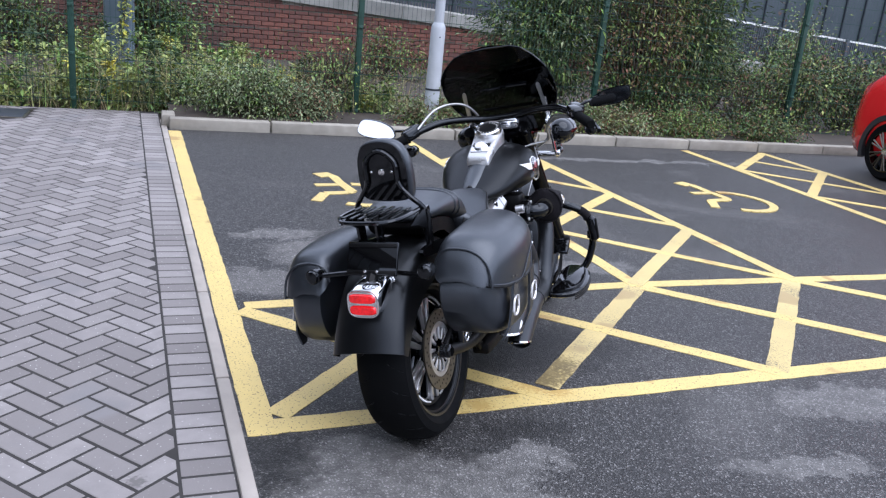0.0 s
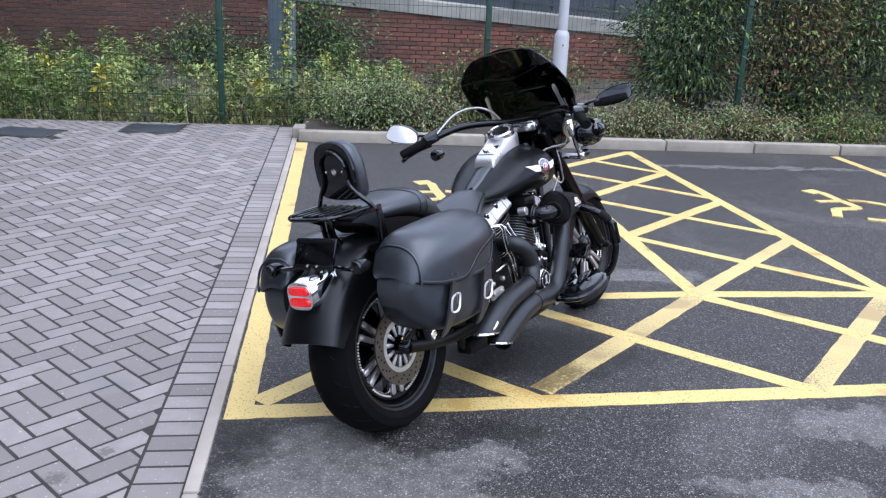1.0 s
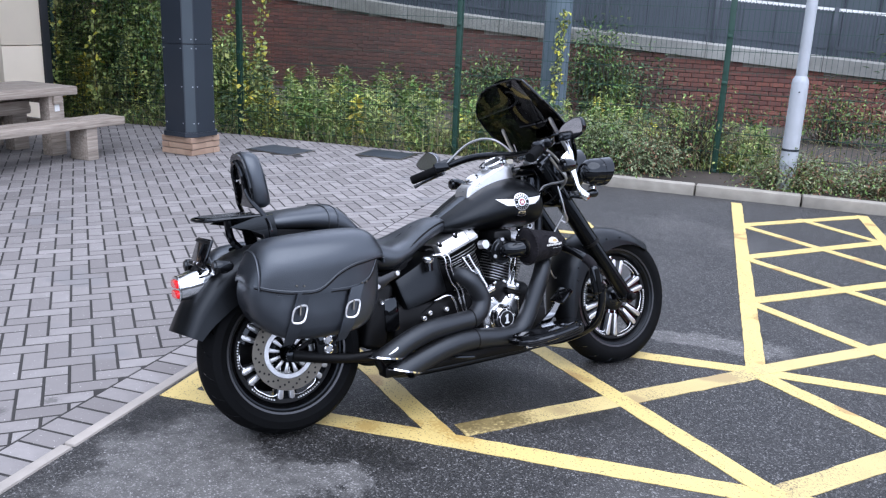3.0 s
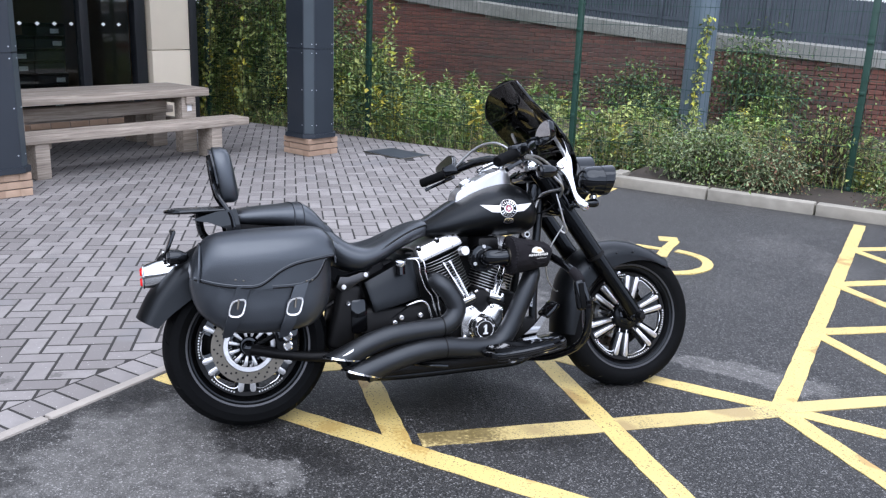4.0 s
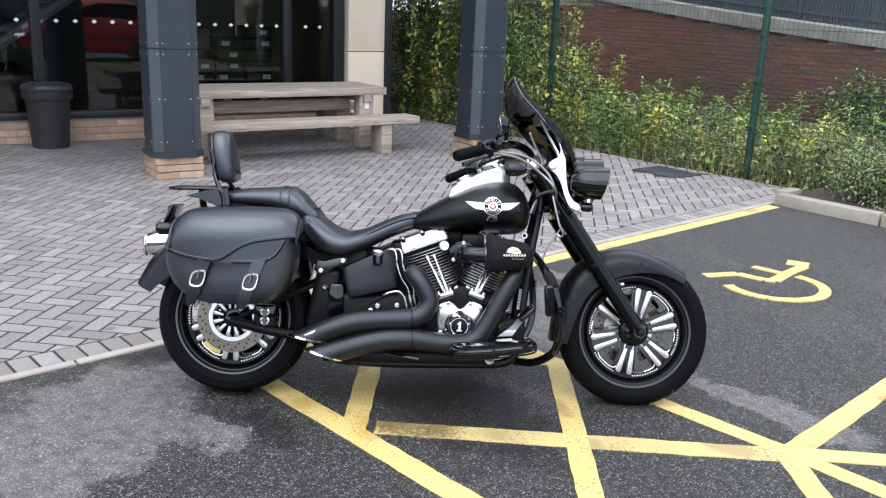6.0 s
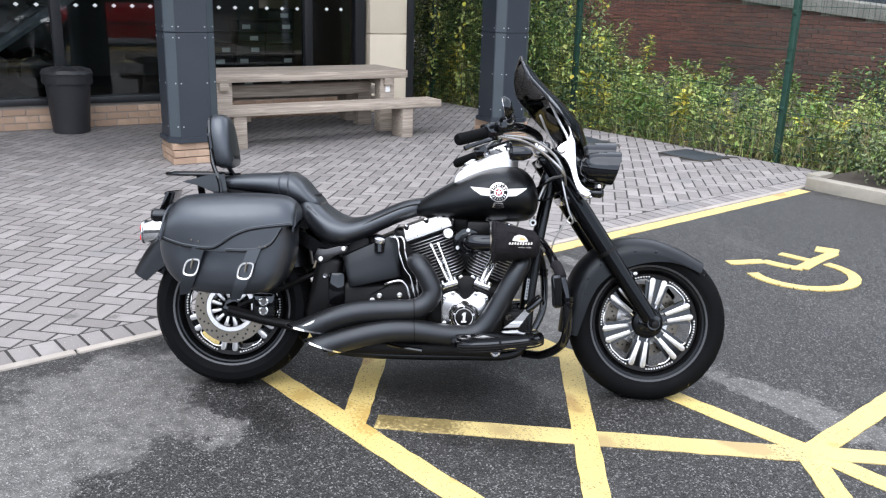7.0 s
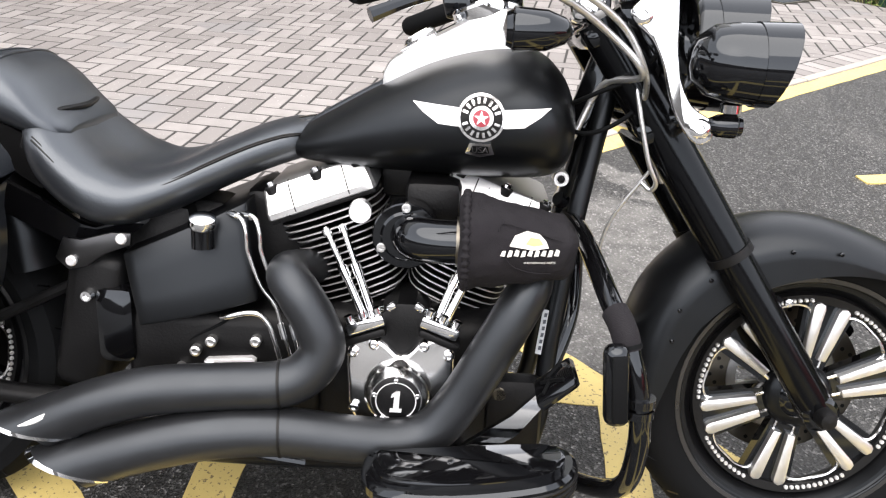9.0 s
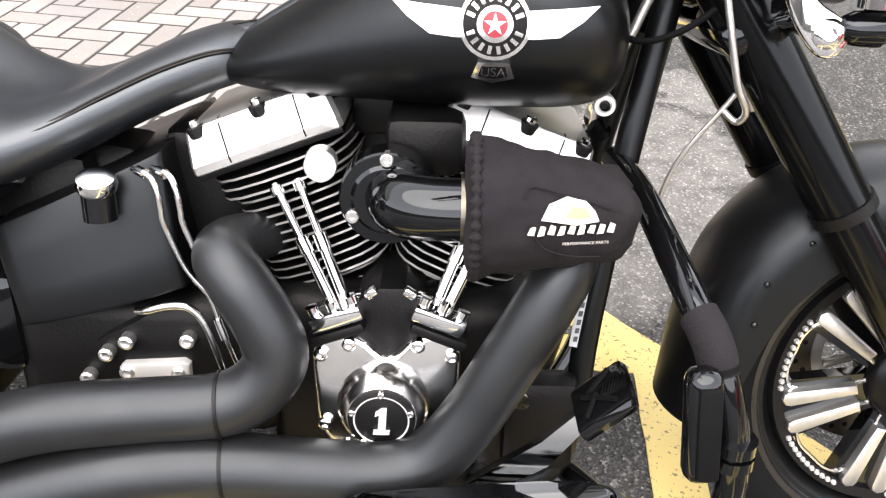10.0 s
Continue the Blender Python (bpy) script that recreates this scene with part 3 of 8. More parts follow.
thing("planting_bed", bm, SOIL, "dark soil of the planting bed behind the kerb", "planting bed", kind="structure", smooth=0)

# ---- mesh fence ----
FENCE_Y = 6.45
POSTS = [-9.35, -6.55, -3.735, -0.965, 1.837, 4.69, 7.52, 10.35]
fence = empty("mesh_fence", None, "dark green welded wire mesh fence with square posts", "fence", kind="structure")
post_bm = B()
box(post_bm, (0, 0, 1.2), (0.06, 0.06, 2.4), bevel=0.006)
box(post_bm, (0, 0, 2.41), (0.066, 0.066, 0.02), bevel=0.004)
post_me = finish(post_bm, "fence_post", FENCE_GREEN)
clip_bm = B()
box(clip_bm, (0, -0.036, 0), (0.05, 0.014, 0.035), bevel=0.004)
cyl(clip_bm, (0, -0.04, 0), (0, -0.052, 0), 0.009, n=8)
clip_me = finish(clip_bm, "clip", FENCE_GREEN)
for px_ in POSTS:
    p = part("fence_post", post_me, FENCE_GREEN, fence, m=pose(px_, FENCE_Y, -0.03))
    for z in (0.12, 0.55, 1.0, 1.45, 1.9, 2.3):
        part("clip", clip_me, FENCE_GREEN, p, m=pose(0, 0, z))
for a, b in zip(POSTS, POSTS[1:]):
    n = int((b - a) / 0.05)
    verts, faces = [], []

    def prism(p, q, r):
        d = (Vector(q) - Vector(p)).normalized()
        u = Vector((0, 1, 0))
        v = d.cross(u)
        k = len(verts)
        for e in (p, q):
            verts.extend(Vector(e) + (u * math.cos(t) + v * math.sin(t)) * r for t in (0, 2.094, 4.189))
        faces.extend((k + j, k + (j + 1) % 3, k + 3 + (j + 1) % 3, k + 3 + j) for j in range(3))

    for j in range(1, n):
        xx = a + (b - a) * j / n
        prism((xx, FENCE_Y - 0.03, 0.05), (xx, FENCE_Y - 0.03, 2.4), 0.0022)
    for z in np.arange(0.08, 2.45, 0.2):
        for off in (-0.006, 0.006):
            prism((a, FENCE_Y - 0.03 + off, z), (b, FENCE_Y - 0.03 + off, z), 0.003)
    me = bpy.data.meshes.new("wire_mesh_panel")
    me.from_pydata(verts, [], faces)
    me.materials.append(FENCE_GREEN)
    part("wire_mesh_panel", me, FENCE_GREEN, fence)

# ---- lamp column ----
lamp = empty("lamp_column", pose(2.507, 5.87, 0.05), "light grey painted steel street lamp column in the planting bed", "street lamp")
bm = B()
lathe(bm, [(0.076, -0.05), (0.075, 0.86), (0.074, 1.0), (0.068, 1.03), (0.052, 1.06)], axis=(0, 0, 1), n=24)
part("base_compartment", bm, GALV, lamp)
bm = B()
lathe(bm, [(0.05, 1.03), (0.045, 3.0), (0.038, 5.0)], axis=(0, 0, 1), n=20)
part("shaft", bm, GALV, lamp)
bm = B()
lathe(bm, [(0.0785, 0.38), (0.0785, 0.40)], axis=(0, 0, 1), n=24)
part("band", bm, SLATE_STEEL, lamp)
bm = B()
cyl(bm, (0.0, -0.07, 0.92), (0, -0.079, 0.92), 0.008, n=8)
part("lock", bm, SLATE_STEEL, lamp)
bm = B()
box(bm, (0, -0.25, 5.03), (0.2, 0.6, 0.09), bevel=0.03)
part("lantern", bm, GALV, lamp)

# ---- retaining wall with coping and railing ----
def wall_top(x):
    return 1.036 - 0.066 * (x - 0.3) if x > 0.3 else 1.036 + 0.057 * (0.3 - x) + 0.004 * (0.3 - x) ** 2


def wall_y(x):
    return 12.5 if x > 0.3 else 12.5 + 0.06 * (0.3 - x)


retaining = empty("retaining_wall", None, "red brick retaining wall with a sloping concrete coping", "brick wall", kind="structure")
bm = B()
slab(bm, [(-14, -1.6), (16, -1.6)] + [(x, wall_top(x)) for x in np.linspace(16, -14, 40)], 0, 0.3, to=lambda u, v, w: (u, wall_y(u) + 0.02 + w, v))
part("wall_core", bm, MORTAR, retaining, smooth=0)
brick_bm = B()
box(brick_bm, (0, 0, 0), (0.215, 0.1, 0.065), bevel=0.003, seg=1)
brick_me = finish(brick_bm, "brick", RED_BRICK, 0)
cv = [v.co.copy() for v in brick_me.vertices]
cf = [tuple(p.vertices) for p in brick_me.polygons]
verts, faces, count = [], [], 0
rb = random.Random(4)
WALL_BRICKS = []
for row in range(36):
    z = -0.9 + row * 0.075
    x = -13.5 + (row % 2) * 0.1125
    while x < 15.5:
        if z < wall_top(x) - 0.03:
            spot = Vector((x, wall_y(x) + 0.055 + rb.uniform(-0.002, 0.003), z))
            if 0.6 < x < 3.9 and z > 0.05 and count < 300:
                WALL_BRICKS.append(spot)
                count += 1
            else:
                k = len(verts)
                verts += [c + spot for c in cv]
                faces += [tuple(i + k for i in f) for f in cf]
        x += 0.225
me = bpy.data.meshes.new("brickwork")
me.from_pydata(verts, [], faces)
me.materials.append(RED_BRICK)
tagged(part("brickwork", me, RED_BRICK, retaining), kind="stuff")
x = -14.0
while x < 16:
    bm = B()
    x2 = x + 0.9
    P = [(x + 0.004, wall_y(x) - 0.05, wall_top(x)), (x2 - 0.004, wall_y(x2) - 0.05, wall_top(x2))]
    secs = []
    for (a, b, c) in P:
        secs.append([(a, b, c), (a, b, c + 0.22), (a, b + 0.03, c + 0.25), (a, b + 0.4, c + 0.25), (a, b + 0.4, c)])
    rings(bm, secs)
    part("coping_stone", bm, COPING, retaining, smooth=0)
    x = x2
railing = empty("railing", None, "dark blue-grey steel railing with close upright bars above the wall", "railing", kind="structure")
verts, faces = [], []
for x in np.arange(-14, 16, 0.055):
    z0 = wall_top(x) + 0.25
    k = len(verts)
    yy = wall_y(x) + 0.12
    for zz in (z0, z0 + 0.7):
        verts += [(x - 0.019, yy - 0.012, zz), (x + 0.019, yy - 0.012, zz), (x + 0.019, yy + 0.012, zz), (x - 0.019, yy + 0.012, zz)]
    faces += [(k, k + 1, k + 5, k + 4), (k + 1, k + 2, k + 6, k + 5), (k + 2, k + 3, k + 7, k + 6), (k + 3, k, k + 4, k + 7)]
me = bpy.data.meshes.new("upright_bars")
me.from_pydata(verts, [], faces)
me.materials.append(RAIL_GREY)
tagged(part("upright_bars", me, RAIL_GREY, railing), kind="stuff")
for h, w, m_ in ((0.27, 0.05, RAIL_GREY), (0.845, 0.05, WHITE)):
    bm = B()
    secs = []
    for x in np.linspace(-14, 16, 31):
        yy, zz = wall_y(x) + (0.12 if h < 0.5 else 0.16), wall_top(x) + 0.12 + h
        secs.append([(x, yy - w / 2, zz - 0.025), (x, yy - w / 2, zz + 0.025), (x, yy + w / 2, zz + 0.025), (x, yy + w / 2, zz - 0.025)])
    rings(bm, secs)
    part("rail", bm, m_, railing, smooth=0)
for x in np.arange(-13.0, 16, 1.8):
    bm = B()
    box(bm, (x, wall_y(x) + 0.09, wall_top(x) + 0.62), (0.07, 0.06, 0.75), bevel=0.006)
    part("railing_post", bm, RAIL_GREY, railing)
bm = B()
slab(bm, [(-14, 13.3), (16, 12.9), (16, 40), (-14, 40)], 0.3, 0.9)
thing("upper_bank", bm, SOIL, "raised ground behind the retaining wall", "ground", kind="structure", smooth=0)
# clad hall beyond the railing
hall = empty("clad_hall", None, "long blue-grey clad building beyond the railing", "building")
bm = B()
box(bm, (3.0, 22.0, 3.4), (44, 6, 6.0))
part("wall", bm, SLATE_LIGHT, hall, smooth=0)
for k in range(60):
    bm = B()
    box(bm, (-18.5 + k * 0.72, 18.97, 3.4), (0.05, 0.06, 5.9), bevel=0.01, seg=1)
    part("cladding_rib", bm, SLATE_STEEL, hall, smooth=0)
bm = B()
box(bm, (3.0, 18.9, 4.6), (44, 0.16, 0.12), bevel=0.01)
part("eaves_trim", bm, GALV, hall, smooth=0)

# round column behind the fence
bm = B()
lathe(bm, [(0.192, -0.3), (0.192, 4.5)], axis=(0, 0, 1), n=32)
column = thing("round_column", bm, BLUE_COLUMN, "blue-grey painted round steel column rising among weeds", "column")
column.matrix_basis = pose(-0.61, 9.76, 0)

# ---- shop building ----
SHOP = pose(-5.63, 4.69, 0, 0, 0, -7.0)
SHOP_IN = SHOP.inverted()


def shop(name, label, category, kind="", group=""):
    return empty(name, SHOP, label, category, group, kind)


front = shop("wall_shop", "dark framed shop front of tall panes over a low buff brick plinth", "shop front", "structure")
bm = B()
box(bm, (-0.16, -4.45, 0.12), (0.2, 8.9, 0.3))
part("plinth_core", bm, MORTAR, front, smooth=0)
bb = B()
box(bb, (0, 0, 0), (0.1, 0.215, 0.065), bevel=0.003, seg=1)
buff_me = finish(bb, "brick", BUFF_BRICK, 0)
for row in range(3):
    for k in range(30):
        part("brick", buff_me, BUFF_BRICK, front, m=pose(-0.1, -0.22 - k * 0.225 - (row % 2) * 0.11, 0.035 + row * 0.075))
FRAME = mat("black_window_frame", (0.014, 0.016, 0.019), rough=0.4, var=0.1)
bm = B()
box(bm, (-0.1, -4.45, 0.29), (0.16, 8.9, 0.07), bevel=0.006)
part("sill", bm, FRAME, front)
for u in (-0.06, -0.75, -2.38, -3.55, -4.7, -6.0, -7.4, -8.9):
    bm = B()
    box(bm, (-0.12, u, 1.75), (0.12, 0.1 if u < -0.1 else 0.14, 2.9), bevel=0.006)
    part("mullion", bm, FRAME, front)
bm = B()
box(bm, (-0.12, -4.45, 3.25), (0.14, 8.9, 0.12), bevel=0.006)
part("head_rail", bm, FRAME, front)
edges_u = [-0.13, -0.75, -2.38, -3.55, -4.7, -6.0, -7.4, -8.9]
for a, b in zip(edges_u, edges_u[1:]):
    bm = B()
    box(bm, (-0.13, (a + b) / 2, 1.76), (0.012, abs(b - a) - 0.1, 2.86))
    pane = part("pane", bm, GLASS, front, smooth=0)
    pane.visible_shadow = False
DIAMOND = B()
slab(DIAMOND, [(0.028, 0), (0, 0.022), (-0.028, 0), (0, -0.022)], 0, 0.001, to=lambda u, v, w: (w, u, v))
dia_me = finish(DIAMOND, "safety_dot", WHITE, 0)
for k in range(26):
    u = -0.3 - k * 0.19
    if min(abs(u - e) for e in edges_u) > 0.08:
        part("safety_dot", dia_me, WHITE, front, m=pose(-0.122, u, 1.27))
for u, z, w_, h_ in ((-4.15, 1.72, 0.2, 0.26), (-3.0, 1.74, 0.2, 0.26)):
    bm = B()
    box(bm, (-0.121, u, z), (0.002, w_, h_))
    part("paper_notice", bm, WHITE, front, smooth=0)
pier = shop("wall_pier", "cream clad corner pier with dark edge trims", "wall", "structure")
for z0, z1 in ((0.02, 0.98), (0.99, 2.2), (2.21, 3.4)):
    bm = B()
    box(bm, (-0.2, 0.3, (z0 + z1) / 2), (0.4, 0.52, z1 - z0), bevel=0.004)
    part("cream_panel", bm, CREAM, pier)
for u in (0.61,):
    bm = B()
    box(bm, (-0.2, u, 1.7), (0.44, 0.1, 3.4), bevel=0.005)
    part("edge_trim", bm, FRAME, pier)
bm = B()
box(bm, (-4.2, 0.6, 1.7), (7.6, 0.1, 3.4))
part("side_wall", bm, BUFF_BRICK, pier, smooth=0)
room = shop("wall_interior", "dim plain rear and side walls of the shop", "wall", "structure")
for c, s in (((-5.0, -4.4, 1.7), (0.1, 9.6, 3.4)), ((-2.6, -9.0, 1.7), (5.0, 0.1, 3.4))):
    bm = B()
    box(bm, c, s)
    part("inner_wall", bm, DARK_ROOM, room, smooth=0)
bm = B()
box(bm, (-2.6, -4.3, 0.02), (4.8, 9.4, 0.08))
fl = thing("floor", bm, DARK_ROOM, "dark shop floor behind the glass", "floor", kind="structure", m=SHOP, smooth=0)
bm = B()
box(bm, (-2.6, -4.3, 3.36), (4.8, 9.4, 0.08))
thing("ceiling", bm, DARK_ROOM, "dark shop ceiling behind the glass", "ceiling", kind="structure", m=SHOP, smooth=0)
# upper storey carried over the forecourt on columns
over = shop("ceiling_overhang", "upper storey carried out over the forecourt on columns", "overhang", "structure")
bm = B()
box(bm, (1.3, -6.5, 4.95), (2.4, 15.0, 2.4))
part("upper_storey", bm, SOFFIT, over, smooth=0)
bm = B()
box(bm, (-4.5, -6.5, 4.75), (9.0, 15.0, 2.0))
part("upper_storey", bm, SOFFIT, over, smooth=0)
bm = B()
box(bm, (-3.6, 3.0, 4.6), (7.5, 4.0, 2.2))
part("upper_storey", bm, SOFFIT, over, smooth=0)

# clad square columns on brick bases
def clad_column(x, y):
    c = empty("clad_column", pose(x, y, 0, 0, 0, -7.7), "dark grey metal clad column on a buff brick base", "column", "columns under the overhang")
    bm = B()
    for k in range(3):
        box(bm, (0, 0, 0.028 + k * 0.064), (0.38, 0.38, 0.06))
    part("brick_base_core", bm, MORTAR, c, smooth=0)
    for row in range(3):
        for side in range(4):
            for j in (0, 1):
                part("brick", buff_me, BUFF_BRICK, c, m=pose(0, 0, 0.03 + row * 0.064, 0, 0, side * 90) @ pose(0.155, -0.1 + j * 0.2 + (0.01 if row % 2 else -0.01), 0) @ Matrix.Diagonal((0.96, 0.94, 0.85, 1)))
    def octagon(h, cut):
        return [(h, -h + cut), (h, h - cut), (h - cut, h), (-h + cut, h), (-h, h - cut), (-h, -h + cut), (-h + cut, -h), (h - cut, -h)]
    bm = B()
    slab(bm, octagon(0.235, 0.09), 0.191, 0.235)
    part("base_trim", bm, SLATE_STEEL, c, smooth=0)
    for z0, z1 in ((0.235, 1.12), (1.125, 1.98), (1.985, 2.84), (2.845, 3.7)):
        bm = B()
        slab(bm, octagon(0.215, 0.085), z0, z1)
        part("cladding_panel", bm, SLATE_STEEL, c, smooth=0)
        # chamfers get a lighter grey, standing in for the sky they reflect
        for side in range(4):
            bm = B()
            box(bm, (0.2425, 0, (z0 + z1) / 2), (0.006, 0.1, z1 - z0 - 0.01), bevel=0.002, seg=1)
            part("corner_sheen_strip", bm, SLATE_LIGHT, c, m=pose(0, 0, 0, 0, 0, 45 + 90 * side), smooth=0)
    rv = B()
    cyl(rv, (0, 0, 0), (0.004, 0, 0), 0.006, n=8)
    rv_me = finish(rv, "rivet", GALV)
    for side in range(4):
        for z in (0.33, 0.7, 1.08, 1.17):
            for d in (-0.13, 0.13):
                part("rivet", rv_me, GALV, c, m=pose(0, 0, z, 0, 0, 90 * side) @ pose(0.2155, d * 0.85, 0))
            part("rivet", rv_me, GALV, c, m=pose(0, 0, z, 0, 0, 45 + 90 * side) @ pose(0.2455, 0.03, 0))
    return c


clad_column(-3.82, 1.60)
clad_column(-3.40, 4.96)

# ---- timber picnic table ----
TABLE = pose(-4.77, 3.19, 0, 0, 0, -6.2) @ Matrix.Diagonal((1, 1.1, 0.92, 1))
table = empty("picnic_table", TABLE, "heavy weathered timber picnic table with attached benches on block paving", "picnic table")
for k in range(4):
    bm = B()
    box(bm, (-0.285 + k * 0.19, 0, 0.685), (0.183, 2.15, 0.09), bevel=0.008)
    part("tabletop_plank", bm, TIMBER, table)
for s in (-1, 1):
    for k in range(2):
        bm = B()
        box(bm, (s * (0.6 + k * 0.15), 0.08, 0.385), (0.143, 2.3, 0.085), bevel=0.008)
        part("bench_plank", bm, TIMBER, table)
for v in (-0.82, 0.86):
    for s in (-1, 1):
        bm = B()
        box(bm, (s * 0.27, v, 0.32), (0.14, 0.16, 0.64), bevel=0.008)
        part("table_leg", bm, TIMBER, table)
        bm = B()
        box(bm, (s * 0.68, v, 0.17), (0.24, 0.12, 0.34), bevel=0.008)
        part("bench_leg", bm, TIMBER, table)
    bm = B()
    box(bm, (0, v, 0.6), (0.74, 0.09, 0.1), bevel=0.008)
    part("cross_beam", bm, TIMBER, table)
    bm = B()
    box(bm, (0, v + 0.11, 0.30), (1.3, 0.08, 0.09), bevel=0.008)
    part("cross_beam", bm, TIMBER, table)
bm = B()
box(bm, (0, 0, 0.5), (0.09, 1.6, 0.14), bevel=0.008)
part("stretcher", bm, TIMBER, table)
bm = B()
box(bm, (0.345, 0.86, 0.52), (0.004, 0.05, 0.09))
part("paper_label", bm, WHITE, table, smooth=0)

# ---- litter bin ----
bin_ = empty("litter_bin", pose(-5.85, 1.15, 0) @ Matrix.Diagonal((1, 1, 0.83, 1)), "black plastic dustbin with a bin liner over its rim", "dustbin")
bm = B()
lathe(bm, [(0.17, 0.0), (0.18, 0.01), (0.222, 0.66), (0.226, 0.68)], axis=(0, 0, 1), n=32)
part("body", bm, BIN_PLASTIC, bin_)
bm = B()
secs = []
rb = random.Random(3)
wob = [rb.uniform(-0.008, 0.008) for _ in range(40)]
for r, z in ((0.234, 0.6), (0.244, 0.64), (0.238, 0.70), (0.248, 0.73), (0.23, 0.77), (0.15, 0.80), (0.05, 0.805)):
    secs.append([((r + wob[j] * (r > 0.2)) * math.cos(j * math.pi / 20), (r + wob[j] * (r > 0.2)) * math.sin(j * math.pi / 20), z + wob[(j * 7) % 40]) for j in range(40)])
rings(bm, secs)
part("bin_liner", bm, BIN_PLASTIC, bin_)

# ---- things seen through the shop window ----
def in_shop(u, d, z=0.06, rz=0):
    return SHOP @ pose(-d, u, z, 0, 0, rz)


rb = random.Random(8)
for col in range(3):
    for k in range(9 - col):
        h = 0.13
        bx = empty("storage_box", in_shop(-0.98 - col * 0.38 + rb.uniform(-0.015, 0.015), 0.55 + rb.uniform(-0.03, 0.03), 0.06 + k * (h + 0.004), rb.uniform(-4, 4)), "black cardboard storage box in a stack behind the glass", "box", "stacked boxes")
        bm = B()
        box(bm, (0, 0, h / 2), (0.3, 0.34, h), bevel=0.004)
        part("carton", bm, BIN_PLASTIC, bx)
        bm = B()
        box(bm, (0, 0, h - 0.018), (0.306, 0.346, 0.035), bevel=0.003)
        part("lid", bm, BLACK_METAL, bx)
        if rb.random() < 0.6:
            bm = B()
            box(bm, (0.153, rb.uniform(-0.08, 0.08), 0.05), (0.002, 0.1, 0.05))
            part("label", bm, WHITE, bx, smooth=0)
stair = empty("staircase", in_shop(-3.4, 2.6), "open staircase with slanting metal handrails inside the shop", "staircase")
for k in range(12):
    bm = B()
    box(bm, (0, -1.2 + k * 0.25, 0.2 + k * 0.19), (0.9, 0.26, 0.04), bevel=0.005)
    part("tread", bm, DARK_ROOM, stair)
for s in (-0.47, 0.47):
    bm = B()
    tube(bm, [(s, -1.3, 1.1), (s, 1.9, 3.3)], 0.022, 8, 0)
    part("handrail", bm, ALLOY, stair)
    bm = B()
    tube(bm, [(s, -1.3, 0.15), (s, 1.9, 2.35)], 0.07, 6, 0)
    part("stringer", bm, GALV, stair)
chair = empty("armchair", in_shop(-4.6, 0.9, 0.06, 20), "brown leather armchair behind the glass", "armchair")
for c, s, nm in (((0, 0, 0.28), (0.6, 0.6, 0.3), "seat"), ((-0.3, 0, 0.6), (0.16, 0.65, 0.6), "backrest"), ((0, 0.34, 0.42), (0.6, 0.12, 0.3), "armrest"), ((0, -0.34, 0.42), (0.6, 0.12, 0.3), "armrest")):
    bm = B()
    box(bm, c, s, bevel=0.05, seg=3)
    part(nm, bm, BROWN, chair)
for k, (u, d) in enumerate(((-4.25, 2.6), (-4.7, 2.9), (-5.1, 2.5))):
    st = empty("display_bike", in_shop(u, d, 0.06, 70 + 10 * k), "red and black display motorcycle deep in the shop", "motorcycle", "display bikes")
    bm = B()
    secs = []
    for xx, zt, zb, hw in ((-0.35, 0.84, 0.78, 0.06), (-0.2, 0.9, 0.72, 0.12), (0.1, 0.96, 0.74, 0.15), (0.28, 0.92, 0.78, 0.1)):
        secs.append([(xx, hw * math.cos(a), (zt + zb) / 2 + (zt - zb) / 2 * math.sin(a)) for a in np.linspace(0, 2 * math.pi, 12, endpoint=False)])
    rings(bm, secs)
    part("tank", bm, RED_PAINT, st)
    for xx in (-0.7, 0.75):
        bm = B()
        lathe(bm, [(0.2, -0.04), (0.31, -0.05), (0.32, 0), (0.31, 0.05), (0.2, 0.04)], origin=(xx, 0, 0.32), axis=(0, 1, 0), n=24, closed=True)
        part("wheel", bm, RUBBER, st)
    bm = B()
    box(bm, (0.0, 0, 0.48), (0.6, 0.26, 0.4), bevel=0.06)
    part("engine", bm, BLACK_METAL, st)

# ---- manhole covers ----
for n_, (x, y, s) in enumerate(((-2.68, 5.57, 0.62), (-1.58, 5.95, 0.55))):
    mh = empty("manhole_cover", pose(x, y, 0, 0, 0, -12 + 9 * n_), "dark recessed metal inspection cover set in block paving", "manhole cover", kind="structure")
    bm = B()
    box(bm, (0, 0, -0.005), (s, 0.45, 0.024), bevel=0.003)
    part("frame", bm, STEEL, mh, smooth=0)
    bm = B()
    box(bm, (0, 0, 0.004), (s - 0.05, 0.4, 0.012), bevel=0.003)
    part("plate", bm, SLATE_STEEL, mh, smooth=0)

# ---- unseen blocks behind the walk, added to darken the low sky ----
for nm, c, sz, lab in (("yard_building", (6, -30, 2.4), (70, 6, 4.8), "unseen plain grey block added across the yard to cut low sky"), ("yard_building", (40, -6, 2.3), (6, 40, 4.6), "unseen plain grey block added at the yard's end to cut low sky")):
    yb = empty(nm, pose(*c), lab, "building")
    bm = B()
    box(bm, (0, 0, 0), sz)
    part("wall", bm, SKY_BLOCK, yb, smooth=0)
    bm = B()
    box(bm, (0, 0, sz[2] / 2 + 0.1), (sz[0] + 0.3, sz[1] + 0.3, 0.2))
    part("roof", bm, COPING, yb, smooth=0)

# ---- small red car in the next bay ----
CAR = pose(7.65, 4.45, 0, 0, 0, -93) @ pose(0.42, -0.02, 0)
car = empty("hatchback_car", CAR, "small glossy red hatchback with dark multi-spoke wheels", "car")


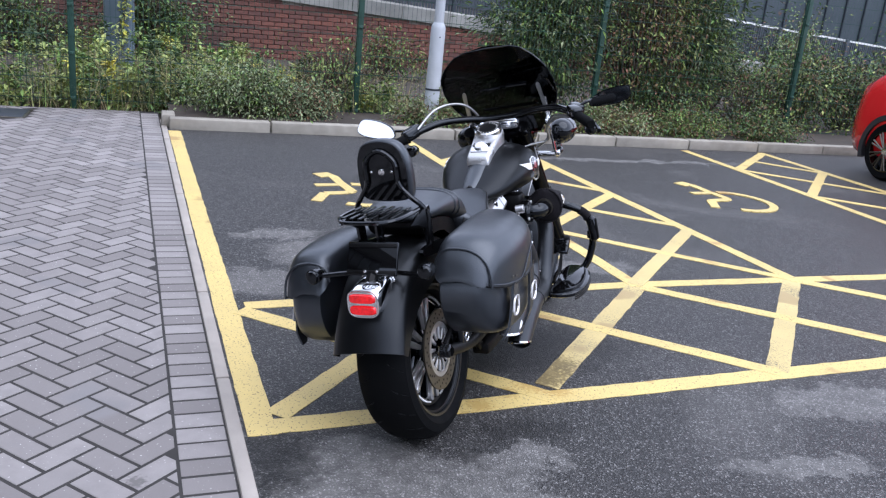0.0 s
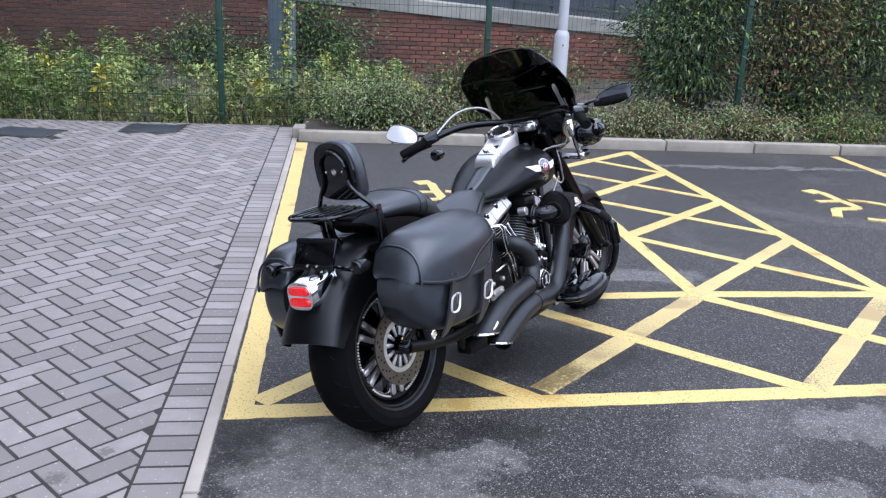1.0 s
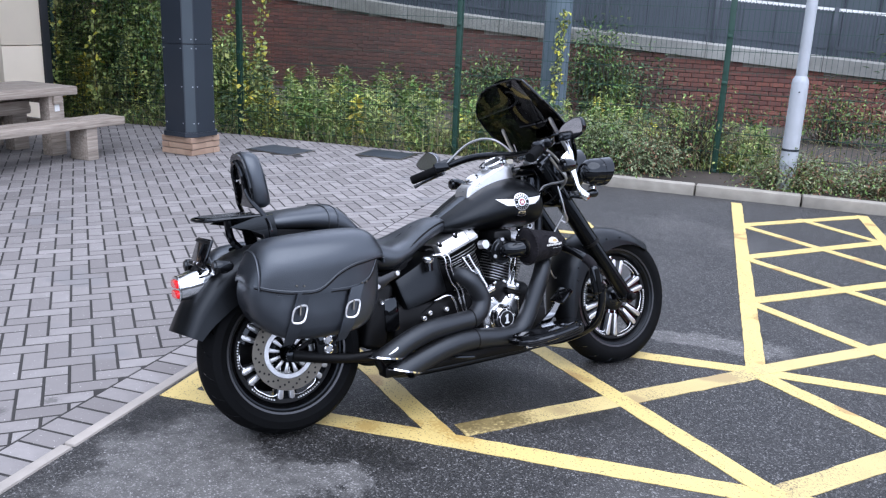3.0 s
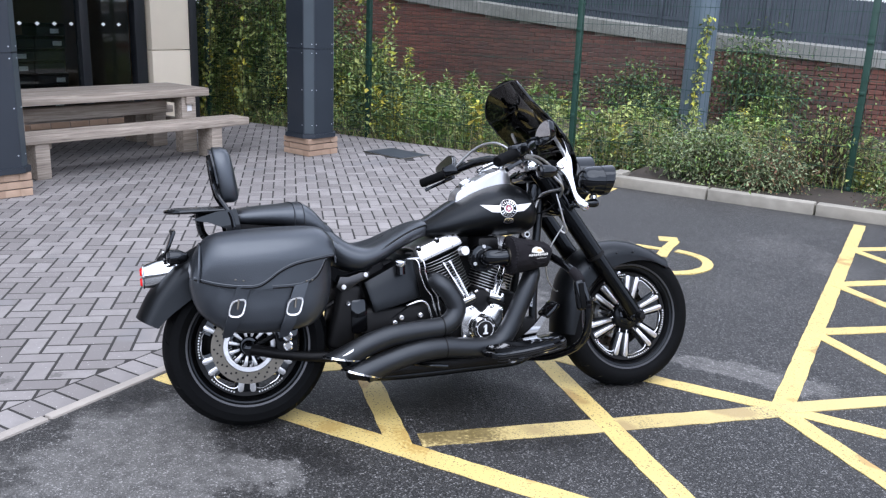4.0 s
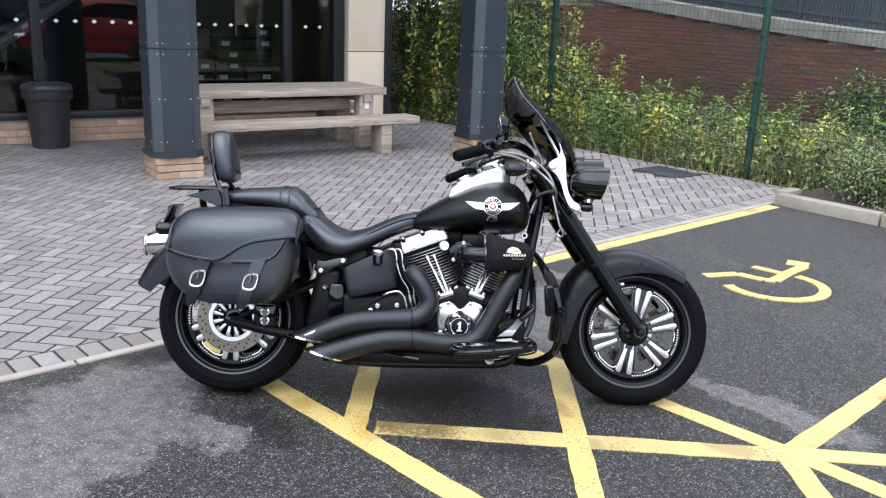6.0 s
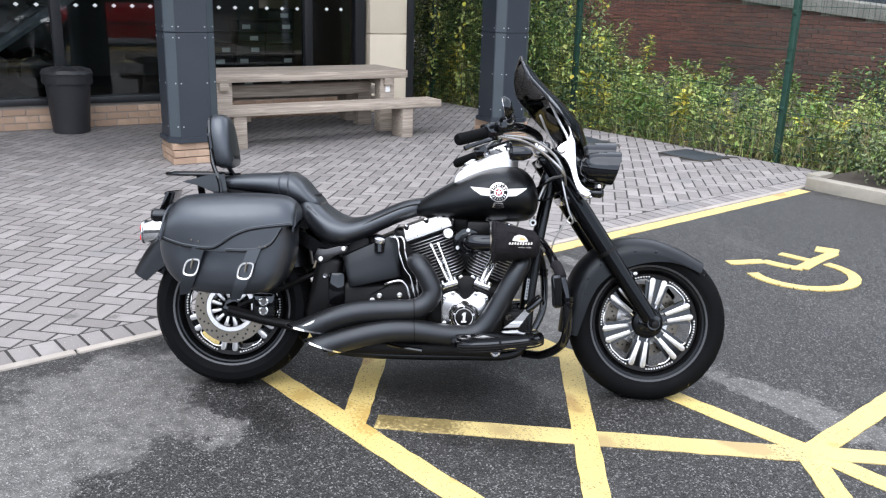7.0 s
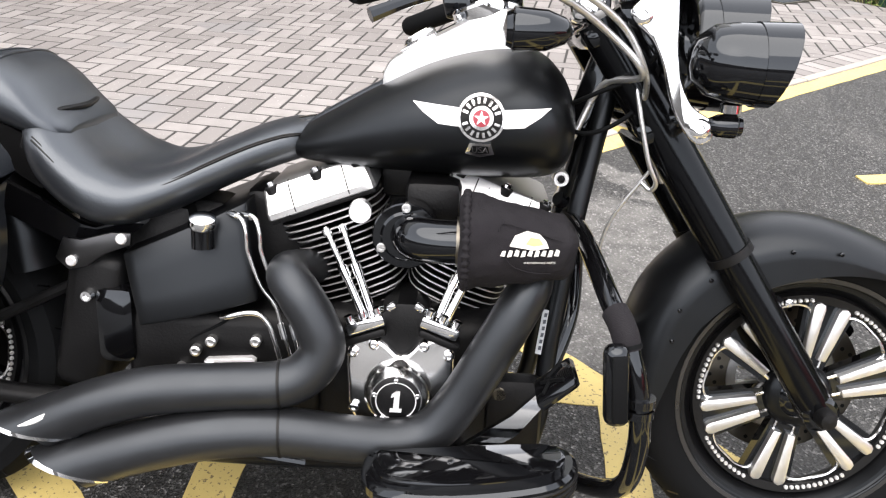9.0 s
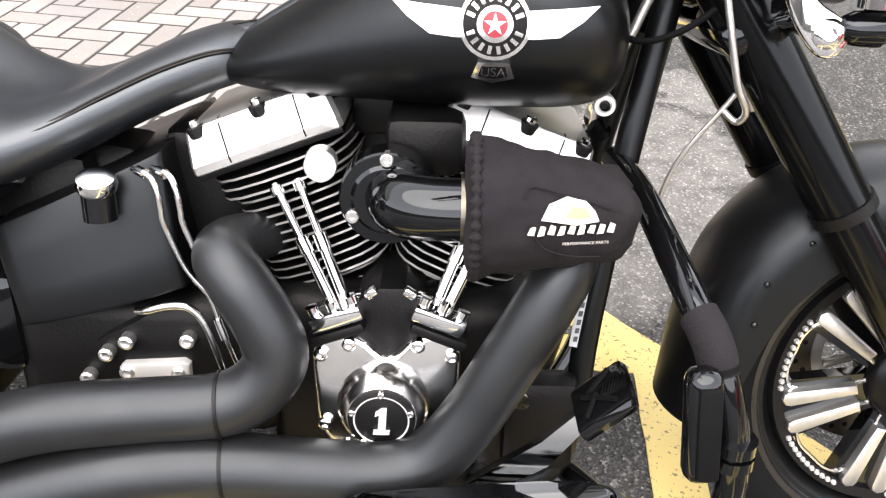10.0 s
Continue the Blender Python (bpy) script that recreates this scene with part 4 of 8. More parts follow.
def car_ring(x, zs, hw, tuck):
    zb, zw, zt = zs
    half = [(hw - 0.06, zb), (hw, zb + 0.12), (hw + 0.01, (zb + zw) / 2), (hw - 0.02, zw), (hw - tuck * 0.6, zw + (zt - zw) * 0.6), (hw - tuck, zt - 0.04), (hw - tuck - 0.12, zt)]
    return [(x, y_, z_) for y_, z_ in half] + [(x, -y_, z_) for y_, z_ in half[::-1]]


bm = B()
rings(bm, [car_ring(x, zs, hw, tk) for x, zs, hw, tk in ((-0.68, (0.3, 0.72, 0.8), 0.62, 0.06), (-0.6, (0.22, 0.78, 0.95), 0.74, 0.08), (-0.45, (0.2, 0.82, 1.06), 0.79, 0.14), (-0.1, (0.2, 0.9, 1.36), 0.81, 0.22), (0.6, (0.2, 0.92, 1.5), 0.815, 0.22), (1.3, (0.2, 0.92, 1.46), 0.815, 0.22), (1.75, (0.2, 0.92, 1.15), 0.81, 0.16), (2.1, (0.2, 0.88, 0.98), 0.8, 0.1), (2.6, (0.22, 0.8, 0.86), 0.74, 0.08), (2.82, (0.3, 0.6, 0.68), 0.6, 0.06))])
part("body", bm, RED_PAINT, car, smooth=50)
for s in (-1, 1):
    bm = B()
    slab(bm, smooth2([(-0.05, 0.95), (0.1, 1.32), (0.6, 1.38), (1.2, 1.34), (1.6, 0.98)], 4), s * 0.66, s * 0.755, to=xz())
    part("side_window", bm, GLOSS, car)
    bm = B()
    box(bm, (0.75, s * 0.826, 0.55), (1.5, 0.02, 0.06), bevel=0.01)
    part("side_trim", bm, BIN_PLASTIC, car)
for xx in (0.0, 2.25):
    for s in (-1, 1):
        wl = empty("wheel", None)
        wl.parent = car
        bm = B()
        lathe(bm, [(0.2, -0.09), (0.27, -0.1), (0.295, -0.07), (0.3, 0), (0.295, 0.07), (0.27, 0.1), (0.2, 0.09)], (xx, s * 0.73, 0.3), (0, 1, 0), 40, closed=True)
        part("tyre", bm, RUBBER, wl)
        bm = B()
        lathe(bm, [(0.0, 0.02), (0.19, 0.02), (0.205, 0.06), (0.21, 0.1), (0.2, 0.1), (0.19, 0.03), (0.0, 0.03)], (xx, s * 0.73, 0.3), (0, s, 0), 36)
        part("rim", bm, GLOSS, wl)
        bm = B()
        lathe(bm, [(0.0, 0.06), (0.035, 0.1), (0.03, 0.108), (0, 0.11)], (xx, s * 0.73, 0.3), (0, s, 0), 20)
        part("hub_cap", bm, ALLOY, wl)
        for k in range(9):
            a = 2 * math.pi * k / 9
            bm = B()
            for da in (-0.1, 0.1):
                tube(bm, [(xx + 0.03 * math.cos(a), s * 0.835, 0.3 + 0.03 * math.sin(a)), (xx + 0.195 * math.cos(a + da), s * 0.828, 0.3 + 0.195 * math.sin(a + da))], 0.009, 6, 0)
            part("spoke", bm, STEEL, wl)
        bm = B()
        o = [(xx + 0.37 * math.cos(a), 0.3 + 0.37 * math.sin(a)) for a in np.linspace(-0.35, math.pi + 0.35, 18)] + [(xx + 0.315 * math.cos(a), 0.3 + 0.315 * math.sin(a)) for a in np.linspace(math.pi + 0.35, -0.35, 18)]
        slab(bm, o, s * 0.76, s * 0.832, to=xz())
        part("wheel_arch", bm, BIN_PLASTIC, car)


# ---- plants ----
class Leaves:
    """Gathers many small bent leaves and stems, then makes one mesh of them."""

    def __init__(self, seed):
        self.v, self.f, self.r = [], [], random.Random(seed)

    def leaf(self, p, d, size, wide=0.45):
        r = self.r
        d = d.normalized()
        up = Vector((r.uniform(-0.5, 0.5), r.uniform(-0.5, 0.5), 1))
        side = d.cross(up)
        if side.length < 1e-3:
            side = Vector((1, 0, 0))
        side.normalize()
        nrm = side.cross(d)
        k = len(self.v)
        w = size * wide
        self.v += [p, p + d * size * 0.45 + side * w * 0.5 + nrm * size * 0.06, p + d * size - nrm * size * 0.12, p + d * size * 0.45 - side * w * 0.5 + nrm * size * 0.06]
        self.f += [(k, k + 1, k + 2), (k, k + 2, k + 3)]

    def stem(self, pts, r0, r1):
        n = len(pts)
        base = len(self.v)
        for i, p in enumerate(pts):
            rr = r0 + (r1 - r0) * i / (n - 1)
            for a in (0, 2.094, 4.189):
                self.v.append(Vector(p) + Vector((math.cos(a), math.sin(a), 0)) * rr)
        for i in range(n - 1):
            for j in range(3):
                a, b = base + 3 * i + j, base + 3 * i + (j + 1) % 3
                self.f.append((a, b, b + 3, a + 3))

    def blade(self, p, h, lean, w):
        k = len(self.v)
        s = Vector((-lean.y, lean.x, 0))
        s = s.normalized() * w if s.length > 1e-6 else Vector((w, 0, 0))
        p = Vector(p)
        self.v += [p - s, p + s, p + lean * 0.35 + Vector((0, 0, h * 0.6)) + s * 0.7, p + lean * 0.35 + Vector((0, 0, h * 0.6)) - s * 0.7, p + lean + Vector((0, 0, h))]
        self.f += [(k, k + 1, k + 2, k + 3), (k + 3, k + 2, k + 4)]

    def mesh(self, name, material):
        me = bpy.data.meshes.new(name)
        me.from_pydata([tuple(v) for v in self.v], [], self.f)
        me.materials.append(material)
        return me


def rough(r, k=1.0):
    return Vector((r.gauss(0, k), r.gauss(0, k), r.gauss(0, k)))


def weed(L, S, x, y, z, h, leafs, size):
    """One upright weed: a leaning stem with leaves all along it."""
    r = L.r
    lean = Vector((r.uniform(-0.25, 0.25), r.uniform(-0.25, 0.25), 0)) * h
    pts = [Vector((x, y, z)) + lean * (t * t) + Vector((0, 0, h * t)) for t in (0, 0.3, 0.6, 1.0)]
    S.stem(pts, 0.006, 0.002)
    for _ in range(leafs):
        t = r.uniform(0.0, 1)
        p = Vector((x, y, z)) + lean * t * t + Vector((0, 0, h * t))
        d = Vector((r.uniform(-1, 1), r.uniform(-1, 1), r.uniform(-0.3, 0.6)))
        q = p + d * r.uniform(0, 0.16) * (1.15 - t)
        L.leaf(q, d, size * r.uniform(0.6, 1.3))


GREEN, PALE, DARKL, YEL, DRY, STEMS = Leaves(1), Leaves(2), Leaves(3), Leaves(4), Leaves(5), Leaves(6)
rp = random.Random(11)


def bed_height(x, y):
    """How tall the weeds stand behind the fence."""
    k = 0.53 + 0.32 * noise.noise(Vector((x * 0.5, y * 0.5, 0))) + 0.3 * noise.noise(Vector((x * 1.7, y * 1.7, 3)))
    if x < -5.2:
        k += 0.5
    if x > 0.8:
        k *= 0.62
    if y > 8.5:
        k *= 0.8
    return max(0.2, k)


for _ in range(760):
    x, y = rp.uniform(-9.5, 2.4), 6.53 + 4.7 * rp.random() ** 1.5
    if (x + 0.73) ** 2 + (y - 10.4) ** 2 < 0.12:
        continue
    h = bed_height(x, y) * rp.uniform(0.45, 1.35)
    if y > 7.1 and noise.noise(Vector((x * 0.9, y * 0.9, 7))) < -0.12:
        continue
    k = rp.random()
    L = GREEN if k < 0.42 else PALE if k < 0.78 else DARKL if k < 0.95 else YEL
    weed(L, STEMS, x, y, -0.06, h, int(56 + 70 * h), rp.uniform(0.05, 0.1))
for _ in range(4200):
    x, y = rp.uniform(-9.5, 2.6), 6.34 + 2.6 * rp.random() ** 2
    h = rp.uniform(0.1, 0.5) * (1.0 if x > -2.5 else 0.7)
    (DRY if rp.random() < 0.5 else GREEN).blade((x, y, -0.06), h, Vector((rp.gauss(0, 0.26), rp.gauss(0, 0.2), 0)), 0.0032)
for _ in range(420):
    x, y = rp.gauss(0.6, 1.3), rp.uniform(6.42, 7.3)
    h, run = rp.uniform(0.2, 0.62), Vector((rp.uniform(-0.5, 0.9), rp.uniform(-0.25, 0.15), 0))
    DRY.stem([Vector((x, y, -0.05)) + run * t + Vector((0, 0, h * (1.9 * t - 1.25 * t * t) * 1.35)) for t in (0, 0.2, 0.4, 0.6, 0.8, 1.0)], 0.0045, 0.002)
for _ in range(2600):
    x, y = rp.uniform(-9.5, 9.0), rp.uniform(6.27, 7.1)
    (GREEN, PALE, DARKL)[rp.randrange(3)].leaf(Vector((x, y, rp.uniform(-0.03, 0.2))), rough(rp), rp.uniform(0.04, 0.09))
for L, nm, m_, lab in ((GREEN, "green_weeds", LEAF_A, "green leafy weeds crowding behind the mesh fence"), (PALE, "pale_weeds", LEAF_B, "yellowish green weeds crowding behind the mesh fence"), (DARKL, "dark_weeds", LEAF_C, "dark green weeds behind the mesh fence"), (YEL, "yellowed_weeds", LEAF_Y, "yellowed autumn leaves on weeds behind the fence"), (DRY, "dry_grass", STRAW, "dry straw coloured grass along the fence foot"), (STEMS, "weed_stems", STEMC, "thin green-brown weed stems behind the fence")):
    new_ob = new(nm, L.mesh(nm, m_))
    tagged(new_ob, lab, "weeds", kind="stuff")


def shrub(name, cx, cy, z, rx, ry, h, leaf_n, size, mats_, label, seed, twig=26, droop=0.0, wide=0.45, gaps=0.35):
    """A shrub: forked limbs from one foot, and leaves gathered in clumps along them with gaps between."""
    r = random.Random(seed)
    root = empty(name, pose(cx, cy, z), label, "shrub")
    T = Leaves(seed + 50)
    sets = [Leaves(seed + 60 + i) for i in range(len(mats_))]
    tips = []
    for _ in range(twig):
        a, e = r.uniform(0, 6.283), r.random() ** 0.6
        out = Vector((math.cos(a) * rx * e, math.sin(a) * ry * e, h * (1 - 0.55 * e * e) * r.uniform(0.75, 1.08)))
        if droop:
            out.z *= 1 - droop * e
        mid = out * 0.5 + Vector((r.uniform(-0.1, 0.1) * rx, r.uniform(-0.1, 0.1) * ry, out.z * 0.15))
        foot = Vector((r.uniform(-0.12, 0.12) * rx, r.uniform(-0.12, 0.12) * ry, 0))
        T.stem([foot, foot.lerp(mid, 0.5), mid, out], 0.008 + 0.008 * h, 0.003)
        for _ in range(5):
            b = mid.lerp(out, r.uniform(-0.4, 1.0)) + Vector((r.gauss(0, 0.16) * rx, r.gauss(0, 0.16) * ry, r.gauss(0, 0.1) * h))
            b.z = max(0.03, b.z)
            T.stem([mid.lerp(out, 0.4), b], 0.004, 0.0015)
            if r.random() > gaps:
                tips.append(b)
    for i in range(leaf_n):
        c = r.choice(tips)
        s = sets[int(r.random() ** 1.6 * len(sets))]
        s.r = r
        spread = 0.075 + 0.05 * h
        p = c + Vector((r.gauss(0, spread), r.gauss(0, spread), r.gauss(0, spread * 0.8)))
        p.z = max(0.02, p.z)
        d = (p - c) * 2 + Vector((r.uniform(-0.4, 0.4), r.uniform(-0.4, 0.4), r.uniform(-0.5, 0.3))) + Vector((p.x, p.y, 0)) * 0.2
        s.leaf(p, d if d.length > 1e-4 else Vector((1, 0, 0)), size * r.uniform(0.6, 1.35), wide)
    part("branchwork", T.mesh("branchwork", TWIG), TWIG, root)
    for s, m_ in zip(sets, mats_):
        part("foliage", s.mesh("foliage", m_), m_, root)
    return root


LOW = "low spreading evergreen shrub in the planting bed"
shrub("low_shrub", 0.62, 6, 0.06, 0.55, 0.34, 0.5, 7000, 0.036, [LEAF_D, LEAF_A, LEAF_C], LOW, 21, 34, 0.2)
shrub("low_shrub", 1.18, 6.05, 0.06, 0.5, 0.3, 0.34, 4000, 0.036, [LEAF_D, LEAF_C, LEAF_R], LOW, 22, 26, 0.2)
shrub("low_shrub", 2.6, 5.92, 0.06, 0.55, 0.26, 0.27, 5000, 0.036, [LEAF_D, LEAF_A, LEAF_R], LOW, 23, 30, 0.2)
shrub("low_shrub", 3.51, 5.95, 0.06, 0.62, 0.3, 0.3, 6000, 0.036, [LEAF_D, LEAF_R, LEAF_A], LOW, 24, 32, 0.2)
shrub("low_shrub", 4.57, 5.9, 0.06, 0.62, 0.32, 0.28, 6000, 0.036, [LEAF_D, LEAF_R, LEAF_A], LOW, 25, 32, 0.2)
shrub("low_shrub", 5.69, 5.92, 0.06, 0.6, 0.34, 0.28, 4800, 0.036, [LEAF_A, LEAF_C, LEAF_R], LOW, 26, 28, 0.2)
shrub("low_shrub", 6.8, 5.9, 0.06, 0.6, 0.34, 0.3, 4500, 0.038, [LEAF_C, LEAF_A, LEAF_R], LOW, 27, 28, 0.2)
BRAMBLE = "tangled half-bare bramble against the mesh fence"
shrub("bramble", 1.58, 6.68, 0.0, 0.75, 0.35, 0.85, 1300, 0.05, [LEAF_A, LEAF_B, LEAF_R], BRAMBLE, 31, 60)
shrub("bramble", 7.11, 6.73, 0.0, 1.0, 0.4, 0.7, 1500, 0.05, [LEAF_A, LEAF_R, LEAF_C], BRAMBLE, 32, 60)
shrub("bramble", 5.79, 6.83, 0.0, 0.8, 0.5, 0.8, 4500, 0.055, [LEAF_C, LEAF_A, LEAF_R], BRAMBLE, 33, 50)
for k, (bx, by, bw, bh, bn) in enumerate(((8.0, 6.98, 0.8, 0.95, 5200), (9.0, 7.03, 0.9, 1.05, 5200), (6.5, 8.13, 1.0, 1.0, 5200), (7.8, 8.53, 1.1, 1.15, 5200), (9.3, 8.63, 1.1, 1.3, 5200), (10.35, 7.53, 1.0, 1.3, 4500), (4.97, 8.43, 0.9, 0.7, 3200))):
    shrub("bramble", bx, by, 0.0, bw, 0.55, bh, bn, 0.06, [LEAF_C, LEAF_A, LEAF_R, LEAF_B], BRAMBLE, 61 + k, 60, gaps=0.25)
shrub("sapling", 8.48, 7.63, 0.0, 0.35, 0.3, 1.75, 900, 0.055, [LEAF_A, LEAF_D], "slender young birch sapling with a pale stem", 69, 12)
BUSH = "tall loose shrub with drooping leaves behind the fence"
shrub("tall_shrub", 4.42, 7.23, 0.0, 0.85, 0.7, 2.6, 15000, 0.085, [LEAF_C, LEAF_A, LEAF_D], BUSH, 41, 46, 0.0, 0.3)
shrub("tall_shrub", 5.49, 6.98, 0.0, 0.75, 0.5, 2.5, 7500, 0.065, [LEAF_R, LEAF_B, LEAF_A], "tall half-bare shrub with russet and yellowing leaves", 42, 70, 0.0, 0.4)
shrub("tall_shrub", 6.4, 7.43, 0.0, 0.8, 0.7, 2.6, 13000, 0.09, [LEAF_C, LEAF_A, LEAF_D], BUSH, 43, 44, 0.0, 0.3)
shrub("tall_shrub", -0.19, 11.45, -0.1, 1.1, 0.5, 1.3, 4200, 0.07, [LEAF_C, LEAF_A], BUSH, 44, 40)
shrub("tall_shrub", -2.02, 11.45, -0.1, 0.9, 0.5, 0.9, 2600, 0.07, [LEAF_C, LEAF_A], BUSH, 45, 36)
shrub("tall_shrub", 3.15, 10.65, -0.1, 1.0, 0.5, 0.8, 2200, 0.06, [LEAF_A, LEAF_R, LEAF_C], BUSH, 46, 40)
HEDGE = "dense overgrown bush beside the shop corner"
shrub("overgrown_bush", -6.28, 7.63, 0.0, 1.1, 0.8, 2.0, 10000, 0.08, [LEAF_A, LEAF_B, LEAF_C], HEDGE, 51, 60)
shrub("overgrown_bush", -7.9, 7.83, 0.0, 1.1, 0.9, 2.3, 9000, 0.085, [LEAF_C, LEAF_A, LEAF_B], HEDGE, 52, 60)
shrub("overgrown_bush", -5.06, 8.13, 0.0, 0.7, 0.7, 0.95, 5000, 0.08, [LEAF_B, LEAF_A, LEAF_C], HEDGE, 53, 46)
shrub("overgrown_bush", -8.71, 10.95, 0.0, 1.4, 1.0, 2.4, 4000, 0.1, [LEAF_C, LEAF_A], HEDGE, 54, 50)


def ivy(x, y, h0, h1, seed, wander=0.12):
    root = empty("climbing_ivy", pose(x, y, 0), "trailing ivy strand climbing up in green and yellow", "ivy", "ivy strands")
    a, b, st = Leaves(seed), Leaves(seed + 1), Leaves(seed + 2)
    r = random.Random(seed)
    pts = [Vector((wander * math.sin(3 * t + seed), -0.03, h0 + (h1 - h0) * t)) for t in np.linspace(0, 1, 14)]
    st.stem(pts, 0.006, 0.003)
    for _ in range(230):
        t = r.random()
        p = Vector((wander * math.sin(3 * t + seed) + r.gauss(0, 0.045), r.uniform(-0.1, 0.02), h0 + (h1 - h0) * t))
        (a if r.random() < 0.7 else b).leaf(p, rough(r) + Vector((0, -0.5, -0.8)), r.uniform(0.04, 0.08), 0.8)
    part("stem", st.mesh("stem", TWIG), TWIG, root)
    part("foliage", a.mesh("foliage", LEAF_B), LEAF_B, root)
    part("foliage", b.mesh("foliage", LEAF_Y), LEAF_Y, root)


ivy(-3.79, 6.48, 0.0, 2.5, 71)
ivy(-3.44, 6.63, 0.0, 2.3, 72, 0.08)
ivy(-5.77, 6.48, 0.0, 2.2, 73)
ivy(-0.52, 9.56, 0.2, 1.62, 74, 0.05)
ivy(-6.53, 6.43, 0.0, 2.4, 75)


# ---- the motorcycle: x ahead, y to its left, z up, leaning on its stand ----
BIKE = pose(0.6007, -0.0634, -0.0292, -10.55, -0.37, 50.66) @ Matrix.Scale(1.0047, 4)
bike = empty("motorcycle", BIKE, "satin black cruiser motorcycle with leather saddlebags leaning on its stand", "motorcycle")


def ellipse_ring(x, zt, zb, hw, n=28, p=2.4, low=1.0, y0=0.0):
    """A rounded cross-section at x: low narrows or widens its lower half."""
    out = []
    for k in range(n):
        a = 2 * math.pi * k / n
        c, s = math.cos(a), math.sin(a)
        yy = math.copysign(abs(c) ** (2 / p), c) * hw * (low if s < 0 else 1.0)
        zz = math.copysign(abs(s) ** (2 / p), s) * (zt - zb) / 2 + (zt + zb) / 2
        out.append((x, y0 + yy, zz))
    return out


def dense(table, steps=5):
    """A smooth run of rows between the given ones."""
    rows = np.array(table, float)
    t = np.arange(len(rows))
    fine = np.linspace(0, len(rows) - 1, (len(rows) - 1) * steps + 1)
    out = []
    for f in fine:
        i = min(int(f), len(rows) - 2)
        u = f - i
        p0, p1, p2, p3 = rows[max(i - 1, 0)], rows[i], rows[i + 1], rows[min(i + 2, len(rows) - 1)]
        out.append(0.5 * (2 * p1 + (p2 - p0) * u + (2 * p0 - 5 * p1 + 4 * p2 - p3) * u * u + (3 * p1 - p0 - 3 * p2 + p3) * u ** 3))
    return out


def flow(x, xs, ys):
    """A smooth curve through the given points, read at x."""
    x = min(max(x, xs[0]), xs[-1])
    i = min(max(int(np.searchsorted(xs, x)) - 1, 0), len(xs) - 2)

    def slope(k):
        a, b = max(k - 1, 0), min(k + 1, len(xs) - 1)
        return (ys[b] - ys[a]) / (xs[b] - xs[a])

    h = xs[i + 1] - xs[i]
    u = (x - xs[i]) / h
    return ((2 * u ** 3 - 3 * u * u + 1) * ys[i] + (u ** 3 - 2 * u * u + u) * h * slope(i) + (3 * u * u - 2 * u ** 3) * ys[i + 1] + (u ** 3 - u * u) * h * slope(i + 1))


# the turned fork and the rear mudguard lean a little apart from the body's own axis
M_LOW = pose(0, -0.05, 0, -4.2)
# handlebar and windscreen sit turned on the neck
M_TOP = pose(0, -0.022, 1.0) @ pose(0, 0, 0, -5.3) @ pose(0, 0, -1.0)

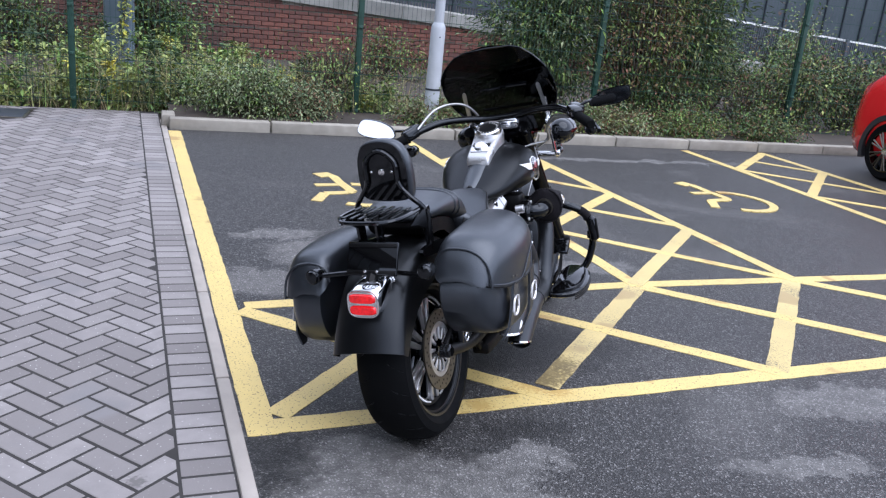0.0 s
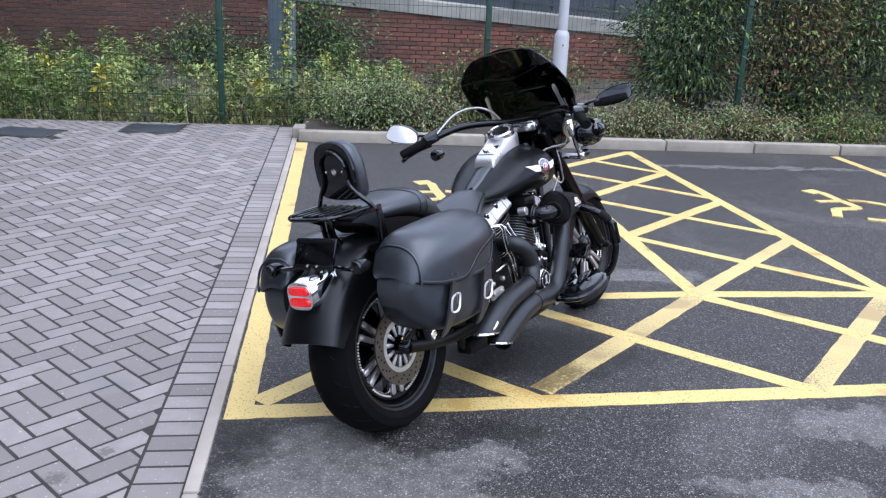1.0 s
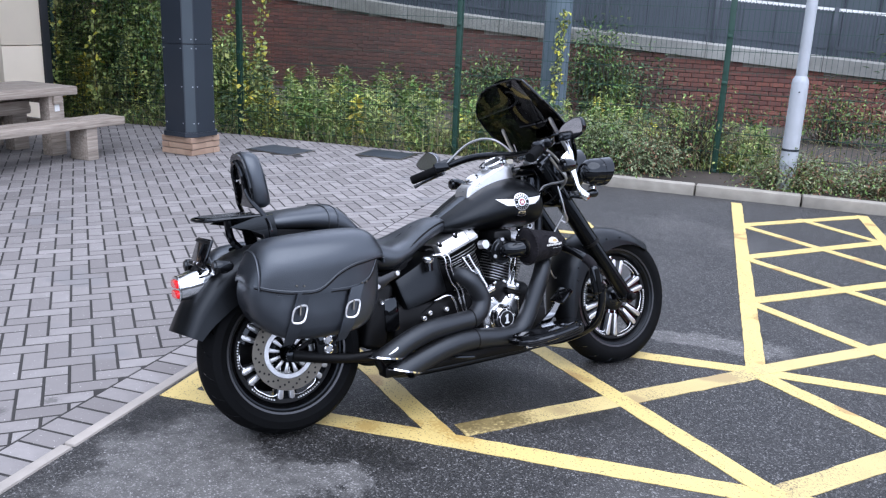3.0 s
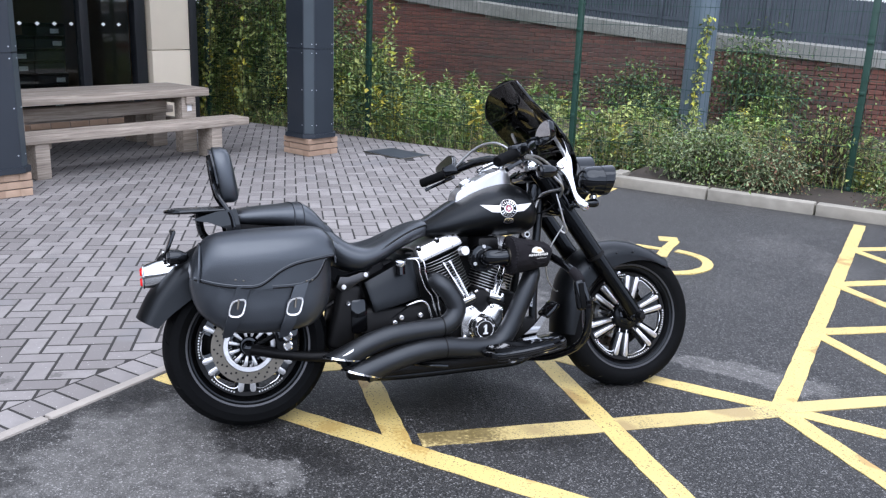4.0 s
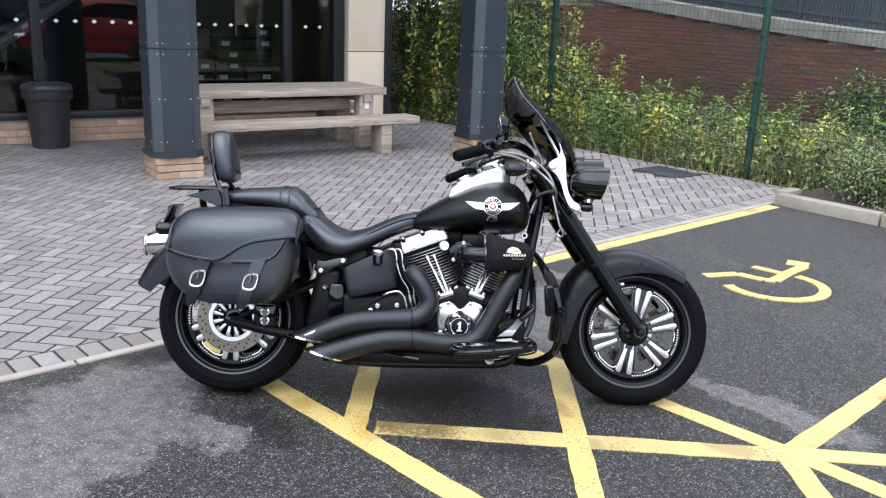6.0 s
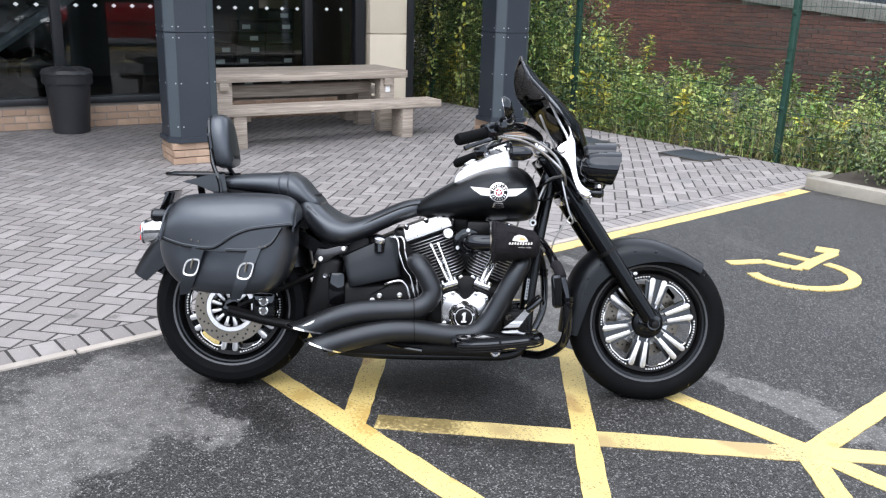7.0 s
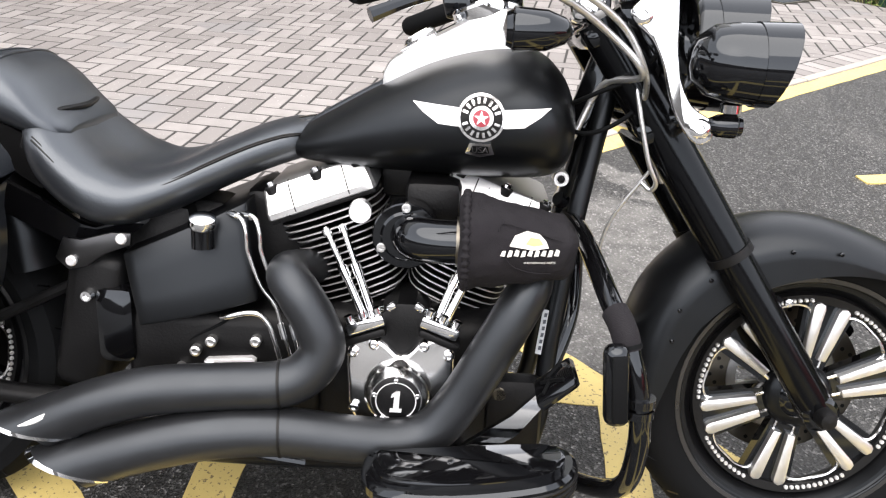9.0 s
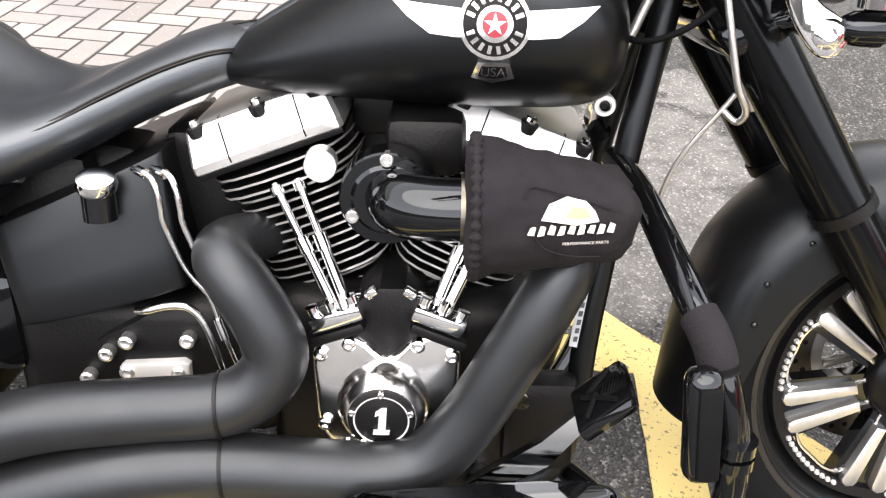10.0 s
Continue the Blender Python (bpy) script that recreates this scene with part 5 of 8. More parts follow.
# wheels ---------------------------------------------------------------
def wheel(cx, cz, R, half, rim_r, disc_side, name, disc_r, phase):
    RF = rim_r - 0.046
    w = empty(name, None)
    w.parent = bike
    w.matrix_basis = M_LOW
    bm = B()
    crown = [(rim_r - 0.006, -half * 0.78), (rim_r + 0.02, -half * 0.95), (R - 0.055, -half), (R - 0.028, -half * 0.93), (R - 0.010, -half * 0.66), (R - 0.002, -half * 0.33), (R, 0)]
    prof = crown + [(r, -h) for r, h in crown[-2::-1]]
    lathe(bm, prof, (cx, 0, cz), n=128, closed=True)
    tyre = part("tyre", bm, RUBBER, w)
    gr = B()
    for k in range(22):
        for s in (-1, 1):
            a0 = 2 * math.pi * (k + (0.5 if s > 0 else 0)) / 22
            pts = []
            for q in np.linspace(0.12, 0.86, 6):
                a = a0 + 0.22 * q
                h = half * q * s
                r = np.interp(q, [0, 0.33, 0.66, 0.93], [R, R - 0.002, R - 0.010, R - 0.028]) - 0.0021
                pts.append((cx + r * math.cos(a), h, cz + r * math.sin(a)))
            tube(gr, pts, [0.0012, 0.0035, 0.0025], 4, 0, caps=False)
    tagged(part("tread_groove", gr, GLOSS, tyre), kind="stuff")
    bm = B()
    lathe(bm, [(rim_r - 0.004, -half * 0.8), (rim_r + 0.004, -half * 0.84), (rim_r + 0.004, -half * 0.76), (rim_r - 0.014, -half * 0.7), (rim_r - 0.03, -half * 0.35), (rim_r - 0.034, 0), (rim_r - 0.03, half * 0.35), (rim_r - 0.014, half * 0.7), (rim_r + 0.004, half * 0.76), (rim_r + 0.004, half * 0.84), (rim_r - 0.004, half * 0.8), (rim_r - 0.02, half * 0.5), (rim_r - 0.026, 0), (rim_r - 0.02, -half * 0.5)], (cx, 0, cz), n=64, closed=True)
    part("rim", bm, RIM_BLACK, w)
    bm = B()
    lathe(bm, [(rim_r - 0.003, -half * 0.845), (rim_r + 0.0045, -half * 0.86), (rim_r + 0.005, -half * 0.83), (rim_r - 0.003, -half * 0.825)], (cx, 0, cz), n=64, closed=True)
    part("rim_edge", bm, RIM_LIP, w)
    # six pairs of polished fins between black windows
    face = -half * 0.5
    for k in range(6):
        a = radians(phase + 60 * k)
        for s in (-1, 1):
            ca, sa = math.cos(a), math.sin(a)
            o = [(0.074, s * 0.006), (0.074, s * 0.021), (RF - 0.011, s * 0.034), (RF - 0.004, s * 0.0315), (RF, s * 0.024), (RF - 0.003, s * 0.0145), (RF - 0.010, s * 0.0115)]
            bm = B()
            slab(bm, o, face + 0.014, face - 0.006, to=lambda u, v, q, ca=ca, sa=sa: (cx + u * ca - v * sa, q, cz + u * sa + v * ca), bevel=0.003)
            part("fin", bm, WHEEL_ALLOY, w, "machined alloy fin", smooth=30)
        am = a + radians(30)
        ca, sa = math.cos(am), math.sin(am)
        bm = B()
        for s in (-1, 1):
            tube(bm, [(cx + u * ca - v * sa, face + 0.008, cz + u * sa + v * ca) for u, v in ((0.055, s * 0.012), (0.1, s * 0.035), (RF - 0.026, s * 0.05), (RF - 0.008, s * 0.03), (RF - 0.006, 0))], 0.003, 6, 4)
        part("spoke_web", bm, ALLOY, w)
        bm = B()
        o = [(0.045, -0.026), (RF + 0.012, -0.05), (RF + 0.012, 0.05), (0.045, 0.026)]
        ca, sa = math.cos(a), math.sin(a)
        slab(bm, o, face + 0.03, face + 0.008, to=lambda u, v, q, ca=ca, sa=sa: (cx + u * ca - v * sa, q, cz + u * sa + v * ca))
        part("spoke", bm, GLOSS, w, smooth=30)
    bm = B()
    lathe(bm, [(RF - 0.003, face + 0.012), (RF - 0.001, face + 0.0), (RF + 0.014, face - 0.002), (RF + 0.022, face + 0.012)], (cx, 0, cz), n=64, closed=True)
    part("rim_ring", bm, BLACK_METAL, w)
    dots = B()
    for k in range(108):
        a = 2 * math.pi * k / 108
        if abs((math.degrees(a) - phase + 30) % 60 - 30) < 12:
            continue
        c = Vector((cx + (RF + 0.004) * math.cos(a), face - 0.003, cz + (RF + 0.004) * math.sin(a)))
        lathe(dots, [(0.004, 0.003), (0.004, -0.001), (0.0022, -0.0035)], c, (0, 1, 0), 6)
    tagged(part("rim_rivets", dots, FIN_ALLOY, w), kind="stuff")
    bm = B()
    lathe(bm, [(0.0, -half * 0.75), (0.03, -half * 0.75), (0.034, -half * 0.7), (0.05, -half * 0.55), (0.056, -half * 0.3), (0.05, half * 0.6), (0.0, half * 0.7)], (cx, 0, cz), n=32)
    hub = part("hub", bm, GLOSS, w)
    bm = B()
    lathe(bm, [(0.0, face - 0.012), (0.03, face - 0.012), (0.052, face - 0.008), (0.06, face), (0.062, face + 0.012)], (cx, 0, cz), n=36)
    part("hub_flange", bm, RIM_BLACK, hub, smooth=40)
    # brake disc, with its drilled holes as dark pits
    dy = disc_side
    bm = B()
    lathe(bm, [(disc_r - 0.042, dy - 0.003), (disc_r, dy - 0.003), (disc_r, dy + 0.003), (disc_r - 0.042, dy + 0.003)], (cx, 0, cz), n=56, closed=True)
    disc = part("brake_disc", bm, STEEL, w)
    holes = B()
    for k in range(48):
        a = 2 * math.pi * k / 48
        rr = disc_r - 0.011 - 0.010 * (k % 3)
        c = Vector((cx + rr * math.cos(a), dy, cz + rr * math.sin(a)))
        cyl(holes, c + Vector((0, -0.0036, 0)), c + Vector((0, 0.0036, 0)), 0.0043, n=6)
    tagged(part("drilled_holes", holes, BLACK_METAL, disc), kind="stuff")
    bm = B()
    lathe(bm, [(disc_r - 0.062, dy + 0.004), (disc_r - 0.06, dy - 0.002), (disc_r - 0.044, dy - 0.002), (disc_r - 0.042, dy + 0.004)], (cx, 0, cz), n=48, closed=True)
    part("carrier_ring", bm, WHEEL_ALLOY, disc, "bright alloy carrier ring")
    for k in range(12):
        a = radians(15 + 30 * k)
        ca, sa = math.cos(a), math.sin(a)
        bm = B()
        slab(bm, [(0.036, -0.0045), (0.036, 0.0045), (disc_r - 0.066, 0.008), (disc_r - 0.062, 0.005), (disc_r - 0.062, -0.005), (disc_r - 0.066, -0.008)], dy + 0.006, dy - 0.001, to=lambda u, v, q, ca=ca, sa=sa: (cx + u * ca - v * sa, q, cz + u * sa + v * ca), bevel=0.002)
        part("carrier_spoke", bm, WHEEL_ALLOY, disc, smooth=30)
    if disc_side < 0:
        bm = B()
        lathe(bm, [(0.0, half * 0.86), (0.155, half * 0.86), (0.165, half * 0.9), (0.165, half * 1.1), (0.15, half * 1.12), (0.0, half * 1.1)], (cx, 0, cz), (0, 1, 0), 48)
        part("belt_pulley", bm, BLACK_METAL, w)
    return w


REAR, FRONT = (-0.008, 0.331), (1.6, 0.306)
wheel(*REAR, 0.306, 0.092, 0.222, -0.088, "rear_wheel", 0.138, 25)
wheel(*FRONT, 0.305, 0.066, 0.222, 0.062, "front_wheel", 0.146, 17)


# fenders --------------------------------------------------------------
def fender(name, path, thick, half, n=22):
    """A bent sheet: rows of x, z, depth of skirt and half-width along its crown."""
    rows = dense(path, 6)
    outer, inner = [], []
    for i, (x, z, depth, hw) in enumerate(rows):
        a, b = rows[max(i - 1, 0)], rows[min(i + 1, len(rows) - 1)]
        t = Vector((b[0] - a[0], 0, b[1] - a[1])).normalized()
        nrm = Vector((t.z, 0, -t.x))
        if nrm.dot(Vector((half[0] - x, 0, half[1] - z))) < 0:
            nrm = -nrm
        ro, ri = [], []
        for k in range(n + 1):
            s = -1 + 2 * k / n
            # crown then skirt
            if abs(s) < 0.62:
                q = s / 0.62
                yy, dd = hw * math.sin(q * 1.35) / math.sin(1.35), 0.05 * (1 - math.cos(q * 1.35)) / (1 - math.cos(1.35))
            else:
                q = (abs(s) - 0.62) / 0.38
                yy, dd = math.copysign(hw, s), 0.05 + (depth - 0.05) * q
            p = Vector((x, yy, z)) + nrm * dd
            ro.append(p)
            side = Vector((0, -math.copysign(thick, s) if abs(s) > 0.5 else 0, 0))
            ri.append(p + (nrm * thick if abs(s) < 0.62 else Vector((0, 0, 0))) + side)
        outer.append(ro)
        inner.append(ri)
    bm = B()
    rings(bm, [o + i[::-1] for o, i in zip(outer, inner)])
    return bm


bm = fender("front_fender", [(1.258, 0.262, 0.062, 0.094), (1.268, 0.355, 0.08, 0.098), (1.282, 0.437, 0.095, 0.099), (1.316, 0.517, 0.105, 0.1), (1.388, 0.59, 0.11, 0.1), (1.49, 0.631, 0.108, 0.1), (1.60, 0.633, 0.09, 0.098), (1.71, 0.6, 0.062, 0.092), (1.812, 0.546, 0.045, 0.075)], 0.004, FRONT)
ff = part("front_fender", bm, DENIM, bike, m=M_LOW)
bm = fender("rear_fender", [(0.29, 0.50, 0.07, 0.112), (0.26, 0.62, 0.1, 0.114), (0.16, 0.70, 0.13, 0.115), (0.02, 0.738, 0.15, 0.115), (-0.13, 0.725, 0.16, 0.115), (-0.255, 0.66, 0.15, 0.116), (-0.345, 0.56, 0.12, 0.118), (-0.398, 0.465, 0.085, 0.122)], 0.005, REAR)
part("rear_fender", bm, DENIM, bike, m=M_LOW)
for x, z in ((1.353, 0.475), (1.40, 0.53), (1.53, 0.585), (1.61, 0.585), (1.345, 0.42)):
    bm = B()
    lathe(bm, [(0.004, 0.002), (0.004, -0.002), (0.002, -0.004)], (x, -0.1005, z), (0, 1, 0), 10)
    part("rivet", bm, GLOSS, ff)
bm = B()
for s in (-1, 1):
    slab(bm, smooth2([(0.46, 0.60), (0.36, 0.545), (0.26, 0.585), (0.1, 0.66), (-0.1, 0.69), (-0.1, 0.72), (0.12, 0.70), (0.28, 0.63), (0.37, 0.585), (0.45, 0.63)], 4), s * 0.12, s * 0.132, to=xz())
part("fender_strut", bm, GLOSS, bike)
for x, z, r in ((0.358, 0.474, 0.012),):
    bm = B()
    lathe(bm, [(r, 0.03), (r, -0.004), (r * 0.75, -0.012), (r * 0.5, -0.012), (r * 0.45, -0.006), (0, -0.006)], (x, -0.152, z), (0, 1, 0), 12)
    part("bolt", bm, CHROME, bike)

# tank -----------------------------------------------------------------
TANK = [(0.676, 0.734, 0.71, 0.036), (0.69, 0.748, 0.7, 0.075), (0.75, 0.784, 0.693, 0.124), (0.84, 0.835, 0.69, 0.166), (0.93, 0.878, 0.687, 0.192), (1.02, 0.9, 0.685, 0.203), (1.09, 0.893, 0.687, 0.198), (1.13, 0.863, 0.697, 0.172), (1.15, 0.825, 0.72, 0.12), (1.158, 0.795, 0.75, 0.05)]
tank_rows = dense(TANK, 5)
bm = B()
rings(bm, [ellipse_ring(x, zt, zb, hw, 36, 2.35) for x, zt, zb, hw in tank_rows])
tank = part("fuel_tank", bm, DENIM, bike, smooth=60)


def tank_side(x, z):
    """Half-width of the tank at x and z."""
    cols = np.array(tank_rows)
    zt, zb, hw = (float(np.interp(x, cols[:, 0], cols[:, k])) for k in (1, 2, 3))
    q = min(0.98, abs((z - (zt + zb) / 2) / ((zt - zb) / 2)))
    return hw * (1 - q ** 2.35) ** (1 / 2.35)


def on_tank(side, off):
    return lambda u, v, w: (u, side * (tank_side(u, v) + off + w), v)


def badge_piece(outline, material, off, name, parent, side, thick=0.003, cells=0):
    o = [Vector(p) for p in outline]
    bm = B()
    c = sum(o, Vector((0, 0))) / len(o)
    levels = []
    for s_ in (1.0, 0.66, 0.33):
        levels.append([c + (p - c) * s_ for p in o])
    f = on_tank(side, off)
    secs = [[f(p.x, p.y, -0.004) for p in o]] + [[f(p.x, p.y, thick) for p in lv] for lv in levels]
    rings(bm, secs)
    return part(name, bm, material, parent, smooth=50)


def letters(text, size):
    """A flat mesh of built-in type, centred on its own width."""
    cu = bpy.data.curves.new("type", "FONT")
    cu.body, cu.size, cu.align_x, cu.align_y = text, size, "CENTER", "CENTER"
    holder = bpy.data.objects.new("type", cu)
    me = bpy.data.meshes.new_from_object(holder)
    bpy.data.objects.remove(holder)
    bpy.data.curves.remove(cu)
    return me


for side in (-1, 1):
    em = empty("tank_badge", None, "white winged badge with a round red-centred medallion")
    em.parent = bike
    cx, cz = 0.999, 0.805
    for d in (-1, 1):
        badge_piece([(cx + d * 0.022, cz + 0.012), (cx + d * 0.05, cz + 0.014), (cx + d * 0.105, cz + 0.017), (cx + d * 0.088, cz + 0.003), (cx + d * 0.065, cz - 0.012), (cx + d * 0.04, cz - 0.014), (cx + d * 0.022, cz - 0.014)], WHITE, 0.0005, "wing", em, side)
    circle = [(math.cos(a), math.sin(a)) for a in np.linspace(0, 2 * math.pi, 28, endpoint=False)]
    badge_piece([(cx + 0.036 * c, cz + 0.036 * s) for c, s in circle], ALLOY, 0.0015, "medallion", em, side)
    badge_piece([(cx + 0.032 * c, cz + 0.032 * s) for c, s in circle], BLACK_METAL, 0.0022, "medallion_ring", em, side)
    for k in range(18):
        a = 2 * math.pi * k / 18
        if abs(math.sin(a)) < 0.2:
            continue
        u = Vector((math.cos(a), math.sin(a)))
        v = Vector((-u.y, u.x))
        m0 = Vector((cx, cz)) + u * 0.0255
        badge_piece([tuple(m0 + u * 0.0042 + v * 0.002), tuple(m0 - u * 0.0042 + v * 0.002), tuple(m0 - u * 0.0042 - v * 0.002), tuple(m0 + u * 0.0042 - v * 0.002)], ALLOY, 0.003, "bar", em, side, 0.0026)
    badge_piece([(cx + 0.018 * c, cz + 0.018 * s) for c, s in circle], ALLOY, 0.0028, "medallion_centre", em, side)
    badge_piece([(cx + 0.0128 * c, cz + 0.0128 * s) for c, s in circle], RED_ENAMEL, 0.0034, "enamel", em, side)
    badge_piece([(cx + (0.0115 if k % 2 == 0 else 0.0042) * math.sin(k * math.pi / 5), cz + (0.0115 if k % 2 == 0 else 0.0042) * math.cos(k * math.pi / 5)) for k in range(10)], ALLOY, 0.0042, "star", em, side)
    badge_piece([(cx - 0.022, cz - 0.055), (cx - 0.016, cz - 0.038), (cx + 0.016, cz - 0.038), (cx + 0.022, cz - 0.055), (cx, cz - 0.061)], ALLOY, 0.004, "tail_plate", em, side)
    badge_piece([(cx - 0.015, cz - 0.053), (cx - 0.012, cz - 0.042), (cx + 0.012, cz - 0.042), (cx + 0.015, cz - 0.053), (cx, cz - 0.056)], BLACK_METAL, 0.0048, "tail_plate_field", em, side)
    me = letters("USA", 0.014)
    f = on_tank(side, 0.0085)
    for v in me.vertices:
        v.co = f(cx - side * v.co.x, cz - 0.0485 + v.co.y, 0.0)
    me.materials.append(ALLOY)
    part("lettering", me, ALLOY, em)

# console on the tank
con = empty("dash_console", None, "chrome tank console with round speedometer and fuel gauge")
con.parent = bike
bm = B()
secs = []
for x, zt, zb, hw in dense([(0.836, 0.852, 0.83, 0.046), (0.85, 0.874, 0.84, 0.05), (0.90, 0.902, 0.86, 0.053), (0.96, 0.934, 0.87, 0.058), (1.02, 0.962, 0.88, 0.062), (1.055, 0.958, 0.87, 0.055), (1.08, 0.925, 0.86, 0.035)], 4):
    secs.append(ellipse_ring(x, zt, zb - 0.05, hw, 36, 7.0))
rings(bm, secs)
part("console_body", bm, SILVER, con, smooth=50)
tilt_ax = Vector((-0.42, 0, 1)).normalized()
bm = B()
lathe(bm, [(0.056, -0.02), (0.06, 0.0), (0.06, 0.012), (0.054, 0.017), (0.052, 0.012)], (1.005, 0, 0.957), tilt_ax, 36)
part("speedometer_bezel", bm, CHROME, con)
bm = B()
lathe(bm, [(0.052, 0.0125), (0.0, 0.0125)], (1.005, 0, 0.957), tilt_ax, 32, caps=False)
part("dial", bm, BLACK_METAL, con)
bm = B()
u, v = tilt_ax.orthogonal().normalized(), None
v = tilt_ax.cross(u)
for k in range(17):
    a = radians(40 + 17.5 * k)
    d = u * math.cos(a) + v * math.sin(a)
    o = Vector((1.005, 0, 0.957)) + tilt_ax * 0.0135
    tube(bm, [o + d * 0.038, o + d * 0.047], 0.0011, 4, 0)
tagged(part("dial_marks", bm, WHITE, con), kind="stuff")
bm = B()
box(bm, (0.892, 0, 0.899), (0.062, 0.078, 0.006), Euler((0, radians(-28), 0)).to_matrix(), bevel=0.002)
part("gauge_plate", bm, CHROME, con)
bm = B()
lathe(bm, [(0.028, -0.01), (0.03, 0.006), (0.024, 0.012), (0.0, 0.013)], (0.895, 0, 0.902), Vector((-0.6, 0, 1)), 28)
part("fuel_gauge", bm, ALLOY, con)
bm = B()
lathe(bm, [(0.018, 0.0), (0.018, 0.014), (0.0, 0.0145)], (0.895, 0, 0.902), Vector((-0.6, 0, 1)), 24)
part("gauge_dial", bm, WHITE, con)
bm = B()
rows = dense([(0.70, 0.75, 0.03), (0.74, 0.775, 0.038), (0.79, 0.804, 0.042), (0.84, 0.832, 0.044), (0.87, 0.848, 0.045)], 4)
rings(bm, [[(x, -hw, z - 0.012), (x, -hw * 0.8, z + 0.004), (x, 0, z + 0.008), (x, hw * 0.8, z + 0.004), (x, hw, z - 0.012)] for x, z, hw in rows])
part("tank_strap", bm, LEATHER, bike, smooth=60)

# seats ----------------------------------------------------------------
bm = B()
seat_rows = dense([(0.252, 0.757, 0.715, 0.11), (0.272, 0.77, 0.66, 0.145), (0.30, 0.762, 0.622, 0.165), (0.345, 0.722, 0.592, 0.178), (0.39, 0.69, 0.58, 0.183), (0.44, 0.677, 0.587, 0.18), (0.50, 0.692, 0.61, 0.158), (0.56, 0.72, 0.64, 0.13), (0.62, 0.746, 0.668, 0.108), (0.67, 0.761, 0.688, 0.092), (0.70, 0.762, 0.698, 0.078), (0.716, 0.752, 0.706, 0.056), (0.722, 0.738, 0.715, 0.03)], 5)
def seat_ring(x, zt, zb, hw):
    """A seat section: full sides, the sitting surface dished between soft rolls."""
    out = []
    dish = 0.014 * max(0.0, 1 - abs((x - 0.40) / 0.17)) ** 1.0
    for px_, _, pz_ in [(q[1], q[0], q[2]) for q in ellipse_ring(x, zt + dish, zb, hw, 48, 2.6)]:
        up = max(0.0, (pz_ - (zt + zb) / 2) / ((zt - zb) / 2))
        out.append((x, px_, pz_ - dish * 1.3 * up * math.exp(-(px_ / (hw * 0.5)) ** 2)))
    return out


rings(bm, [seat_ring(*row) for row in seat_rows])
seat = part("rider_seat", bm, VINYL, bike, smooth=60)
bm = B()
PIL = dense([(-0.058, 0.81, 0.795, 0.07), (-0.04, 0.83, 0.786, 0.1), (0.0, 0.842, 0.779, 0.116), (0.06, 0.848, 0.776, 0.128), (0.13, 0.852, 0.768, 0.134), (0.19, 0.856, 0.75, 0.138), (0.22, 0.852, 0.738, 0.14), (0.255, 0.828, 0.726, 0.14), (0.29, 0.786, 0.718, 0.136), (0.315, 0.762, 0.716, 0.125), (0.328, 0.745, 0.722, 0.1)], 5)
rings(bm, [ellipse_ring(x, zt, zb, hw, 40, 2.8) for x, zt, zb, hw in PIL])
pillion = part("pillion_seat", bm, VINYL, bike, smooth=60)


def welt(rows, x, parent, p, r=0.0028):
    """A raised seam round a seat at x."""
    cols = np.array(rows)
    zt, zb, hw = (float(np.interp(x, cols[:, 0], cols[:, k])) for k in (1, 2, 3))
    ring = ellipse_ring(x, zt + 0.0005, zb, hw + 0.0005, 64, p)
    pts = [Vector(q) for q in ring[-6:] + ring[:39]]
    bm = B()
    tube(bm, pts, r, 5, 0)
    part("seam", bm, VINYL, parent)


welt(PIL, 0.178, pillion, 2.8)
welt(PIL, 0.212, pillion, 2.8)
bm = B()
slab(bm, smooth2([(-0.04, 0.785), (0.06, 0.78), (0.17, 0.762), (0.25, 0.73), (0.29, 0.69), (0.27, 0.64), (0.15, 0.72), (0.0, 0.735)], 3), -0.1, 0.1, to=xz(), bevel=0.008)
part("seat_pan", bm, BLACK_METAL, bike, smooth=40)
for s, q in ((-1, 0.5), (1, 0.5), (-1, 0.43), (1, 0.43)):
    bm = B()
    pts = []
    for x, zt, zb, hw in seat_rows[8:-4:2]:
        pts.append((x, s * (hw * (1 - q ** 2.6) ** (1 / 2.6) + 0.0006), (zt + zb) / 2 + q * (zt - zb) / 2 + 0.001))
    tube(bm, pts, 0.0019, 6, 3)
    part("seam", bm, BLACK_METAL, seat)
bm = B()
tube(bm, [(0.262, -0.132, 0.715), (0.273, -0.128, 0.742), (0.296, -0.09, 0.767), (0.314, 0.0, 0.769), (0.296, 0.09, 0.767), (0.273, 0.128, 0.742), (0.262, 0.132, 0.715)], 0.005, 8, 5)
part("seat_piping", bm, BLACK_METAL, seat)

# backrest and rack ----------------------------------------------------
br = empty("sissy_bar", None)
br.parent = bike
bm = B()
o = [(-0.088, 0.03), (-0.09, 0.12), (-0.07, 0.178), (-0.03, 0.2), (0.03, 0.2), (0.07, 0.178), (0.09, 0.12), (0.088, 0.03), (0.06, 0.0), (-0.06, 0.0)]
oo = smooth2(o, 4)
lean_back = 0.16


def pad(u, v, w):
    return (-0.045 - lean_back * v + w, u, 0.868 + v)


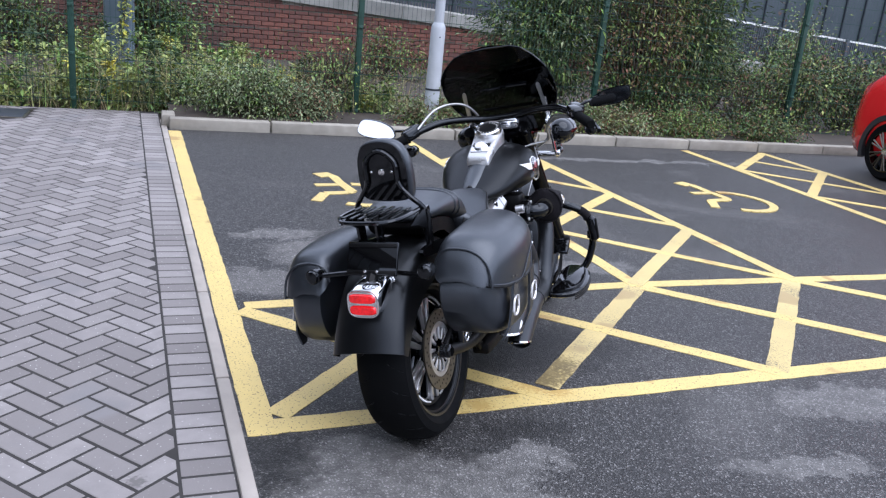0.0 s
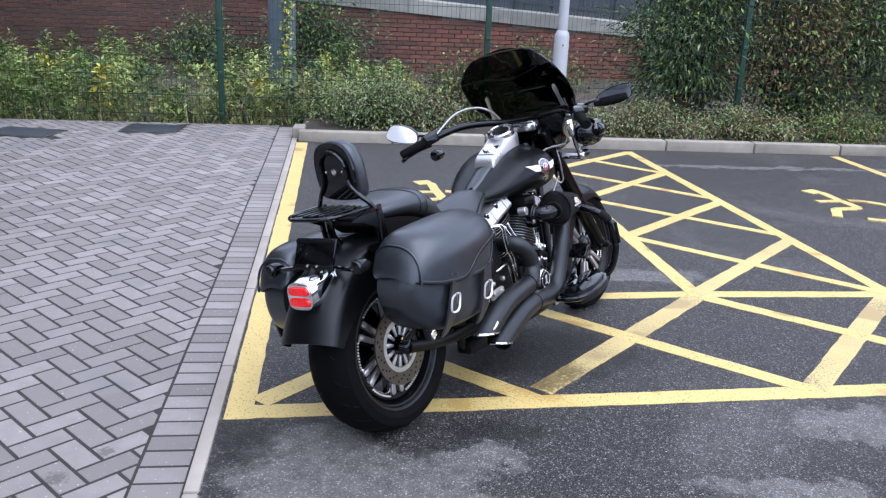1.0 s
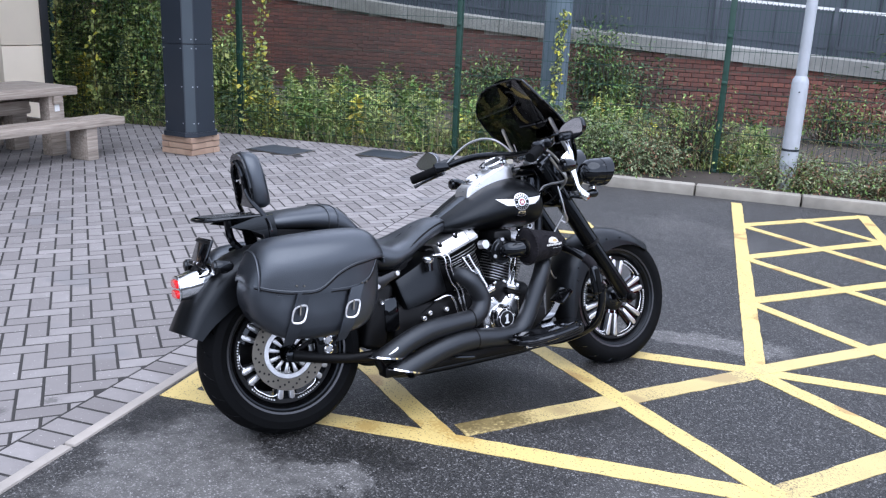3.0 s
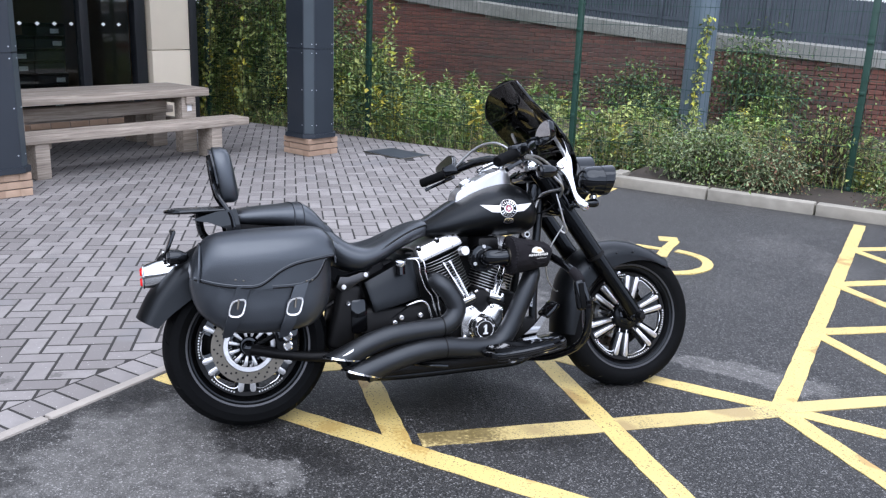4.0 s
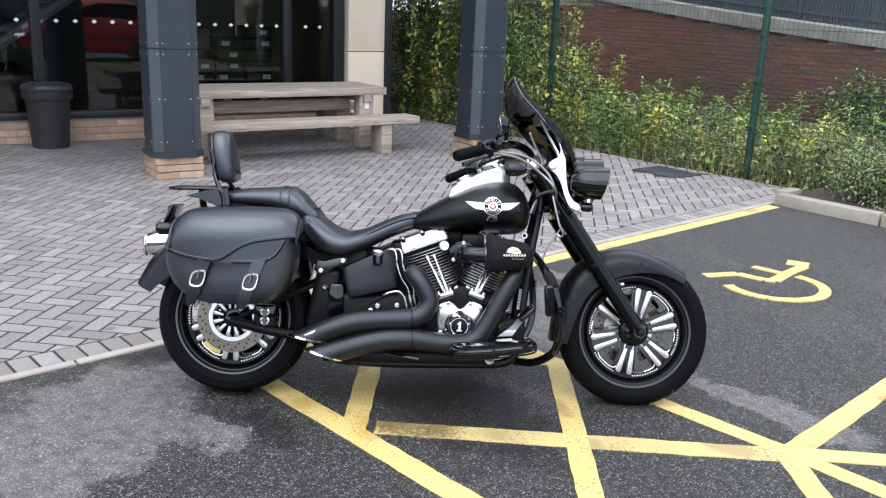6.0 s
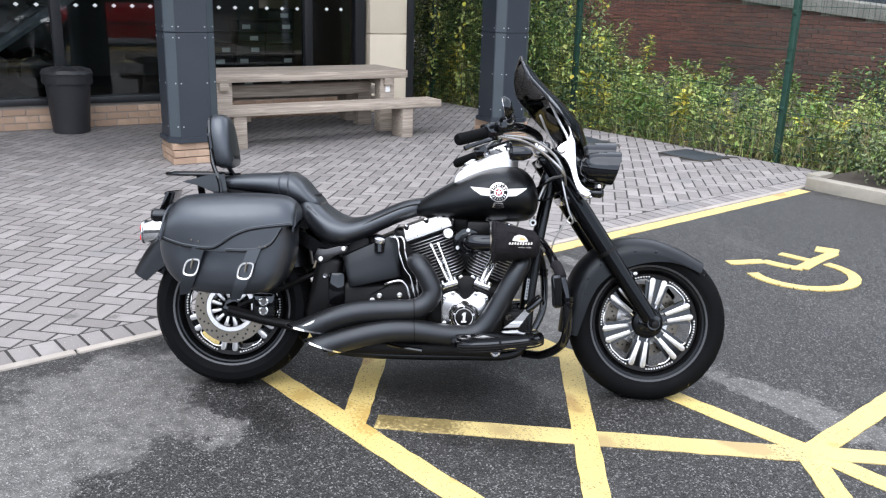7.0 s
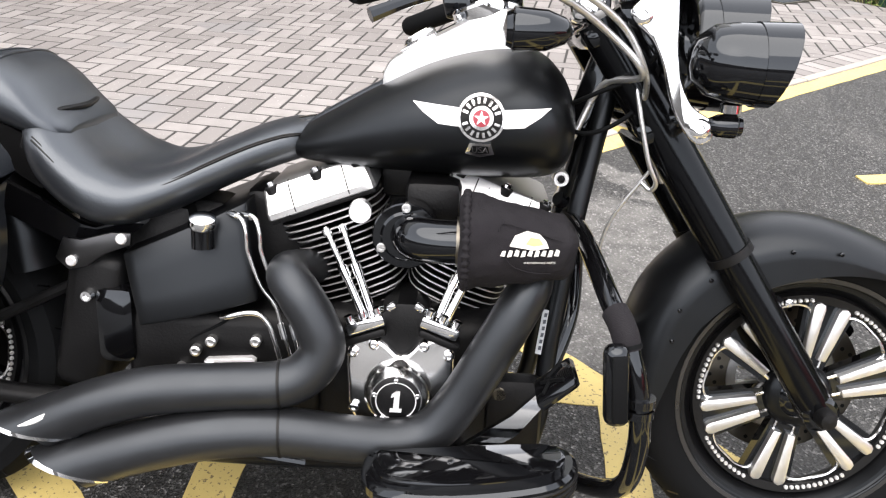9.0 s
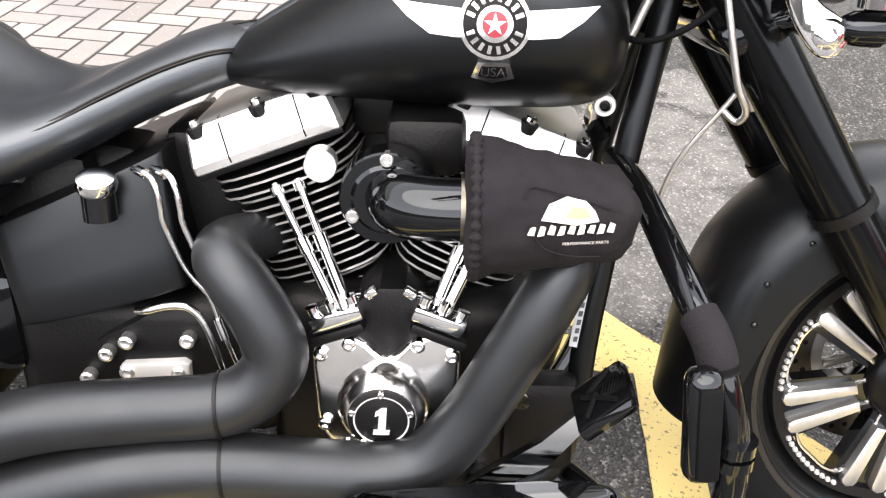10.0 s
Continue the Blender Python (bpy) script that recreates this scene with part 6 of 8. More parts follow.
rings(bm, [[pad(p.x, p.y, w) for p in inset(oo if sum(oo[i].x * oo[(i + 1) % len(oo)].y - oo[(i + 1) % len(oo)].x * oo[i].y for i in range(len(oo))) > 0 else oo[::-1], d)] for w, d in ((-0.028, 0.008), (-0.02, 0.0), (0.012, 0.0), (0.028, 0.008), (0.036, 0.028), (0.038, 0.05))])
part("backrest_pad", bm, LEATHER, br, smooth=60)
bm = B()
slab(bm, inset(oo if oo[1].x > oo[0].x else oo[::-1], 0.0)[:], -0.036, -0.029, to=lambda u, v, w: pad(u * 0.92, 0.006 + v * 0.94, w))
part("backrest_plate", bm, GLOSS, br)
for dy, r in ((0.0, 0.011), (-0.036, 0.005), (0.036, 0.005)):
    bm = B()
    c = pad(dy, 0.098, -0.037)
    lathe(bm, [(r, 0.003), (r, -0.002), (r * 0.5, -0.004)], c, (1, 0, 0.15), 14)
    part("concho", bm, ALLOY, br)
bm = B()
tube(bm, [(-0.04, -0.125, 0.70), (-0.045, -0.125, 0.80), (-0.062, -0.118, 0.845), (-0.085, -0.085, 0.885), (-0.098, -0.055, 0.93), (-0.108, -0.05, 1.0), (-0.112, 0.0, 1.035), (-0.108, 0.05, 1.0), (-0.098, 0.055, 0.93), (-0.085, 0.085, 0.885), (-0.062, 0.118, 0.845), (-0.045, 0.125, 0.80), (-0.04, 0.125, 0.70)], 0.0085, 8, 4)
part("hoop", bm, GLOSS, br)
for s in (-1, 1):
    bm = B()
    slab(bm, [(-0.19, 0.812), (-0.10, 0.838), (-0.03, 0.845), (-0.022, 0.80), (-0.01, 0.70), (-0.055, 0.70), (-0.07, 0.775), (-0.13, 0.80)], s * 0.118, s * 0.127, to=xz())
    part("side_plate", bm, GLOSS, br, smooth=30)
rack = empty("luggage_rack", None)
rack.parent = bike
bm = B()
tube(bm, [(-0.06, -0.11, 0.842), (-0.2, -0.108, 0.84), (-0.262, -0.07, 0.838), (-0.275, 0, 0.838), (-0.262, 0.07, 0.838), (-0.2, 0.108, 0.84), (-0.06, 0.11, 0.842)], 0.007, 8, 5)
part("rack_rim", bm, GLOSS, rack)
for k in range(6):
    bm = B()
    yy = -0.08 + k * 0.032
    box(bm, (-0.16, yy, 0.846), (0.2 - abs(yy) * 0.5, 0.013, 0.006), bevel=0.002)
    part("slat", bm, GLOSS, rack)
bm = B()
tube(bm, [(-0.16, 0, 0.838), (-0.15, 0, 0.76), (-0.12, 0, 0.72)], 0.014, 8, 3)
part("rack_stem", bm, GLOSS, rack)

# tail light, plate holder, turn signals --------------------------------
tail = empty("tail_light", None)
tail.parent = bike
tail.matrix_basis = pose(0.018, -0.025, -0.006)
ax = Vector((-1, 0, -0.16)).normalized()
bm = B()
secs = []
for d, hw, hh in ((-0.1, 0.05, 0.046), (-0.07, 0.054, 0.05), (-0.02, 0.054, 0.049), (0.02, 0.05, 0.042), (0.03, 0.046, 0.038)):
    c = Vector((-0.355, 0, 0.62)) + ax * d
    secs.append([(c.x, hw * math.copysign(abs(math.cos(a)) ** 0.55, math.cos(a)), c.z + hh * math.copysign(abs(math.sin(a)) ** 0.55, math.sin(a))) for a in np.linspace(0, 2 * math.pi, 24, endpoint=False)])
rings(bm, secs)
part("housing", bm, CHROME, tail, smooth=50)
for d, hw, hh, m_ in ((0.026, 0.0495, 0.0415, CHROME), (-0.092, 0.0555, 0.052, CHROME)):
    bm = B()
    c = Vector((-0.355, 0, 0.62)) + ax * d
    tube(bm, [(c.x, hw * math.copysign(abs(math.cos(a)) ** 0.55, math.cos(a)), c.z + hh * math.copysign(abs(math.sin(a)) ** 0.55, math.sin(a))) for a in np.linspace(0.0, 2 * math.pi, 29)], 0.0038, 8, 0)
    part("chrome_bezel", bm, m_, tail, smooth=80)
for s in (-1, 1):
    bm = B()
    c = Vector((-0.355, 0, 0.62 + s * 0.018)) + ax * 0.03
    secs = []
    for d, k in ((0, 1.0), (0.005, 0.96), (0.008, 0.85)):
        secs.append([(c.x + ax.x * d, 0.044 * k * math.copysign(abs(math.cos(a)) ** 0.5, math.cos(a)), c.z + 0.0145 * k * math.copysign(abs(math.sin(a)) ** 0.5, math.sin(a))) for a in np.linspace(0, 2 * math.pi, 20, endpoint=False)])
    rings(bm, secs)
    part("red_lens", bm, RED_LENS, tail)
plate = empty("plate_holder", None)
plate.parent = bike
plate.matrix_basis = pose(0, -0.025, 0)
rotp = Euler((0, radians(22), 0)).to_matrix()
bm = B()
box(bm, (-0.268, 0, 0.725), (0.012, 0.17, 0.105), rotp, bevel=0.004)
part("backing_plate", bm, GLOSS, plate)
for z in (0.685, 0.768):
    bm = B()
    c = Vector((-0.268, 0, 0.725)) + rotp @ Vector((-0.008, 0, z - 0.727))
    box(bm, c, (0.006, 0.165, 0.012), rotp, bevel=0.002)
    part("plate_rail", bm, BLACK_METAL, plate)
for dy in (-0.02, 0.02):
    bm = B()
    c = Vector((-0.268, dy, 0.725)) + rotp @ Vector((-0.008, 0, -0.04))
    lathe(bm, [(0.006, 0.003), (0.006, -0.003), (0.003, -0.005)], c, (1, 0, 0), 10)
    part("bolt", bm, ALLOY, plate)
bm = B()
tube(bm, [(-0.275, 0, 0.68), (-0.30, 0, 0.655), (-0.29, 0, 0.63)], 0.02, 8, 3)
part("bracket", bm, BLACK_METAL, plate)
bm = B()
tube(bm, [(-0.245, -0.19, 0.672), (-0.25, 0, 0.678), (-0.245, 0.2, 0.655)], 0.008, 8, 4)
part("signal_bar", bm, GLOSS, bike)


def turn_signal(c, ax, r=0.025, ln=0.055):
    ts = empty("turn_signal", None)
    ts.parent = bike
    bm = B()
    lathe(bm, [(0.004, ln), (r * 0.6, ln * 0.85), (r * 0.92, ln * 0.5), (r, 0.0), (r, -0.008), (r * 0.9, -0.01)], c, ax, 24)
    part("shell", bm, GLOSS, ts)
    bm = B()
    lathe(bm, [(r * 0.9, -0.009), (r * 0.75, -0.017), (0, -0.021)], c, ax, 24)
    part("lens", bm, GLOSS, ts)


for s, z in ((-1, 0.688), (1, 0.66)):
    turn_signal((-0.262, s * 0.195, z), (1, 0, 0))

# saddlebags -----------------------------------------------------------
def saddlebag(side):
    bag = empty("saddlebag", None, "black leather saddlebag with a waved lid flap and two buckled straps")
    bag.parent = bike
    if side > 0:
        bag.matrix_basis = pose(0, 0, -0.06)

    def face(x, z=0.6):
        """How far out the bag's side stands."""
        return (0.408 if side < 0 else 0.388) - 0.062 * min(1.0, abs((x - 0.045) / 0.265)) ** 2.2 - 0.10 * max(0.0, (0.5 - z)) ** 1.2

    def ccw(o):
        return o if sum(o[i].x * o[(i + 1) % len(o)].y - o[(i + 1) % len(o)].x * o[i].y for i in range(len(o))) > 0 else o[::-1]

    body = ccw(smooth2([(-0.186, 0.66), (-0.211, 0.607), (-0.206, 0.55), (-0.178, 0.495), (-0.122, 0.449), (-0.06, 0.43), (0.03, 0.424), (0.13, 0.427), (0.195, 0.443), (0.24, 0.487), (0.264, 0.56), (0.268, 0.64), (0.255, 0.705), (0.03, 0.73), (-0.1, 0.715)], 4))
    bm = B()
    rings(bm, [[(p.x, side * (0.205 + (face(p.x, p.y) - 0.212) * w), p.y) for p in inset(body, d)] for w, d in ((0.0, 0.02), (0.08, 0.0), (0.7, 0.0), (0.84, 0.005), (0.93, 0.015), (0.98, 0.03), (1.0, 0.05), (1.0, 0.1))])
    part("bag_body", bm, LEATHER, bag, smooth=60)

    def top(x):
        return flow(x, [-0.216, -0.207, -0.195, -0.182, -0.165, -0.145, -0.115, -0.06, 0.0, 0.1, 0.19, 0.235, 0.262, 0.28], [0.634, 0.664, 0.693, 0.716, 0.739, 0.755, 0.766, 0.772, 0.775, 0.778, 0.776, 0.769, 0.753, 0.73])

    def profile(zt, f, mid, deep, grow):
        """A section of the lid, from its inner edge over the crown and down the outer side."""
        out = []
        for k in range(7):
            d = 0.5 * deep * (1 - k / 7) ** 2
            b = (1 - max(0.0, 1 - d / 0.07) ** 2.4) ** (1 / 2.4)
            out.append((mid - (mid - 0.195 + grow) * b, zt - d))
        for k in range(19):
            d = deep * (k / 18) ** 2
            b = (1 - max(0.0, 1 - d / 0.115) ** 2.5) ** (1 / 2.5)
            out.append((mid + (f - mid) * b, zt - d))
        return out

    def arch_lid(flap, x0, x1, grow, name, parent, label=""):
        bm = B()
        secs = []
        for x in np.concatenate([np.linspace(x0, -0.1, 30), np.linspace(-0.09, x1, 44)]):
            x = float(x)
            zt, f = top(x) + grow, face(x) + 0.004 + grow
            mid = 0.262 - 0.15 * (0.408 - face(x))
            deep = max(0.012, zt - flap(x))
            outer = profile(zt, f, mid, deep, grow)
            inner = [(y_ + (0.006 if y_ < mid else -0.006) * min(1.0, abs(y_ - mid) / 0.05), z_ - 0.008 * max(0.0, 1 - abs(y_ - mid) / 0.07)) for y_, z_ in outer]
            secs.append([(x, side * y_, z_) for y_, z_ in outer] + [(x, side * y_, z_) for y_, z_ in inner[::-1]])
        rings(bm, secs)
        return part(name, bm, LEATHER, parent, label, smooth=60)

    def low_flap(x):
        return flow(x, [-0.216, -0.166, -0.128, -0.09, -0.022, 0.046, 0.147, 0.198, 0.22, 0.235, 0.26, 0.285], [0.626, 0.609, 0.599, 0.592, 0.586, 0.585, 0.587, 0.606, 0.632, 0.66, 0.69, 0.71])

    def wave_flap(x):
        return flow(x, [-0.216, -0.166, -0.128, -0.09, -0.022, 0.01, 0.029, 0.055, 0.08, 0.131, 0.215, 0.3], [0.63, 0.613, 0.603, 0.596, 0.59, 0.594, 0.604, 0.622, 0.639, 0.659, 0.672, 0.68])

    under = arch_lid(low_flap, -0.206, 0.266, 0.0, "under_flap", bag)
    lid = arch_lid(wave_flap, -0.213, 0.277, 0.005, "lid_flap", bag)
    for flap, x0, x1, off, holder in ((low_flap, 0.05, 0.24, 0.006, under), (wave_flap, -0.2, 0.27, 0.011, lid)):
        bm = B()
        tube(bm, [(float(x), side * (face(float(x)) + off), flap(float(x)) + 0.010) for x in np.linspace(x0, x1, 26)], 0.0016, 5, 0)
        part("stitching", bm, LEATHER, holder)
        bm = B()
        tube(bm, [(float(x), side * (face(float(x)) + off - 0.002), flap(float(x)) + 0.001) for x in np.linspace(x0, x1, 30)], 0.0028, 6, 0)
        part("hem", bm, BLACK_METAL, holder)
    bm = B()
    seam = []
    for k, (u, v) in enumerate(profile(top(-0.172) + 0.006, face(-0.172) + 0.01, 0.258, top(-0.172) + 0.006 - wave_flap(-0.172), 0.005)):
        seam.append((-0.172 - 0.016 * (k / 25) ** 2, side * u, v))
    tube(bm, seam, 0.0042, 8, 0)
    part("lid_welt", bm, LEATHER, lid)
    for x, z in ((-0.2, 0.645),):
        bm = B()
        lathe(bm, [(0.005, 0.0), (0.004, 0.004), (0, 0.005)], (x - 0.006, side * 0.285, z), (-1, 0, 0.3), 8)
        part("stud", bm, STEEL, lid)
    for x_end, low_z in ((0.276, 0.672),):
        bm = B()
        f = face(x_end) + 0.006
        z_ = top(x_end) + 0.003
        o = [(0.192, low_z + 0.02), (0.194, z_ - 0.05), (0.208, z_ - 0.018), (0.238, z_ - 0.002), (0.272, z_), (0.29, z_ - 0.008), (f - 0.036, z_ - 0.028), (f - 0.018, z_ - 0.06), (f - 0.002, z_ - 0.085), (f, low_z), (f - 0.04, low_z + 0.004), (0.27, low_z + 0.016), (0.23, low_z + 0.014)]
        slab(bm, o, x_end - 0.003, x_end + 0.003, to=lambda u, v, w: (w, side * u, v))
        part("lid_end", bm, LEATHER, lid, smooth=30)
        bm = B()
        tube(bm, [(x_end - math.copysign(0.002, -x_end) * -1, side * u, v) for u, v in o[1:10]], 0.0035, 6, 3)
        part("lid_welt", bm, LEATHER, lid)
    for x0, z0, x1, z1 in ((-0.044, 0.60, -0.104, 0.426), (0.148, 0.595, 0.08, 0.415)):
        bm = B()
        secs = []
        dx = Vector((0.024, 0, 0.004))
        for t in np.linspace(0, 1, 9):
            x, z = x0 + (x1 - x0) * t, z0 + (z1 - z0) * t
            w = face(x, z) + 0.006 - (0.014 * max(0, t - 0.75) / 0.25)
            k = 1 - 0.35 * max(0, t - 0.8) * 5
            c, o = Vector((x, side * w, z)), Vector((0, side * 0.004, 0))
            secs.append([c - dx * k - o, c + dx * k - o, c + dx * k + o, c - dx * k + o])
        rings(bm, secs)
        strap = part("strap", bm, LEATHER, bag, smooth=30)
        cx, cz = x0 + (x1 - x0) * 0.42, z0 + (z1 - z0) * 0.42
        fw = face(cx, cz) + 0.015
        bm = B()
        loop = smooth2([(-0.025, 0.034), (0.025, 0.038), (0.034, 0.0), (0.025, -0.038), (-0.025, -0.034), (-0.035, 0.0)], 4)
        rings(bm, [[(cx + p.x * k + 0.2 * p.y, side * (fw + w), cz + p.y * k) for k, w in ((0.76, 0.0), (0.74, 0.005), (0.63, 0.005), (0.6, 0.0))] for p in loop], closed=True)
        part("buckle", bm, FIN_ALLOY, strap, smooth=80)
        bm = B()
        tube(bm, [(cx + 0.006, side * (fw + 0.003), cz + 0.03), (cx, side * (fw + 0.006), cz - 0.002)], 0.0035, 6, 0)
        part("buckle_prong", bm, STEEL, strap)
    for x, z in ((-0.07, 0.622), (-0.045, 0.618), (0.165, 0.602), (0.185, 0.604)):
        bm = B()
        lathe(bm, [(0.0035, 0.0), (0.003, 0.003), (0, 0.004)], (x, side * (face(x) + 0.0115), z), (0, side, 0), 8)
        part("stud", bm, STEEL, lid)


saddlebag(-1)
saddlebag(1)

# frame ----------------------------------------------------------------
for s in (-1, 1):
    bm = B()
    tube(bm, [(1.225, s * 0.03, 0.90), (1.175, s * 0.07, 0.66), (1.14, s * 0.105, 0.42), (1.125, s * 0.12, 0.26), (1.08, s * 0.125, 0.185), (0.9, s * 0.125, 0.172), (0.5, s * 0.125, 0.172), (0.36, s * 0.125, 0.21), (0.33, s * 0.12, 0.35), (0.36, s * 0.115, 0.5), (0.42, s * 0.1, 0.62)], 0.017, 10, 5)
    part("frame_tube", bm, DENIM, bike)
    bm = B()
    tube(bm, [(0.42, s * 0.13, 0.265), (0.2, s * 0.15, 0.285), (-0.008, s * 0.145, 0.331)], [0.024, 0.019, 0.022], 10, 5)
    part("swingarm", bm, BLACK_METAL, bike)
    bm = B()
    tube(bm, [(0.36, s * 0.11, 0.50), (0.2, s * 0.115, 0.42), (0.02, s * 0.12, 0.34)], 0.01, 8, 4)
    part("swingarm_stay", bm, BLACK_METAL, bike)
bm = B()
tube(bm, [(1.23, 0, 0.93), (1.19, 0, 0.80), (1.18, 0, 0.77)], 0.034, 14, 3)
part("steering_neck", bm, GLOSS, bike)
bm = B()
tube(bm, [(1.19, 0, 0.79), (0.9, 0, 0.77), (0.65, 0, 0.735), (0.45, 0, 0.64)], 0.02, 10, 4)
part("backbone", bm, GLOSS, bike)
bm = B()
lathe(bm, [(0.013, -0.03), (0.014, -0.004), (0.0125, 0.0), (0.0085, 0.0), (0.0075, -0.003), (0.0, -0.003)], (1.142, -0.057, 0.686), (0, -1, 0), 20)
fb_ = part("frame_bolt", bm, FIN_ALLOY, bike, smooth=20)
bm = B()
lathe(bm, [(0.0065, -0.004), (0.0065, 0.001), (0.004, 0.002), (0.0035, -0.001), (0, -0.001)], (1.142, -0.057, 0.686), (0, -1, 0), 12)
part("bolt_head", bm, BLACK_METAL, fb_, smooth=20)
for z in (0.335, 0.37):
    bm = B()
    lathe(bm, [(0.018, -0.02), (0.018, 0.0), (0.014, 0.002), (0.012, 0.0), (0.0, 0.0)], (0.127, -0.165, z), (0, -1, 0), 18)
    part("caliper_piston", bm, CHROME, bike)
bm = B()
box(bm, (0.127, -0.14, 0.353), (0.09, 0.045, 0.1), bevel=0.015, seg=3)
part("rear_caliper", bm, GLOSS, bike)
bm = B()
lathe(bm, [(0.024, -0.03), (0.024, 0.0), (0.016, 0.006), (0.0, 0.006)], (-0.008, -0.15, 0.331), (0, -1, 0), 20)
part("rear_axle_nut", bm, GLOSS, bike)

# engine ---------------------------------------------------------------
eng = empty("v_twin_engine", None, "polished and black finned v-twin engine")
eng.parent = bike
bm = B()
box(bm, (0.9, -0.02, 0.33), (0.34, 0.26, 0.27), bevel=0.04, seg=3)
part("crankcase", bm, BLACK_METAL, eng)
bm = B()
box(bm, (0.58, -0.025, 0.355), (0.34, 0.25, 0.2), bevel=0.03, seg=3)
part("gearbox", bm, BLACK_METAL, eng)
bm = B()
secs = []
for w, k in ((0.1, 1.0), (0.16, 1.0), (0.19, 0.92), (0.2, 0.8)):
    o = smooth2([(0.42, 0.33), (0.47, 0.42), (0.62, 0.42), (0.8, 0.41), (0.98, 0.43), (1.04, 0.33), (0.98, 0.23), (0.8, 0.22), (0.6, 0.22), (0.46, 0.24)], 4)
    secs.append([(0.73 + (p.x - 0.73) * k, w, 0.325 + (p.y - 0.325) * k) for p in o])
rings(bm, secs)
part("primary_cover", bm, GLOSS, eng, smooth=50)
FINMAT = [BLACK_METAL, FIN_EDGE]
for base, tip, nm in ((Vector((0.828, -0.005, 0.424)), Vector((0.748, -0.005, 0.634)), "rear_cylinder"), (Vector((0.945, -0.005, 0.42)), Vector((1.024, -0.005, 0.624)), "front_cylinder")):
    cy = empty(nm, None)
    cy.parent = eng
    axis = (tip - base).normalized()
    rot = Matrix((Vector((axis.z, 0, -axis.x)), Vector((0, 1, 0)), axis)).transposed()
    ln = (tip - base).length
    bm = B()
    tube(bm, [base, tip], 0.062, 24, 0)
    part("barrel", bm, BLACK_METAL, cy)
    nfin = 16
    for k in range(nfin):
        t = 0.14 + 0.80 * k / (nfin - 1)
        g = 1.0 + (0.12 if k > 12 else 0.0)
        bm = B()
        hx, hy = 0.08 * g, 0.1 * g
        if k <= 1:
            hx, hy = 0.066, 0.082
        o = smooth2([(hx, hy * 0.55), (hx * 0.6, hy), (-hx * 0.6, hy), (-hx, hy * 0.55), (-hx, -hy * 0.55), (-hx * 0.6, -hy), (hx * 0.6, -hy), (hx, -hy * 0.55)], 3)
        c = base + axis * ln * t
        mw = [c + rot @ Vector((p.x, p.y, -0.0014)) for p in o]
        mw2 = [c + rot @ Vector((p.x, p.y, 0.0014)) for p in o]
        rings(bm, [mw, mw2])
        for f in bm.faces:
            f.material_index = 1 if len(f.verts) == 4 else 0
        part("fin", bm, FINMAT, cy, smooth=30)
    # rocker boxes
    bm = B()
    box(bm, tip + axis * 0.001 + Vector((0, -0.005, 0)), (0.184, 0.214, 0.008), rot, bevel=0.001)
    part("head_gasket", bm, BLACK_METAL, cy)
    bm = B()
    rings(bm, [[tip + axis * h + rot @ Vector((x_ * a, y_ * b - 0.005, 0)) for x_, y_ in ((-1, -0.94), (-0.95, -1), (0.95, -1), (1, -0.94), (1, 0.94), (0.95, 1), (-0.95, 1), (-1, 0.94))] for h, a, b in ((0.004, 0.0925, 0.109), (0.006, 0.095, 0.1115), (0.016, 0.095, 0.1115), (0.019, 0.0945, 0.1095), (0.053, 0.089, 0.095), (0.057, 0.0865, 0.092), (0.0585, 0.083, 0.088))])
    rk = part("rocker_cover", bm, SILVER, cy, smooth=24)
    for dx in (-0.045, 0.05):
        bm = B()
        slab(bm, [(-0.1117, 0.008), (-0.1117, 0.0165), (-0.0957, 0.0535), (-0.088, 0.059), (-0.08, 0.059), (-0.08, 0.008)], dx - 0.001, dx + 0.001, to=lambda u, v, w: tip + axis * v + rot @ Vector((w, u - 0.005, 0)))
        part("joint_line", bm, BLACK_METAL, rk, smooth=0)
    for dx in (-0.075, 0.005, 0.075):
        bm = B()
        c = tip + axis * 0.0515 + rot @ Vector((dx, -0.094, 0))
        lathe(bm, [(0.0115, -0.006), (0.0115, 0.0055), (0.0105, 0.007), (0.0, 0.007)], c, axis, 16)
        part("bolt_recess", bm, BLACK_METAL, rk, smooth=20)
        bm = B()
        lathe(bm, [(0.007, 0.0), (0.007, 0.012), (0.0055, 0.0135), (0.0035, 0.0135), (0.003, 0.009), (0, 0.009)], c, axis, 12)
        part("bolt", bm, CHROME, rk, smooth=20)
# pushrod tubes
for x0, z0, x1, z1 in ((0.827, 0.454, 0.751, 0.6), (0.841, 0.458, 0.779, 0.607), (0.94, 0.454, 0.995, 0.585), (0.954, 0.452, 1.02, 0.585)):
    pr = empty("pushrod_tube", None)
    pr.parent = eng
    a, b = Vector((x0, -0.165, z0)), Vector((x1, -0.118, z1))
    bm = B()
    tube(bm, [a, b], 0.0052, 12, 0)
    part("tube", bm, CHROME, pr)
    bm = B()
    tube(bm, [a, a.lerp(b, 0.5)], 0.0072, 12, 0)
    part("sleeve", bm, CHROME, pr)
    for t in (0.03, 0.5, 0.56, 0.95):
        bm = B()
        p = a.lerp(b, t)
        d = (b - a).normalized()
        tube(bm, [p - d * 0.005, p + d * 0.005], 0.0092, 12, 0)
        part("collar", bm, CHROME, pr)
